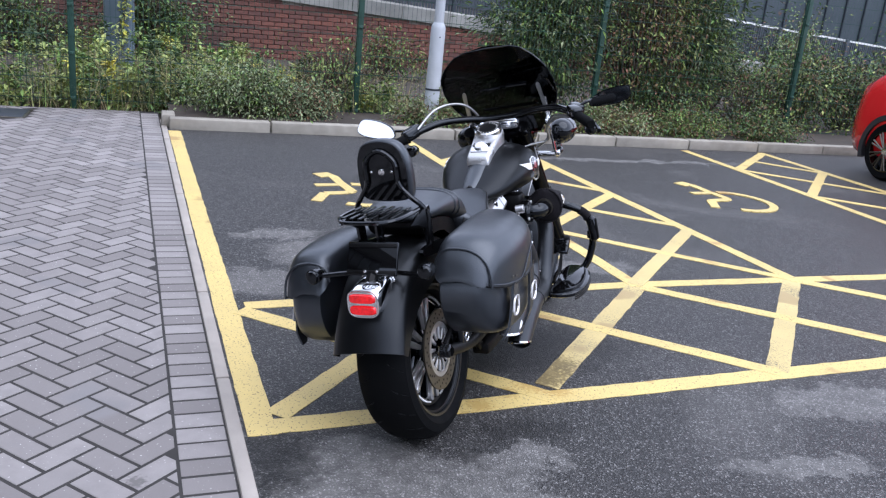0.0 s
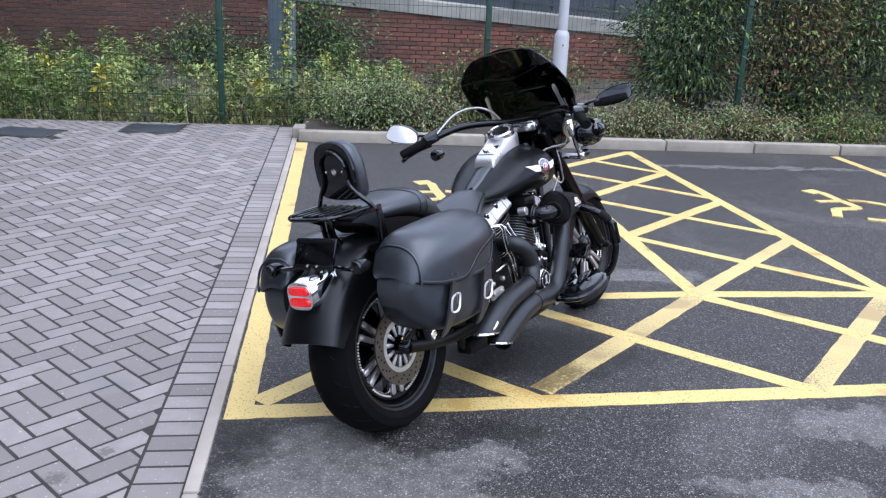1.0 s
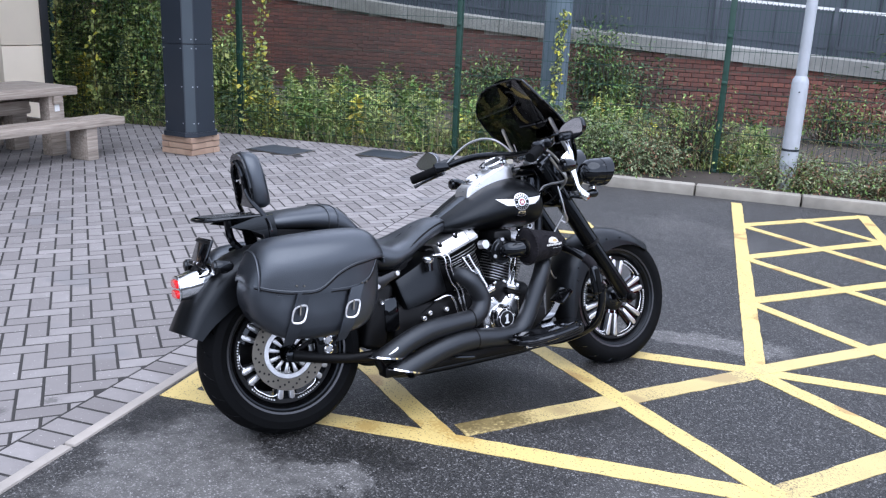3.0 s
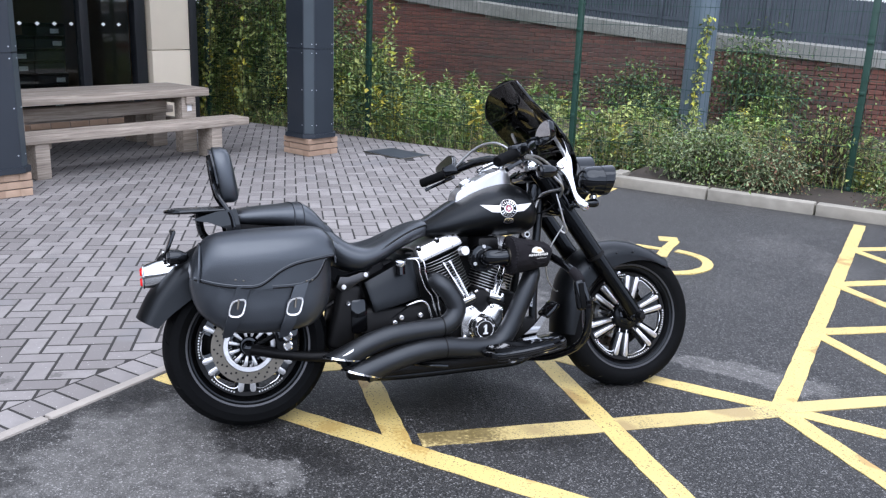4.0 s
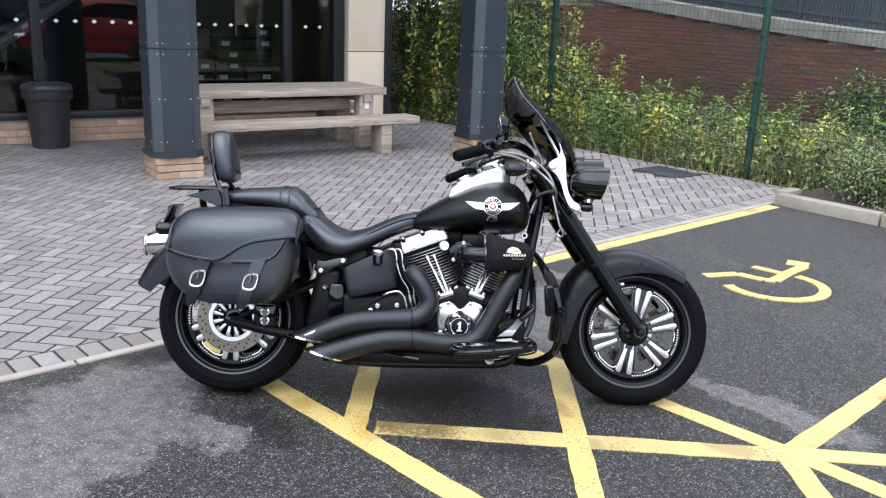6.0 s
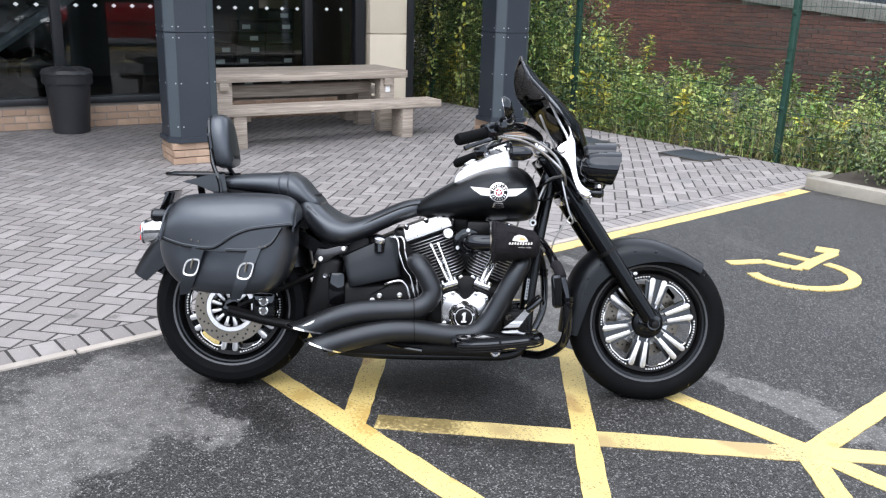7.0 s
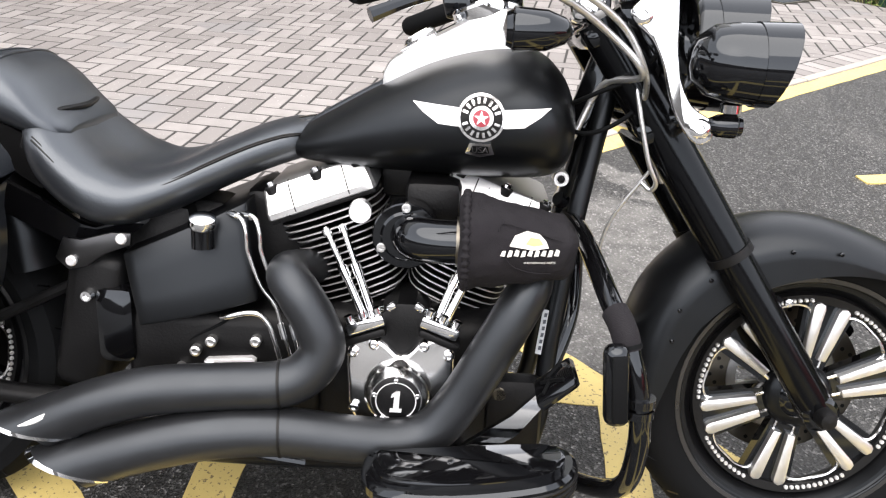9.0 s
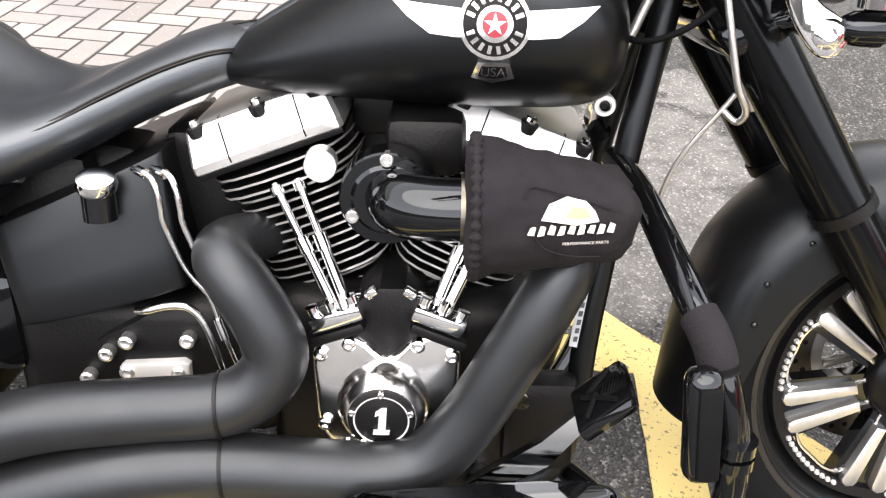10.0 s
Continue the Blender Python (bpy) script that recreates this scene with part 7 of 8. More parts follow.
for x, z in ((0.827, 0.456), (0.949, 0.456)):
    for dx in (-0.024, 0.0, 0.024):
        bm = B()
        tl = Euler((0, radians(-20 if x < 0.9 else 22), 0)).to_matrix()
        cyl(bm, Vector((x, -0.176, z)) + tl @ Vector((dx, 0, 0.004)), Vector((x, -0.176, z)) + tl @ Vector((dx, 0, 0.021)), 0.0075, n=12)
        part("tappet_bolt", bm, CHROME, eng)
    bm = B()
    box(bm, (x, -0.165, z), (0.066, 0.05, 0.02), Euler((0, radians(-20 if x < 0.9 else 22), 0)).to_matrix(), bevel=0.004, seg=2)
    part("tappet_block", bm, CHROME, eng)
    bm = B()
    box(bm, (x, -0.16, z - 0.022), (0.072, 0.056, 0.014), Euler((0, radians(-20 if x < 0.9 else 22), 0)).to_matrix(), bevel=0.004)
    part("tappet_gasket", bm, BLACK_METAL, eng)
# polished cam chest cover
cam_o = smooth2([(0.797, 0.415), (0.822, 0.44), (0.856, 0.43), (0.888, 0.405), (0.918, 0.43), (0.952, 0.44), (0.975, 0.42), (0.975, 0.35), (0.968, 0.30), (0.94, 0.262), (0.885, 0.248), (0.83, 0.262), (0.802, 0.30), (0.797, 0.35)], 4)
bm = B()
cam_o2 = cam_o if sum(cam_o[i].x * cam_o[(i + 1) % len(cam_o)].y - cam_o[(i + 1) % len(cam_o)].x * cam_o[i].y for i in range(len(cam_o))) > 0 else cam_o[::-1]
rings(bm, [[(p.x, -w, p.y) for p in inset(cam_o2, d)] for w, d in ((0.12, 0.0), (0.185, 0.0), (0.1905, 0.0015), (0.194, 0.005), (0.195, 0.009))])
cover = part("cam_cover", bm, ALLOY, eng, "polished cam cover", smooth=35, m=pose(0.0, 0.012, -0.002))
bm = B()
slab(bm, [(0.848, 0.40), (0.93, 0.40), (0.93, 0.47), (0.908, 0.49), (0.878, 0.49), (0.85, 0.47)], -0.06, -0.168, to=xz(), bevel=0.006)
part("crankcase_web", bm, BLACK_METAL, eng, smooth=30)
bm = B()
lathe(bm, [(0.058, -0.02), (0.056, 0.008), (0.05, 0.02), (0.042, 0.029), (0.0, 0.03)], (0.883, -0.2, 0.342), (0, -1, 0), 40)
part("dome", bm, ALLOY, cover)
bm = B()
lathe(bm, [(0.041, 0.0), (0.041, 0.031), (0.0385, 0.033), (0.0, 0.034)], (0.883, -0.2, 0.342), (0, -1, 0), 40)
tm = part("timer_cover", bm, BLACK_METAL, cover, "black timer cover with a silver figure one")
bm = B()
lathe(bm, [(0.0335, 0.0335), (0.0338, 0.0345), (0.0322, 0.0345), (0.0318, 0.0335)], (0.883, -0.2, 0.342), (0, -1, 0), 40, closed=True)
part("timer_ring", bm, FIN_ALLOY, tm)
bm = B()
slab(bm, [(0.883 + (x_ - 0.883) * 0.85, 0.342 + (z_ - 0.343) * 0.85) for x_, z_ in ((0.871, 0.321), (0.872, 0.328), (0.878, 0.328), (0.880, 0.354), (0.874, 0.351), (0.875, 0.358), (0.884, 0.365), (0.891, 0.365), (0.889, 0.328), (0.895, 0.328), (0.894, 0.321))], -0.234, -0.2365, to=xz())
part("figure", bm, FIN_ALLOY, tm, smooth=0)
for k in range(5):
    a = radians(90 + 72 * k)
    bm = B()
    lathe(bm, [(0.0042, 0.03), (0.0042, 0.037), (0.003, 0.038), (0.0, 0.037)], (0.883 + 0.037 * math.cos(a), -0.2, 0.342 + 0.037 * math.sin(a)), (0, -1, 0), 10)
    part("screw", bm, CHROME, tm)
for x, z in ((0.808, 0.41), (0.842, 0.425), (0.925, 0.425), (0.966, 0.41), (0.962, 0.31), (0.81, 0.31), (0.935, 0.272), (0.835, 0.272)):
    bm = B()
    lathe(bm, [(0.0085, -0.01), (0.0085, 0.006), (0.006, 0.008), (0.004, 0.008), (0.0035, 0.004), (0, 0.004)], (x, -0.195, z), (0, -1, 0), 12)
    part("bolt", bm, CHROME, cover)
for x, z in ((0.868, 0.484), (0.914, 0.485)):
    bm = B()
    box(bm, (x, -0.168, z), (0.016, 0.012, 0.011), Euler((0, radians(-35 if x < 0.9 else 35), 0)).to_matrix(), bevel=0.003)
    part("case_bolt", bm, CHROME, eng)
for x, z in ((0.564, 0.403), (0.64, 0.407), (0.537, 0.385), (0.509, 0.35), (0.56, 0.36), (0.625, 0.36)):
    bm = B()
    lathe(bm, [(0.0095, -0.04), (0.0095, 0.004), (0.006, 0.006), (0.005, 0.002), (0, 0.002)], (x, -0.16, z), (0, -1, 0), 12)
    part("bolt", bm, WHEEL_ALLOY, eng, smooth=15)
bm = B()
slab(bm, [(0.551, 0.336), (0.55, 0.365), (0.556, 0.371), (0.632, 0.377), (0.639, 0.372), (0.638, 0.336)], -0.12, -0.162, to=xz(), bevel=0.004)
part("gearbox_cover", bm, FIN_ALLOY, eng)

# oil tank, filler and oil lines ----------------------------------------
oil = empty("oil_tank", None)
oil.parent = bike
bm = B()
TL, BL, BR, TR = Vector((0.421, 0.549)), Vector((0.453, 0.434)), Vector((0.646, 0.478)), Vector((0.622, 0.64))
secs = []
for u in (0.0, 0.008, 0.025, 0.1, 0.2, 0.3, 0.4, 0.5, 0.6, 0.7, 0.8, 0.9, 0.975, 0.992, 1.0):
    ease = 0.006 if u in (0.0, 1.0) else 0.002 if u in (0.008, 0.992) else 0.0
    out = 0.196 - 0.022 * u - 0.012 * (2 * u - 0.9) ** 2 - ease
    low, high = BL.lerp(BR, u), TL.lerp(TR, u)
    front = [(low.lerp(high, v), -(out - e - 0.03 * v)) for v, e in ((0.0, 0.007), (0.012, 0.002), (0.04, 0.0), (0.35, -0.001), (0.65, -0.001), (0.96, 0.0), (0.988, 0.002), (1.0, 0.007))]
    secs.append([(q.x, w, q.y) for q, w in front] + [(q.x, -w, q.y) for q, w in front[::-1]])
rings(bm, secs)
part("tank_body", bm, DENIM, oil, smooth=32)
bm = B()
cyl(bm, (0.562, -0.172, 0.572), (0.562, -0.17, 0.61), 0.019, n=20)
part("filler_neck", bm, GLOSS, oil)
bm = B()
lathe(bm, [(0.022, 0.0), (0.0235, 0.006), (0.021, 0.014), (0.012, 0.018), (0, 0.0185)], (0.562, -0.17, 0.609), (0.1, -0.3, 1), 24)
part("filler_cap", bm, CHROME, oil)
for k, (dx, dz) in enumerate(((0.0, 0.0), (0.022, 0.002))):
    bm = B()
    tube(bm, [(0.598 + dx, -0.152, 0.626 + dz), (0.622 + dx, -0.172, 0.626 + dz), (0.632 + dx, -0.18, 0.612), (0.635 + dx, -0.182, 0.59), (0.637 + dx, -0.182, 0.57), (0.656 + dx, -0.182, 0.516), (0.680 + dx, -0.182, 0.481), (0.691 + dx * 0.8, -0.182, 0.437), (0.707 + dx * 0.5, -0.178, 0.379), (0.713 + dx * 0.4, -0.165, 0.35)], 0.0034, 10, 4)
    ol = part("oil_line", bm, ALLOY, oil, smooth=80)
    for a_, b_ in (((0.606 + dx, -0.158, 0.6265), (0.618 + dx, -0.169, 0.6265)), ((0.687 + dx * 0.85, -0.182, 0.452), (0.694 + dx * 0.8, -0.182, 0.425))):
        bm = B()
        cyl(bm, a_, b_, 0.006, n=10)
        part("fitting", bm, CHROME, ol)
bm = B()
tube(bm, [(0.585, -0.165, 0.45), (0.6, -0.173, 0.455), (0.628, -0.175, 0.463), (0.652, -0.175, 0.461), (0.668, -0.175, 0.441), (0.677, -0.175, 0.412), (0.689, -0.175, 0.364), (0.694, -0.165, 0.345)], 0.0048, 10, 5)
part("oil_line", bm, ALLOY, oil, smooth=80)

# exhaust --------------------------------------------------------------
ex = empty("exhaust", None, "matt black swept twin exhaust with bright slash-cut tips")
ex.parent = bike
for pts, rr, nm in (([(0.735, -0.08, 0.52), (0.702, -0.14, 0.532), (0.702, -0.19, 0.536), (0.724, -0.213, 0.516), (0.75, -0.222, 0.475), (0.764, -0.226, 0.43), (0.742, -0.232, 0.391), (0.698, -0.24, 0.37), (0.61, -0.248, 0.365), (0.50, -0.258, 0.357), (0.41, -0.265, 0.334), (0.32, -0.27, 0.297)], [0.03, 0.034, 0.036, 0.037, 0.038, 0.038, 0.04, 0.041], "rear_pipe"),
                    ([(1.06, -0.10, 0.60), (1.085, -0.155, 0.585), (1.092, -0.20, 0.55), (1.070, -0.218, 0.505), (1.032, -0.224, 0.432), (0.988, -0.226, 0.35), (0.942, -0.23, 0.293), (0.885, -0.235, 0.275), (0.80, -0.244, 0.28), (0.70, -0.255, 0.293), (0.60, -0.265, 0.29), (0.50, -0.272, 0.27), (0.385, -0.28, 0.236)], [0.03, 0.034, 0.036, 0.037, 0.038, 0.04, 0.042, 0.043], "front_pipe")):
    bm = B()
    tube(bm, pts, rr, 20, 6, caps=False)
    pipe = part(nm, bm, PIPE_BLACK, ex, smooth=60)
    a, b = Vector(pts[-2]), Vector(pts[-1])
    d = (b - a).normalized()
    up = Vector((0, 0, 1))
    r = rr[-1]
    side_ = d.cross(up).normalized()
    vert = side_.cross(d)

    def slash(k, off, rad):
        return [b + d * off + (side_ * math.cos(t) + vert * math.sin(t)) * rad + d * (1.5 * r * math.sin(t) * k - 0.5 * r * k) for t in np.linspace(0, 2 * math.pi, 20, endpoint=False)]

    bm = B()
    rings(bm, [slash(0, -0.05, r * 1.0), slash(0.5, -0.012, r * 1.0), slash(1, 0.036, r * 1.01), slash(1, 0.036, r * 0.9), slash(0.8, -0.01, r * 0.88), slash(0, -0.045, r * 0.86)], caps=False)
    part("slash_cut_tip", bm, PIPE_BLACK, pipe)
    # black disc across the pipe, in place of the darkness inside it
    bm = B()
    rings(bm, [slash(0, -0.052, r * 0.95), slash(0, -0.048, r * 0.95)])
    part("bore", bm, RUBBER, pipe)
    bm = B()
    rings(bm, [slash(1, 0.027, r * 1.02), slash(1, 0.038, r * 1.02), slash(1, 0.039, r * 0.93), slash(1, 0.03, r * 0.93)], closed=True)
    part("bright_tip", bm, CHROME, pipe)
    k = 7 if nm == "rear_pipe" else 9
    c, n_ = Vector(pts[k]), Vector(pts[k + 1])
    bm = B()
    dd = (n_ - c).normalized()
    tube(bm, [c - dd * 0.002, c + dd * 0.002], rr[5] + 0.0022, 20, 0)
    part("heat_shield_joint", bm, BLACK_METAL, pipe)
bm = B()
slab(bm, smooth2([(-0.021, -0.011), (0.021, -0.011), (0.021, 0.011), (-0.021, 0.011)], 3), -0.0015, 0.0015, to=lambda u, v, w: tuple(Vector((0.317, -0.2985, 0.322)) + Euler((0, radians(-22), 0)).to_matrix() @ (Euler((radians(40), 0, 0)).to_matrix() @ Vector((u, v, w)))))
part("maker_plate", bm, WHITE, ex, smooth=0)

# air cleaner ----------------------------------------------------------
ac = empty("air_cleaner", pose(0, 0, 0.004), "black elbow air intake with a cloth-covered cone filter")
ac.parent = bike
bm = B()
lathe(bm, [(0.053, -0.02), (0.053, 0.012), (0.051, 0.015), (0.04, 0.0155), (0.036, 0.019)], (0.891, -0.19, 0.612), (0, -1, 0), 40)
part("backing_plate", bm, GLOSS, ac, smooth=25)
bm = B()
tube(bm, [(0.899, -0.16, 0.612), (0.9, -0.2, 0.614), (0.912, -0.228, 0.616), (0.945, -0.241, 0.617), (1.0, -0.243, 0.618)], [0.034, 0.034, 0.035, 0.034, 0.034], 20, 6)
part("elbow", bm, GLOSS, ac, smooth=60)
for x, z in ((0.891, 0.658), (0.853, 0.593), (0.932, 0.589)):
    bm = B()
    lathe(bm, [(0.0075, -0.012), (0.0075, 0.003), (0.0065, 0.004), (0.0035, 0.004), (0.003, 0.001), (0, 0.001)], (x, -0.2065, z), (0, -1, 0), 12)
    part("bolt", bm, WHEEL_ALLOY, ac, smooth=15)
bm = B()
lathe(bm, [(0.038, 0), (0.038, 0.006)], (0.97, -0.243, 0.619), (1, 0, 0), 28)
part("clamp", bm, STEEL, ac)
bm = B()
secs = []
rc = random.Random(9)
for t in np.linspace(0, 1, 34):
    x = 0.978 + 0.168 * t
    r = 0.074 - 0.028 * t
    if t < 0.05:
        r -= 0.014 * (1 - t / 0.05) ** 2
    if t > 0.93:
        r *= 1 - 0.3 * (t - 0.93) / 0.07
    ring = []
    for k in range(72):
        a = 2 * math.pi * k / 72
        wob = 1 + 0.02 * math.sin(5 * a + 9 * t) * (1 - 0.5 * t) + 0.05 * (noise.noise(Vector((9 * t, 2.2 * math.cos(a), 2.2 * math.sin(a))))) + 0.03 * noise.noise(Vector((5 * t + 8 * a, 6 * t, 3.0))) + (0.03 * math.sin(18 * a) * (1 - t / 0.1) if t < 0.1 else 0) + 0.05 * max(0.0, 1 - abs(t - 0.045) / 0.022)
        ring.append((x + 0.005 * math.sin(3 * a), -0.243 + r * wob * math.cos(a), 0.622 - 0.004 * t + r * wob * math.sin(a)))
    secs.append(ring)
rings(bm, secs)
sock = part("filter_sock", bm, FABRIC, ac, smooth=70)


def on_sock(u, v, w):
    t = (u - 0.978) / 0.168
    r = 0.074 - 0.028 * t + 0.0035 + w
    dz = v - 0.621
    return (u, -0.243 - math.sqrt(max(1e-6, r * r - dz * dz)), v)


def sock_mark(outline, material, off, name):
    o = [Vector(p) for p in outline]
    c = sum(o, Vector((0, 0))) / len(o)
    bm = B()
    rings(bm, [[on_sock(p.x, p.y, -0.001) for p in o]] + [[on_sock((c + (p - c) * k).x, (c + (p - c) * k).y, off) for p in o] for k in (1.0, 0.5)])
    return part(name, bm, material, sock, smooth=0)


bm = B()
fold = []
for k in range(144):
    a = 2 * math.pi * k / 144
    rr_ = 0.0035 + 0.0016 * math.sin(k * 2 * math.pi / 3.6)
    cr_ = 0.0735
    fold.append([(0.984 + rr_ * 1.4 * math.cos(q_), -0.243 + (cr_ + rr_ * math.sin(q_)) * math.cos(a), 0.622 + (cr_ + rr_ * math.sin(q_)) * math.sin(a)) for q_ in (0, 1.05, 2.09, 3.14, 4.19, 5.24)])
rings(bm, fold, closed=True)
part("gathered_edge", bm, FABRIC, sock, smooth=60)
bm = B()
tube(bm, [on_sock(u, v, 0.0) for u, v in ((1.03, 0.655), (1.036, 0.664), (1.05, 0.662), (1.08, 0.654), (1.125, 0.64))], 0.0011, 5, 4)
tube(bm, [on_sock(u, v, 0.0) for u, v in ((1.035, 0.632), (1.05, 0.606), (1.08, 0.593), (1.11, 0.59))], 0.0009, 5, 4)
part("seam", bm, FABRIC, sock)
DULL_WHITE = mat("printed_white", (0.6, 0.58, 0.54), rough=0.8, var=0.1)
GOLD = mat("printed_gold", (0.5, 0.36, 0.16), rough=0.8, var=0.1)
def mark(pts):
    return [(x - 0.008, z - 0.013) for x, z in pts]


sock_mark(mark([(1.055, 0.648), (1.062, 0.662), (1.08, 0.668), (1.098, 0.664), (1.108, 0.654), (1.112, 0.645), (1.09, 0.642)]), DULL_WHITE, 0.0012, "printed_emblem")
sock_mark(mark([(1.078, 0.651), (1.085, 0.66), (1.098, 0.658), (1.104, 0.650), (1.09, 0.648)]), GOLD, 0.002, "printed_emblem_field")
for k in range(9):
    x = 1.042 + k * 0.0098
    sock_mark(mark([(x, 0.634 - 0.002 * (k % 2)), (x + 0.003, 0.641 + 0.001 * (k % 3)), (x + 0.008, 0.641), (x + 0.0065, 0.633)]), DULL_WHITE, 0.0012, "printed_bar")
me = letters("PERFORMANCE PARTS", 0.0046)
for v in me.vertices:
    v.co = on_sock(1.092 + v.co.x, 0.61 + v.co.y, 0.002)
me.materials.append(DULL_WHITE)
part("printed_words", me, DULL_WHITE, sock)
bm = B()
lathe(bm, [(0.018, -0.03), (0.018, 0.002), (0.0168, 0.0035), (0.0, 0.0035)], (0.818, -0.193, 0.645), (0.1, -1, 0.12), 28)
part("breather_bolt", bm, WHEEL_ALLOY, ac, smooth=15)
# black block added to keep the gap below the tank dark
bm = B()
box(bm, (0.9, 0.02, 0.672), (0.13, 0.13, 0.075), bevel=0.01)
part("coil_box", bm, BLACK_METAL, ac)
bm = B()
box(bm, (0.93, -0.07, 0.655), (0.09, 0.18, 0.07), bevel=0.015)
part("throttle_body", bm, BLACK_METAL, ac)

# front end ------------------------------------------------------------
fork = empty("front_fork", None)
fork.parent = bike
fork.matrix_basis = M_LOW
top, low = Vector((1.175, 0, 0.945)), Vector((1.598, 0, 0.316))
fd = (low - top).normalized()
for s in (-1, 1):
    o = Vector((0, s * 0.118, 0))
    bm = B()
    tube(bm, [top + o, top + o + fd * 0.43], 0.0365, 20, 0)
    part("fork_cover", bm, FORK_BLACK, fork)
    bm = B()
    tube(bm, [top + o + fd * 0.43, top + o + fd * 0.445], 0.039, 20, 0)
    part("dust_seal", bm, BLACK_METAL, fork)
    bm = B()
    tube(bm, [top + o + fd * 0.44, top + o + fd * 0.72, low + o * 1.02 + fd * 0.01], [0.032, 0.032, 0.027], 20, 0)
    part("slider", bm, FORK_BLACK, fork)
    bm = B()
    lathe(bm, [(0.030, -0.035), (0.031, 0.02), (0.024, 0.028)], low + o, (0, s, 0), 20)
    part("axle_clamp", bm, GLOSS, fork)
    bm = B()
    lathe(bm, [(0.017, 0.0), (0.0175, 0.03), (0.013, 0.04), (0, 0.042)], low + o + Vector((0, s * 0.014, 0)), (0, s, 0), 16)
    part("axle_cap", bm, BLACK_METAL, fork)
    bm = B()
    slab(bm, [(1.47, 0.492), (1.50, 0.475), (1.522, 0.505), (1.49, 0.522)], s * 0.098, s * 0.108, to=xz())
    part("fender_bracket", bm, GLOSS, fork)
    for x, z in ((1.487, 0.512), (1.53, 0.50)):
        bm = B()
        lathe(bm, [(0.007, -0.004), (0.007, 0.005), (0, 0.006)], (x, s * 0.107, z), (0, s, 0), 10)
        part("bolt", bm, CHROME, fork)
for t, sz in ((0.02, (0.07, 0.3, 0.035)), (0.19, (0.08, 0.3, 0.04))):
    bm = B()
    box(bm, top + fd * t, sz, Euler((0, radians(-34) + math.pi / 2 - math.pi / 2, 0)).to_matrix(), bevel=0.012)
    part("triple_clamp", bm, GLOSS, fork)
bm = B()
box(bm, (1.66, 0.085, 0.40), (0.12, 0.05, 0.1), Euler((0, radians(-40), 0)).to_matrix(), bevel=0.015)
part("front_caliper", bm, GLOSS, fork)


def lamp_pod(name, c, r, ln, visor, label=""):
    l = empty(name, None, label)
    l.parent = bike
    c = Vector(c)
    bm = B()
    lathe(bm, [(0.012, -ln), (r * 0.5, -ln * 0.95), (r * 0.85, -ln * 0.7), (r * 0.97, -ln * 0.35), (r, 0.0), (r * 1.02, 0.004), (r * 1.02, 0.02), (r * 0.95, 0.022), (r * 0.93, 0.01)], c, (1, 0, -0.06), 36)
    part("bucket", bm, GLOSS, l, smooth=50)
    bm = B()
    lathe(bm, [(r * 0.93, 0.012), (r * 0.6, 0.024), (0, 0.03)], c, (1, 0, -0.06), 36, caps=False)
    part("lens", bm, CHROME, l)
    bm = B()
    n = 36
    outer = []
    for k in range(n):
        a = 2 * math.pi * k / n
        e = visor * (0.35 + 0.65 * (0.5 + 0.5 * math.sin(a)))
        y_, z_ = math.cos(a), math.sin(a)
        outer.append([(c.x - 0.004, c.y + r * 1.03 * y_, c.z + r * 1.03 * z_), (c.x + e, c.y + r * 1.045 * y_, c.z + r * 1.045 * z_), (c.x + e, c.y + r * 0.99 * y_, c.z + r * 0.99 * z_), (c.x - 0.004, c.y + r * 0.96 * y_, c.z + r * 0.96 * z_)])
    rings(bm, outer, closed=True)
    part("visor", bm, GLOSS, l, smooth=50)
    return l


lamp_pod("headlight", (1.375, -0.01, 0.903), 0.094, 0.13, 0.078)
for s in (-1, 1):
    lamp_pod("spot_lamp", (1.383, s * 0.225 - 0.012, 0.89 - 0.012 * s), 0.058, 0.095, 0.05)
    turn_signal((1.36, s * 0.212 - 0.012, 0.80 - 0.012 * s), (-1, 0, 0), 0.018, 0.036)
bm = B()
tube(bm, [(1.33, -0.21, 0.80), (1.32, -0.12, 0.805), (1.31, 0, 0.81), (1.32, 0.12, 0.805), (1.33, 0.21, 0.80)], 0.013, 10, 4)
part("lamp_bar", bm, CHROME, bike)
for s in (-1, 1):
    bm = B()
    lathe(bm, [(0.009, 0.0), (0.009, 0.02), (0.016, 0.022), (0.016, 0.034), (0.01, 0.038), (0.01, 0.045)], (1.36, s * 0.208 - 0.012, 0.797 - 0.012 * s), (0, 0, 1), 14)
    part("lamp_stem", bm, CHROME, bike)
bm = B()
secs = []
for x, zt, zb, hw in ((1.22, 0.975, 0.80, 0.05), (1.26, 0.99, 0.79, 0.08), (1.31, 0.99, 0.80, 0.085)):
    secs.append(ellipse_ring(x, zt, zb, hw, 20, 3))
rings(bm, secs)
part("nacelle", bm, GLOSS, bike, smooth=50)

# windscreen -----------------------------------------------------------
ws = empty("windscreen", M_TOP, "dark smoked windscreen on bright side brackets")
ws.parent = bike


def ws_center(z):
    return float(np.interp(z, [0.90, 0.97, 1.05, 1.125, 1.21, 1.315], [1.345, 1.345, 1.318, 1.255, 1.165, 1.078]))


def ws_half(z):
    return float(np.interp(z, [0.90, 0.95, 1.02, 1.08, 1.14, 1.20, 1.25, 1.285, 1.305, 1.315], [0.12, 0.165, 0.225, 0.252, 0.255, 0.238, 0.20, 0.15, 0.09, 0.02]))


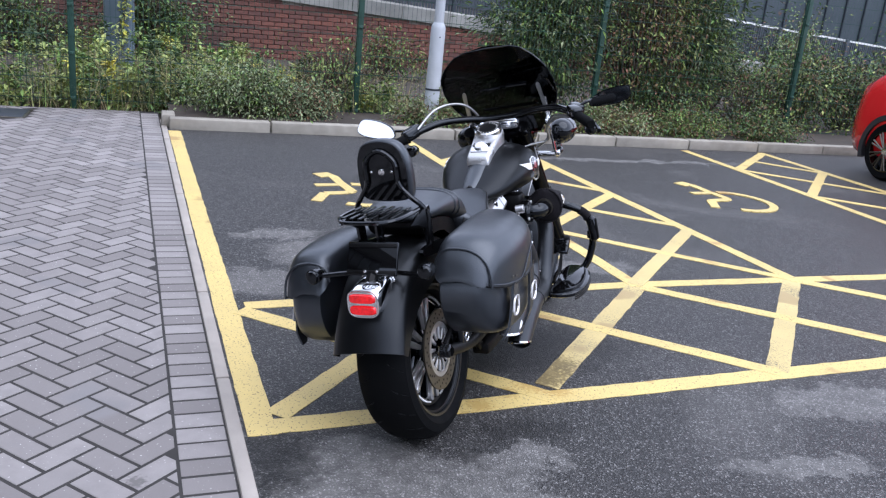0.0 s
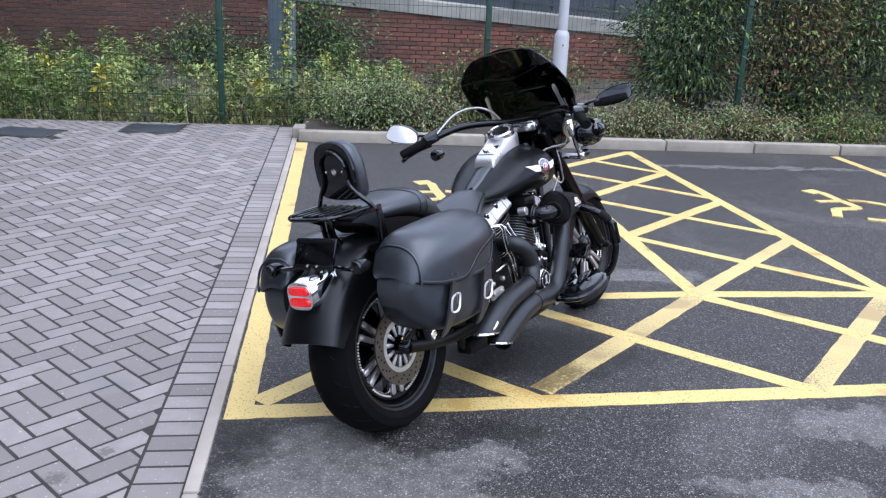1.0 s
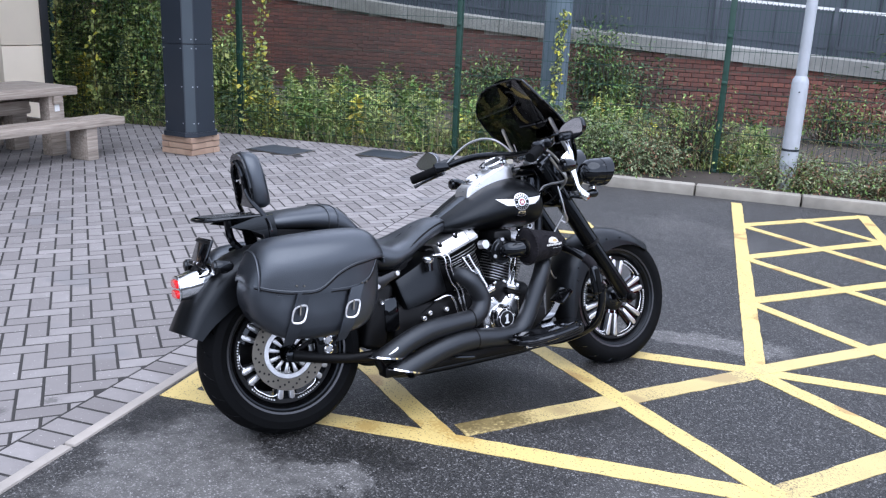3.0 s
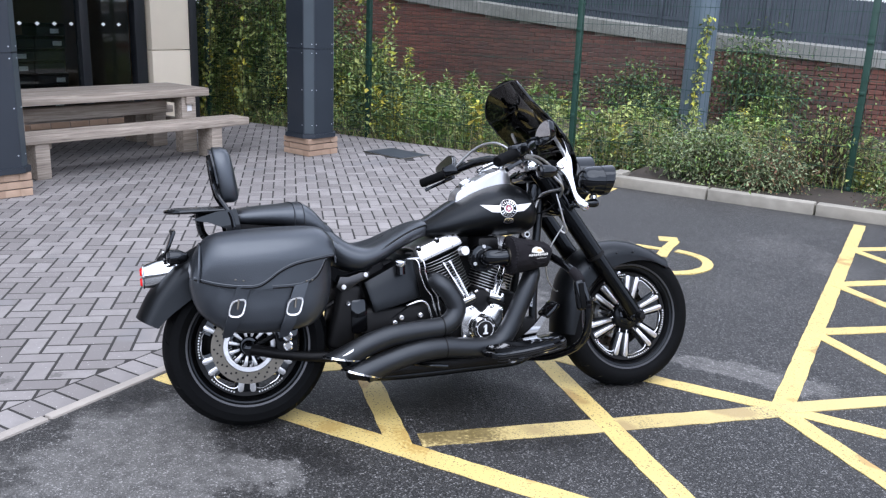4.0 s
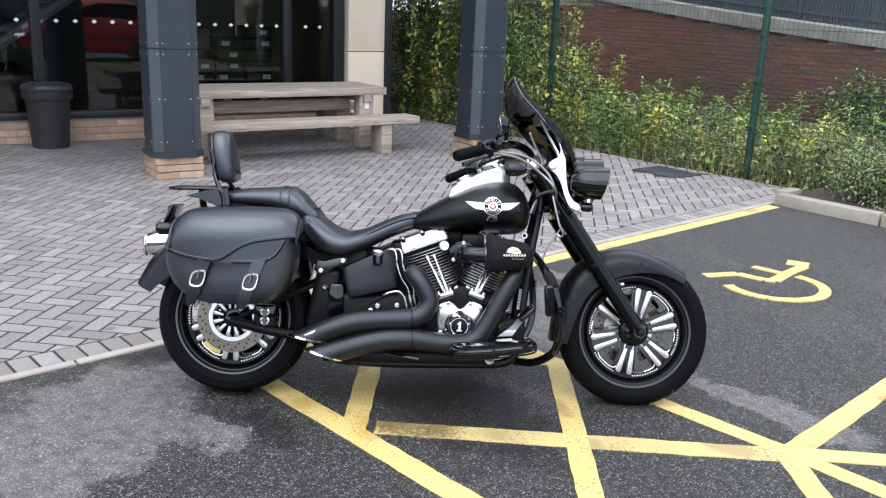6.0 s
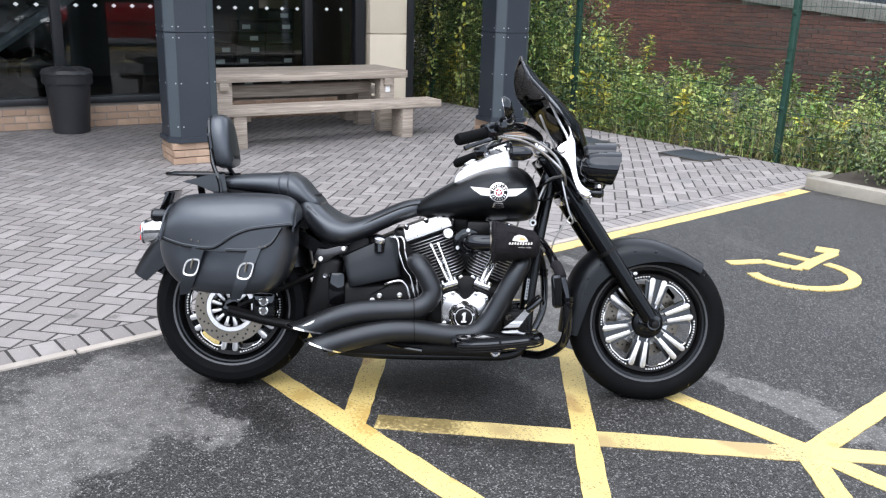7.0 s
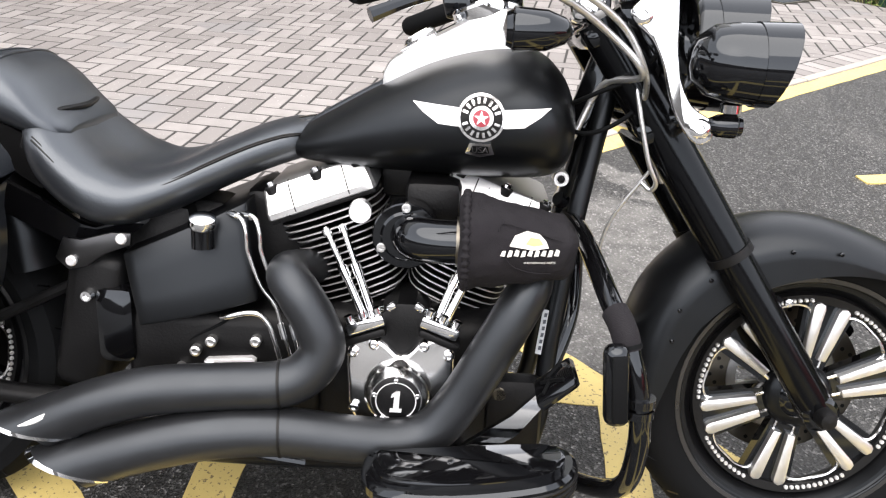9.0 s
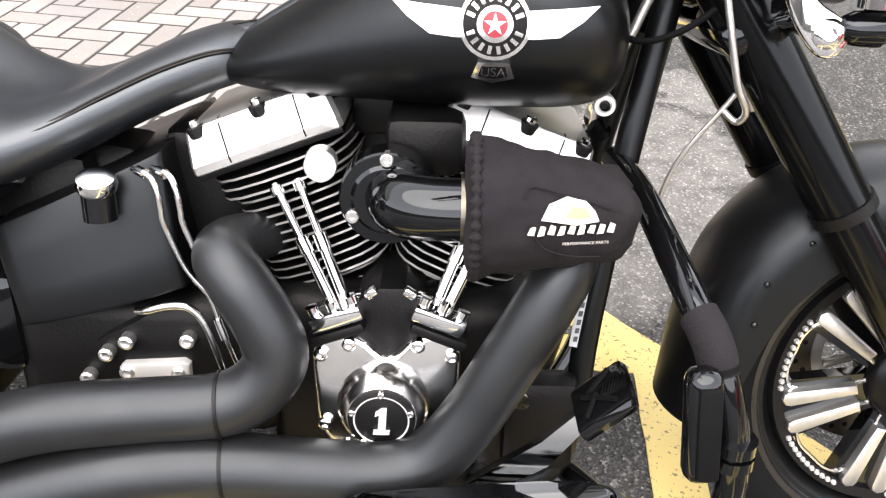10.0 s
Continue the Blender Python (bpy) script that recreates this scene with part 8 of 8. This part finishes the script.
outer = []
for z in np.concatenate([np.linspace(0.90, 1.25, 22), np.linspace(1.262, 1.315, 9)]):
    hw = ws_half(float(z))
    row = []
    for k in range(21):
        yy = hw * (-1 + 2 * k / 20)
        row.append((ws_center(float(z)) - 1.5 * yy * yy, yy, float(z)))
    outer.append(row)
bm = B()
grid = [[bm.verts.new(p) for p in row] for row in outer]
grid2 = [[bm.verts.new((p[0] - 0.004, p[1], p[2])) for p in row] for row in outer]
for a in (grid, grid2):
    for i in range(len(a) - 1):
        for k in range(20):
            bm.faces.new((a[i][k], a[i][k + 1], a[i + 1][k + 1], a[i + 1][k]))
loop1 = [r[0] for r in grid] + grid[-1][1:] + [r[-1] for r in grid[-2::-1]] + grid[0][-2:0:-1]
loop2 = [r[0] for r in grid2] + grid2[-1][1:] + [r[-1] for r in grid2[-2::-1]] + grid2[0][-2:0:-1]
for i in range(len(loop1)):
    j = (i + 1) % len(loop1)
    bm.faces.new((loop1[i], loop1[j], loop2[j], loop2[i]))
bmesh.ops.recalc_face_normals(bm, faces=bm.faces)
part("smoked_screen", bm, SMOKE, ws, smooth=60)
bm = B()
pts = [Vector((ws_center(z) - 1.5 * ws_half(z) ** 2 - 0.002, s * ws_half(z), z)) for s, zs in ((-1, np.linspace(0.93, 1.30, 12)), (1, np.linspace(1.30, 0.93, 12))) for z in map(float, zs)]
tube(bm, pts, 0.0042, 6, 2)
part("edge_bead", bm, GLOSS, ws)
for s in (-1, 1):
    o = smooth2([(1.237, 1.057), (1.262, 1.026), (1.27, 0.975), (1.275, 0.91), (1.284, 0.865), (1.302, 0.822), (1.338, 0.797), (1.333, 0.772), (1.314, 0.766), (1.29, 0.79), (1.272, 0.825), (1.256, 0.875), (1.236, 0.912), (1.21, 0.935), (1.205, 0.952), (1.217, 0.967), (1.243, 0.985), (1.25, 1.01), (1.242, 1.04)], 4)
    bm = B()
    slab(bm, o, s * 0.180, s * 0.189, to=xz(), bevel=0.003)
    br_ = part("side_bracket", bm, CHROME, ws, smooth=40)
    for x, z in ((1.316, 0.789), (1.22, 0.946)):
        bm = B()
        lathe(bm, [(0.015, -0.004), (0.015, 0.006), (0.011, 0.009), (0.006, 0.009), (0.005, 0.004), (0, 0.004)], (x, s * 0.189, z), (0, s, 0), 16)
        part("bolt", bm, CHROME, br_)
    bm = B()
    rings(bm, [[(x - 0.003, s * (y_ - w), z), (x - 0.003, s * (y_ + w), z), (x + 0.003, s * (y_ + w), z + 0.003), (x + 0.003, s * (y_ - w), z + 0.003)] for x, y_, z, w in ((1.25, 0.186, 0.965, 0.007), (1.238, 0.184, 1.0, 0.01), (1.2, 0.178, 1.07, 0.007), (1.184, 0.175, 1.105, 0.009), (1.178, 0.174, 1.118, 0.008), (1.176, 0.173, 1.124, 0.003))])
    part("strut", bm, WHEEL_ALLOY, ws)
for z_, hw in ((1.125, 0.11), (1.03, 0.13)):
    bm = B()
    tube(bm, [(ws_center(z_) - 1.5 * yy * yy - 0.008, yy, z_) for yy in np.linspace(-hw, hw, 9)], 0.006, 6, 2)
    part("screen_brace", bm, GLOSS, ws)

# handlebar ------------------------------------------------------------
hb = empty("handlebar", M_TOP)
hb.parent = bike
bm = B()
tube(bm, [(0.925, -0.40, 0.972), (0.99, -0.345, 0.995), (1.06, -0.26, 1.015), (1.12, -0.16, 1.01), (1.15, -0.08, 0.998), (1.155, 0, 0.995), (1.15, 0.08, 0.998), (1.12, 0.16, 1.01), (1.06, 0.26, 1.015), (0.99, 0.345, 0.995), (0.925, 0.40, 0.972)], 0.0155, 12, 6)
part("bar", bm, GLOSS, hb)
for s in (-1, 1):
    a, b = Vector((0.94, s * 0.388, 0.978)), Vector((0.84, s * 0.462, 0.943))
    d = (b - a).normalized()
    bm = B()
    tube(bm, [a, a.lerp(b, 0.08), b - d * 0.008, b], [0.019, 0.0205, 0.0205, 0.017], 16, 0)
    g = part("grip", bm, RUBBER, hb)
    bm = B()
    box(bm, a - d * 0.025 + Vector((0.0, 0, 0.006)), (0.075, 0.05, 0.05), d.to_track_quat("X", "Z").to_matrix(), bevel=0.012, seg=3)
    sw = part("switch_housing", bm, GLOSS, hb)
    bm = B()
    tube(bm, [a + Vector((0.03, s * -0.005, -0.015)), a.lerp(b, 0.3) + Vector((0.035, s * 0.03, -0.02)), a.lerp(b, 0.7) + Vector((0.03, s * 0.03, -0.025)), b + Vector((0.025, s * 0.022, -0.03))], [0.01, 0.008, 0.007, 0.009], 8, 4)
    part("lever", bm, GLOSS, hb)
    bm = B()
    box(bm, a - d * 0.02 + Vector((0.04, 0, 0.022)), (0.07, 0.045, 0.035), d.to_track_quat("X", "Z").to_matrix(), bevel=0.01, seg=3)
    part("reservoir", bm, GLOSS, hb)
    turn_signal(M_TOP @ Vector((1.035, s * 0.415, 0.908)), (1, 0, 0), 0.026, 0.062)
    mir = empty("mirror", None)
    mir.parent = bike
    mc = Vector((1.0, -0.53, 1.08) if s < 0 else (1.0, 0.525, 0.98))
    nod, swing = (-0.22, -0.12) if s < 0 else (1.15, 0.05)
    bm = B()
    tube(bm, [M_TOP @ (a - d * 0.02 + Vector((0.03, 0, 0.02))), M_TOP @ (a + Vector((0.05, s * 0.03, 0.045 if s < 0 else 0.03))), mc + Vector((0.012, s * -0.07, -0.012))], 0.0065, 8, 4)
    part("stalk", bm, GLOSS, mir)
    mo = [(-0.085, -0.022), (-0.06, 0.012), (0.0, 0.032), (0.07, 0.036), (0.09, 0.02), (0.085, -0.018), (0.03, -0.034), (-0.05, -0.034)]
    mo = smooth2(mo if s < 0 else [(u * 1.12, v) for u, v in mo], 4)
    mo = mo if sum(mo[i].x * mo[(i + 1) % len(mo)].y - mo[(i + 1) % len(mo)].x * mo[i].y for i in range(len(mo))) > 0 else mo[::-1]
    bm = B()
    rings(bm, [[(mc.x + w + swing * p.x + nod * p.y, mc.y + s * p.x, mc.z + p.y + 0.12 * p.x) for p in inset(mo, dd)] for w, dd in ((-0.006, 0.0), (0.004, 0.0), (0.016, 0.007), (0.022, 0.018))])
    part("shell", bm, GLOSS, mir, smooth=50)
    bm = B()
    rings(bm, [[(mc.x + w + swing * p.x + nod * p.y, mc.y + s * p.x, mc.z + p.y + 0.12 * p.x) for p in inset(mo, 0.003)] for w in (-0.0075, -0.006)])
    part("mirror_glass", bm, CHROME, mir, smooth=30)
bm = B()
box(bm, (1.165, 0, 0.965), (0.06, 0.14, 0.05), bevel=0.012)
part("riser_clamp", bm, CHROME, hb)

# cables and hoses ------------------------------------------------------
for pts, r, m_ in (([(0.96, 0.33, 0.96), (1.05, 0.25, 1.055), (1.12, 0.14, 1.06), (1.2, 0.08, 0.95), (1.2, 0.07, 0.8)], 0.0055, CABLE),
                   ([(0.975, -0.37, 1.005), (1.08, -0.28, 0.99), (1.17, -0.22, 0.94), (1.231, -0.205, 0.878), (1.19, -0.10, 0.85), (1.15, -0.09, 0.76)], 0.0055, CABLE),
                   ([(0.985, -0.36, 1.01), (1.1, -0.27, 1.0), (1.19, -0.22, 0.95), (1.236, -0.2, 0.88), (1.255, -0.12, 0.82), (1.27, -0.12, 0.76), (1.30, -0.11, 0.70)], 0.005, CABLE),
                   ([(1.225, -0.12, 0.91), (1.238, -0.138, 0.85), (1.252, -0.145, 0.79), (1.268, -0.143, 0.735), (1.283, -0.138, 0.705), (1.278, -0.128, 0.69), (1.264, -0.12, 0.70)], 0.004, WHEEL_ALLOY),
                   ([(1.275, -0.12, 0.72), (1.22, -0.1, 0.62), (1.215, -0.08, 0.52), (1.27, -0.05, 0.44), (1.34, 0.0, 0.46)], 0.003, CABLE),
                   ([(1.12, -0.07, 0.78), (1.17, -0.115, 0.775), (1.22, -0.13, 0.80), (1.26, -0.12, 0.84), (1.28, -0.08, 0.88)], 0.0038, RUBBER),
                   ([(1.12, -0.06, 0.80), (1.18, -0.12, 0.84), (1.23, -0.13, 0.865), (1.27, -0.1, 0.90)], 0.0038, RUBBER),
                   ([(0.6, -0.15, 0.45), (0.578, -0.15, 0.431), (0.532, -0.148, 0.405), (0.50, -0.145, 0.375), (0.467, -0.145, 0.363), (0.454, -0.14, 0.385), (0.45, -0.13, 0.41)], 0.0028, RUBBER),
                   ([(0.80, -0.10, 0.70), (0.86, -0.09, 0.71), (0.95, -0.09, 0.705), (1.05, -0.09, 0.70)], 0.006, BLACK_METAL)):
    bm = B()
    tube(bm, pts, r, 10, 8)
    part("cable", bm, m_, bike, smooth=80)

# guards, pegs, boards, pedals, stand ------------------------------------
for s in (-1, 1):
    gd = empty("engine_guard", pose(0, -0.03 * s, -0.01))
    gd.parent = bike
    bm = B()
    tube(bm, [(1.158, s * 0.09, 0.632), (1.172, s * 0.17, 0.626), (1.184, s * 0.28, 0.604), (1.195, s * 0.36, 0.579), (1.212, s * 0.402, 0.545), (1.234, s * 0.42, 0.47), (1.244, s * 0.415, 0.38), (1.234, s * 0.37, 0.285), (1.18, s * 0.24, 0.215), (1.12, s * 0.12, 0.19)], 0.016, 12, 6)
    part("guard_tube", bm, GLOSS, gd)
    bm = B()
    tube(bm, [(1.199, s * 0.374, 0.571), (1.2055, s * 0.389, 0.561), (1.212, s * 0.402, 0.545), (1.2165, s * 0.4075, 0.527)], 0.0195, 16, 4)
    sl = part("foam_sleeve", bm, FABRIC, gd)
    bm = B()
    tube(bm, [(1.2148, s * 0.4055, 0.534), (1.2162, s * 0.4073, 0.5285)], 0.0205, 16, 0)
    part("sleeve_band", bm, RUBBER, sl)
    pg = part("highway_peg", box(B(), (1.2, s * 0.432, 0.485), (0.036, 0.034, 0.118), Euler((s * radians(6), radians(-4), 0)).to_matrix(), bevel=0.014, seg=3), GLOSS, gd)
    bm = B()
    box(bm, (1.202, s * 0.449, 0.485), (0.022, 0.01, 0.096), Euler((s * radians(6), radians(-4), 0)).to_matrix(), bevel=0.004)
    part("peg_pad", bm, RUBBER, pg)
    for z in (0.44, 0.457):
        bm = B()
        tube(bm, [(1.237, s * 0.42, z - 0.006), (1.237, s * 0.42, z + 0.006)], 0.023, 14, 0)
        part("clamp_ring", bm, GLOSS, gd)
    fb = empty("footboard", None)
    fb.parent = bike
    fo = smooth2([(0.84, s * 0.30), (0.86, s * 0.275), (1.0, s * 0.268), (1.12, s * 0.272), (1.165, s * 0.30), (1.16, s * 0.36), (1.11, s * 0.40), (0.98, s * 0.415), (0.88, s * 0.395), (0.845, s * 0.35)], 4)
    fo = fo if sum(fo[i].x * fo[(i + 1) % len(fo)].y - fo[(i + 1) % len(fo)].x * fo[i].y for i in range(len(fo))) > 0 else fo[::-1]

    def board(p, z):
        return (p.x, p.y, z + 0.03 + 0.10 * (p.x - 1.0))

    bm = B()
    rings(bm, [[board(p, z) for p in inset(fo, d)] for z, d in ((0.238, 0.01), (0.244, 0.0), (0.256, 0.0), (0.262, 0.006), (0.263, 0.02))])
    part("board", bm, GLOSS, fb, smooth=40)
    bm = B()
    rings(bm, [[board(p, z) for p in inset(fo, d)] for z, d in ((0.262, 0.018), (0.272, 0.018), (0.275, 0.026))])
    part("rubber_pad", bm, GLOSS, fb, smooth=40)
    for k in range(3):
        bm = B()
        tube(bm, [board(p, 0.248 - k * 0.009) for p in fo[6:-6]], 0.0035, 6, 0)
        part("edge_bead", bm, BLACK_METAL, fb)
    bm = B()
    tube(bm, [(1.0, s * 0.13, 0.2), (1.0, s * 0.30, 0.235)], 0.014, 8, 0)
    part("board_mount", bm, GLOSS, fb)
bp = empty("brake_pedal", None)
bp.parent = bike
bm = B()
box(bm, (1.136, -0.262, 0.405), (0.02, 0.085, 0.075), Euler((0, radians(48), 0)).to_matrix(), bevel=0.008)
pd = part("pedal_pad", bm, GLOSS, bp)
bm = B()
pr_ = Euler((0, radians(48), 0)).to_matrix()
for a, b in (((-0.02, -0.03), (-0.002, 0.0)), ((-0.002, 0.0), (-0.012, 0.01)), ((-0.012, 0.01), (0.02, 0.03)), ((-0.02, 0.01), (0.004, -0.012)), ((0.004, -0.012), (0.02, -0.03))):
    c = Vector((1.136, -0.262, 0.405))
    tube(bm, [c + pr_ @ Vector((-0.0115, a[1], a[0])), c + pr_ @ Vector((-0.0115, b[1], b[0]))], 0.0035, 5, 0)
tagged(part("pad_ribs", bm, RUBBER, pd), kind="stuff")
bm = B()
rings(bm, [[(x, -0.243 - w, z), (x + 0.01, -0.243 - w, z - h), (x + 0.01, -0.255 - w, z - h), (x, -0.255 - w, z)] for x, z, h, w in ((0.985, 0.275, 0.012, 0.0), (1.02, 0.305, 0.03, 0.004), (1.07, 0.345, 0.034, 0.008), (1.115, 0.395, 0.02, 0.01))])
part("pedal_arm", bm, CHROME, bp, smooth=40)
bm = B()
lathe(bm, [(0.014, -0.06), (0.014, 0.0), (0.011, 0.003), (0, 0.003)], (1.055, -0.162, 0.332), (0, -1, 0), 16)
part("pivot_bolt", bm, STEEL, bp)
bm = B()
lathe(bm, [(0.018, -0.06), (0.018, 0.0), (0.014, 0.004), (0, 0.004)], (1.005, -0.2, 0.205), (0, -1, 0), 18)
part("mount_bolt", bm, CHROME, bike)
bm = B()
box(bm, (1.08, -0.14, 0.29), (0.1, 0.05, 0.14), bevel=0.02)
part("master_cylinder", bm, BLACK_METAL, bike)
bm = B()
slab(bm, [(1.112, 0.40), (1.122, 0.398), (1.13, 0.478), (1.12, 0.48)], -0.135, -0.138, to=xz())
dl = part("data_label", bm, GALV, bike, smooth=0)
for k in range(6):
    bm = B()
    z_ = 0.407 + 0.012 * k
    slab(bm, [(1.1145 + 0.1 * (z_ - 0.39), z_), (1.1195 + 0.1 * (z_ - 0.39), z_), (1.1203 + 0.1 * (z_ - 0.39), z_ + 0.007), (1.1153 + 0.1 * (z_ - 0.39), z_ + 0.007)], -0.1375, -0.139, to=xz())
    part("print_bar", bm, RAIL_GREY, dl, smooth=0)
bm = B()
tube(bm, [(0.95, 0.16, 0.21), (0.96, 0.26, 0.135), (0.985, 0.33, 0.096)], 0.012, 8, 3)
st = part("kickstand", bm, GLOSS, bike)
bm = B()
box(bm, (0.985, 0.335, 0.092), (0.07, 0.05, 0.012), Euler((radians(10), 0, 0)).to_matrix(), bevel=0.004)
part("stand_foot", bm, GLOSS, st)
bm = B()
box(bm, (0.68, -0.13, 0.2), (0.66, 0.07, 0.045), bevel=0.012)
part("lower_cover", bm, BLACK_METAL, bike)
bm = B()
tube(bm, [(0.60, -0.19, 0.225), (0.66, -0.2, 0.215), (0.73, -0.2, 0.205)], 0.008, 8, 3)
part("linkage", bm, GLOSS, bike)
bm = B()
box(bm, (0.4, -0.13, 0.42), (0.07, 0.06, 0.14), bevel=0.02)
part("shock_cover", bm, GLOSS, bike)
bm = B()
box(bm, (0.35, -0.07, 0.42), (0.1, 0.16, 0.26), Euler((0, radians(12), 0)).to_matrix(), bevel=0.025, seg=3)
part("side_casting", bm, BLACK_METAL, bike)
bm = B()
lathe(bm, [(0.085, -0.06), (0.1, -0.05), (0.1, 0.03), (0.07, 0.05)], (0.53, 0.0, 0.52), (0, 1, 0), 24)
part("battery_cover", bm, BLACK_METAL, bike)
# added black body so that the space between the cylinders reads dark
bm = B()
box(bm, (0.886, 0.04, 0.545), (0.12, 0.09, 0.2), bevel=0.01)
part("intake_manifold", bm, BLACK_METAL, bike)
bm = B()
slab(bm, [(0.314, 0.541), (0.334, 0.522), (0.365, 0.528), (0.395, 0.55), (0.44, 0.568), (0.443, 0.588), (0.41, 0.588), (0.36, 0.574), (0.33, 0.577)], -0.16, -0.166, to=xz(), bevel=0.002)
mb = part("bag_bracket", bm, RIM_LIP, bike, smooth=30)
for x, z in ((0.342, 0.538), (0.427, 0.579)):
    bm = B()
    lathe(bm, [(0.009, -0.004), (0.009, 0.005), (0.007, 0.007), (0, 0.007)], (x, -0.166, z), (0, -1, 0), 14)
    part("bolt", bm, FIN_ALLOY, mb, smooth=20)
# two black boxes added to darken see-through gaps by the oil tank and seat
bm = B()
box(bm, (0.67, 0.0, 0.54), (0.13, 0.15, 0.22), bevel=0.02)
part("inner_cover", bm, BLACK_METAL, bike)
bm = B()
box(bm, (0.42, 0.0, 0.50), (0.2, 0.19, 0.24), bevel=0.02)
part("inner_cover", bm, BLACK_METAL, bike)


# ---- block paving ----
paving = empty("pavement", None, "grey block paving laid in herringbone with a straight edge course", "block paving", kind="structure")
bm = B()
slab(bm, [(-14, -6), (edge_x(-6) - 0.066, -6), (edge_x(6.35) - 0.066, 6.35), (-14, 6.35)], -0.05, -0.0016)
part("joint_sand", bm, SAND, paving, smooth=0)
W, G = 0.0973, 0.0046
EDGE_X, EDGE_Y = -0.238, 6.33


def clip_to(poly, n, d):
    """The side of a polygon where n . p <= d."""
    out = []
    for a, b in zip(poly, poly[1:] + poly[:1]):
        sa, sb = n.dot(a) - d, n.dot(b) - d
        if sa <= 0:
            out.append(a)
        if sa * sb < 0:
            out.append(a + (b - a) * (sa / (sa - sb)))
    return out


def paver_geometry(poly, z=0.0):
    """Top face with an eased arris and short sides."""
    o = [Vector(p) for p in poly]
    rows = [[(p.x, p.y, z - 0.02) for p in o], [(p.x, p.y, z - 0.004) for p in o], [(p.x, p.y, z) for p in inset(o, 0.003)]]
    n = len(o)
    v = [p for row in rows for p in row]
    f = [(r * n + i, r * n + (i + 1) % n, (r + 1) * n + (i + 1) % n, (r + 1) * n + i) for r in (0, 1) for i in range(n)]
    return v, f + [tuple(range(2 * n, 3 * n))]


def flat_mesh(name, v, f, m_):
    me = bpy.data.meshes.new(name)
    me.from_pydata(v, [], f)
    me.materials.append(m_)
    return me


turn45 = Matrix.Rotation(radians(41.95), 2)
shapes = {}
for k, (w_, h_) in enumerate(((2 * W, W), (W, 2 * W))):
    r = [turn45 @ Vector(p) for p in ((G, G), (w_ - G, G), (w_ - G, h_ - G), (G, h_ - G))]
    shapes[k] = (r, flat_mesh("paver", *paver_geometry(r), PAVER))
verts, faces, singles = [], [], 0
rq = random.Random(5)
COVERS = ((-2.68, 5.57, 0.33, 0.25), (-1.58, 5.95, 0.29, 0.25))
for i in range(-110, 110):
    for j in range(-110, 110):
        for k in (0, 1):
            if (i - j) % 4 != (0, 3)[k]:
                continue
            base = Vector((i * W, j * W))
            c = turn45 @ base + Vector((-0.6294, -0.4263))
            if not (-7.6 < c.x < 0.1 and -6.0 < c.y < 6.55):
                continue
            poly = [p + c for p in shapes[k][0]]
            whole = all(p.x < EDGE_X + edge_x(p.y) - 0.003 and p.y < EDGE_Y for p in poly)
            mid = sum(poly, Vector((0, 0))) / 4
            if any(abs(mid.x - u) < w_ and abs(mid.y - v) < h_ for u, v, w_, h_ in COVERS):
                continue
            z = rq.uniform(-0.0006, 0.001)
            if whole and singles < 300 and -1.75 < mid.x and -0.9 < mid.y < 1.6:
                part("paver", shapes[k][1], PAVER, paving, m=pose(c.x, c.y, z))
                singles += 1
                continue
            if not whole:
                poly = clip_to(clip_to(poly, Vector((1, 0.019)), EDGE_X + 0.001), Vector((0, 1)), EDGE_Y)
                if len(poly) < 3:
                    continue
                area = 0.5 * abs(sum(poly[q].x * poly[(q + 1) % len(poly)].y - poly[(q + 1) % len(poly)].x * poly[q].y for q in range(len(poly))))
                if area < 0.0012:
                    continue
            v, f = paver_geometry(poly, z)
            s0 = len(verts)
            verts += v
            faces += [tuple(q + s0 for q in g) for g in f]
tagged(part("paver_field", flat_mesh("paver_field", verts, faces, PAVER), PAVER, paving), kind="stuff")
PITCH = 0.0998
edge_me = flat_mesh("edge_paver", *paver_geometry([(-0.171 + G, G), (-G, G), (-G, PITCH - G), (-0.171 + G, PITCH - G)]), PAVER)
for k in range(123):
    part("edge_paver", edge_me, PAVER, paving, m=pose(edge_x(0.104 + (k - 61) * PITCH) - 0.0665, 0.054 + (k - 61) * PITCH, rq.uniform(-0.0006, 0.0008), rz=1.09))
for spot in WALL_BRICKS:
    part("brick", brick_me, RED_BRICK, retaining, m=Matrix.Translation(spot))
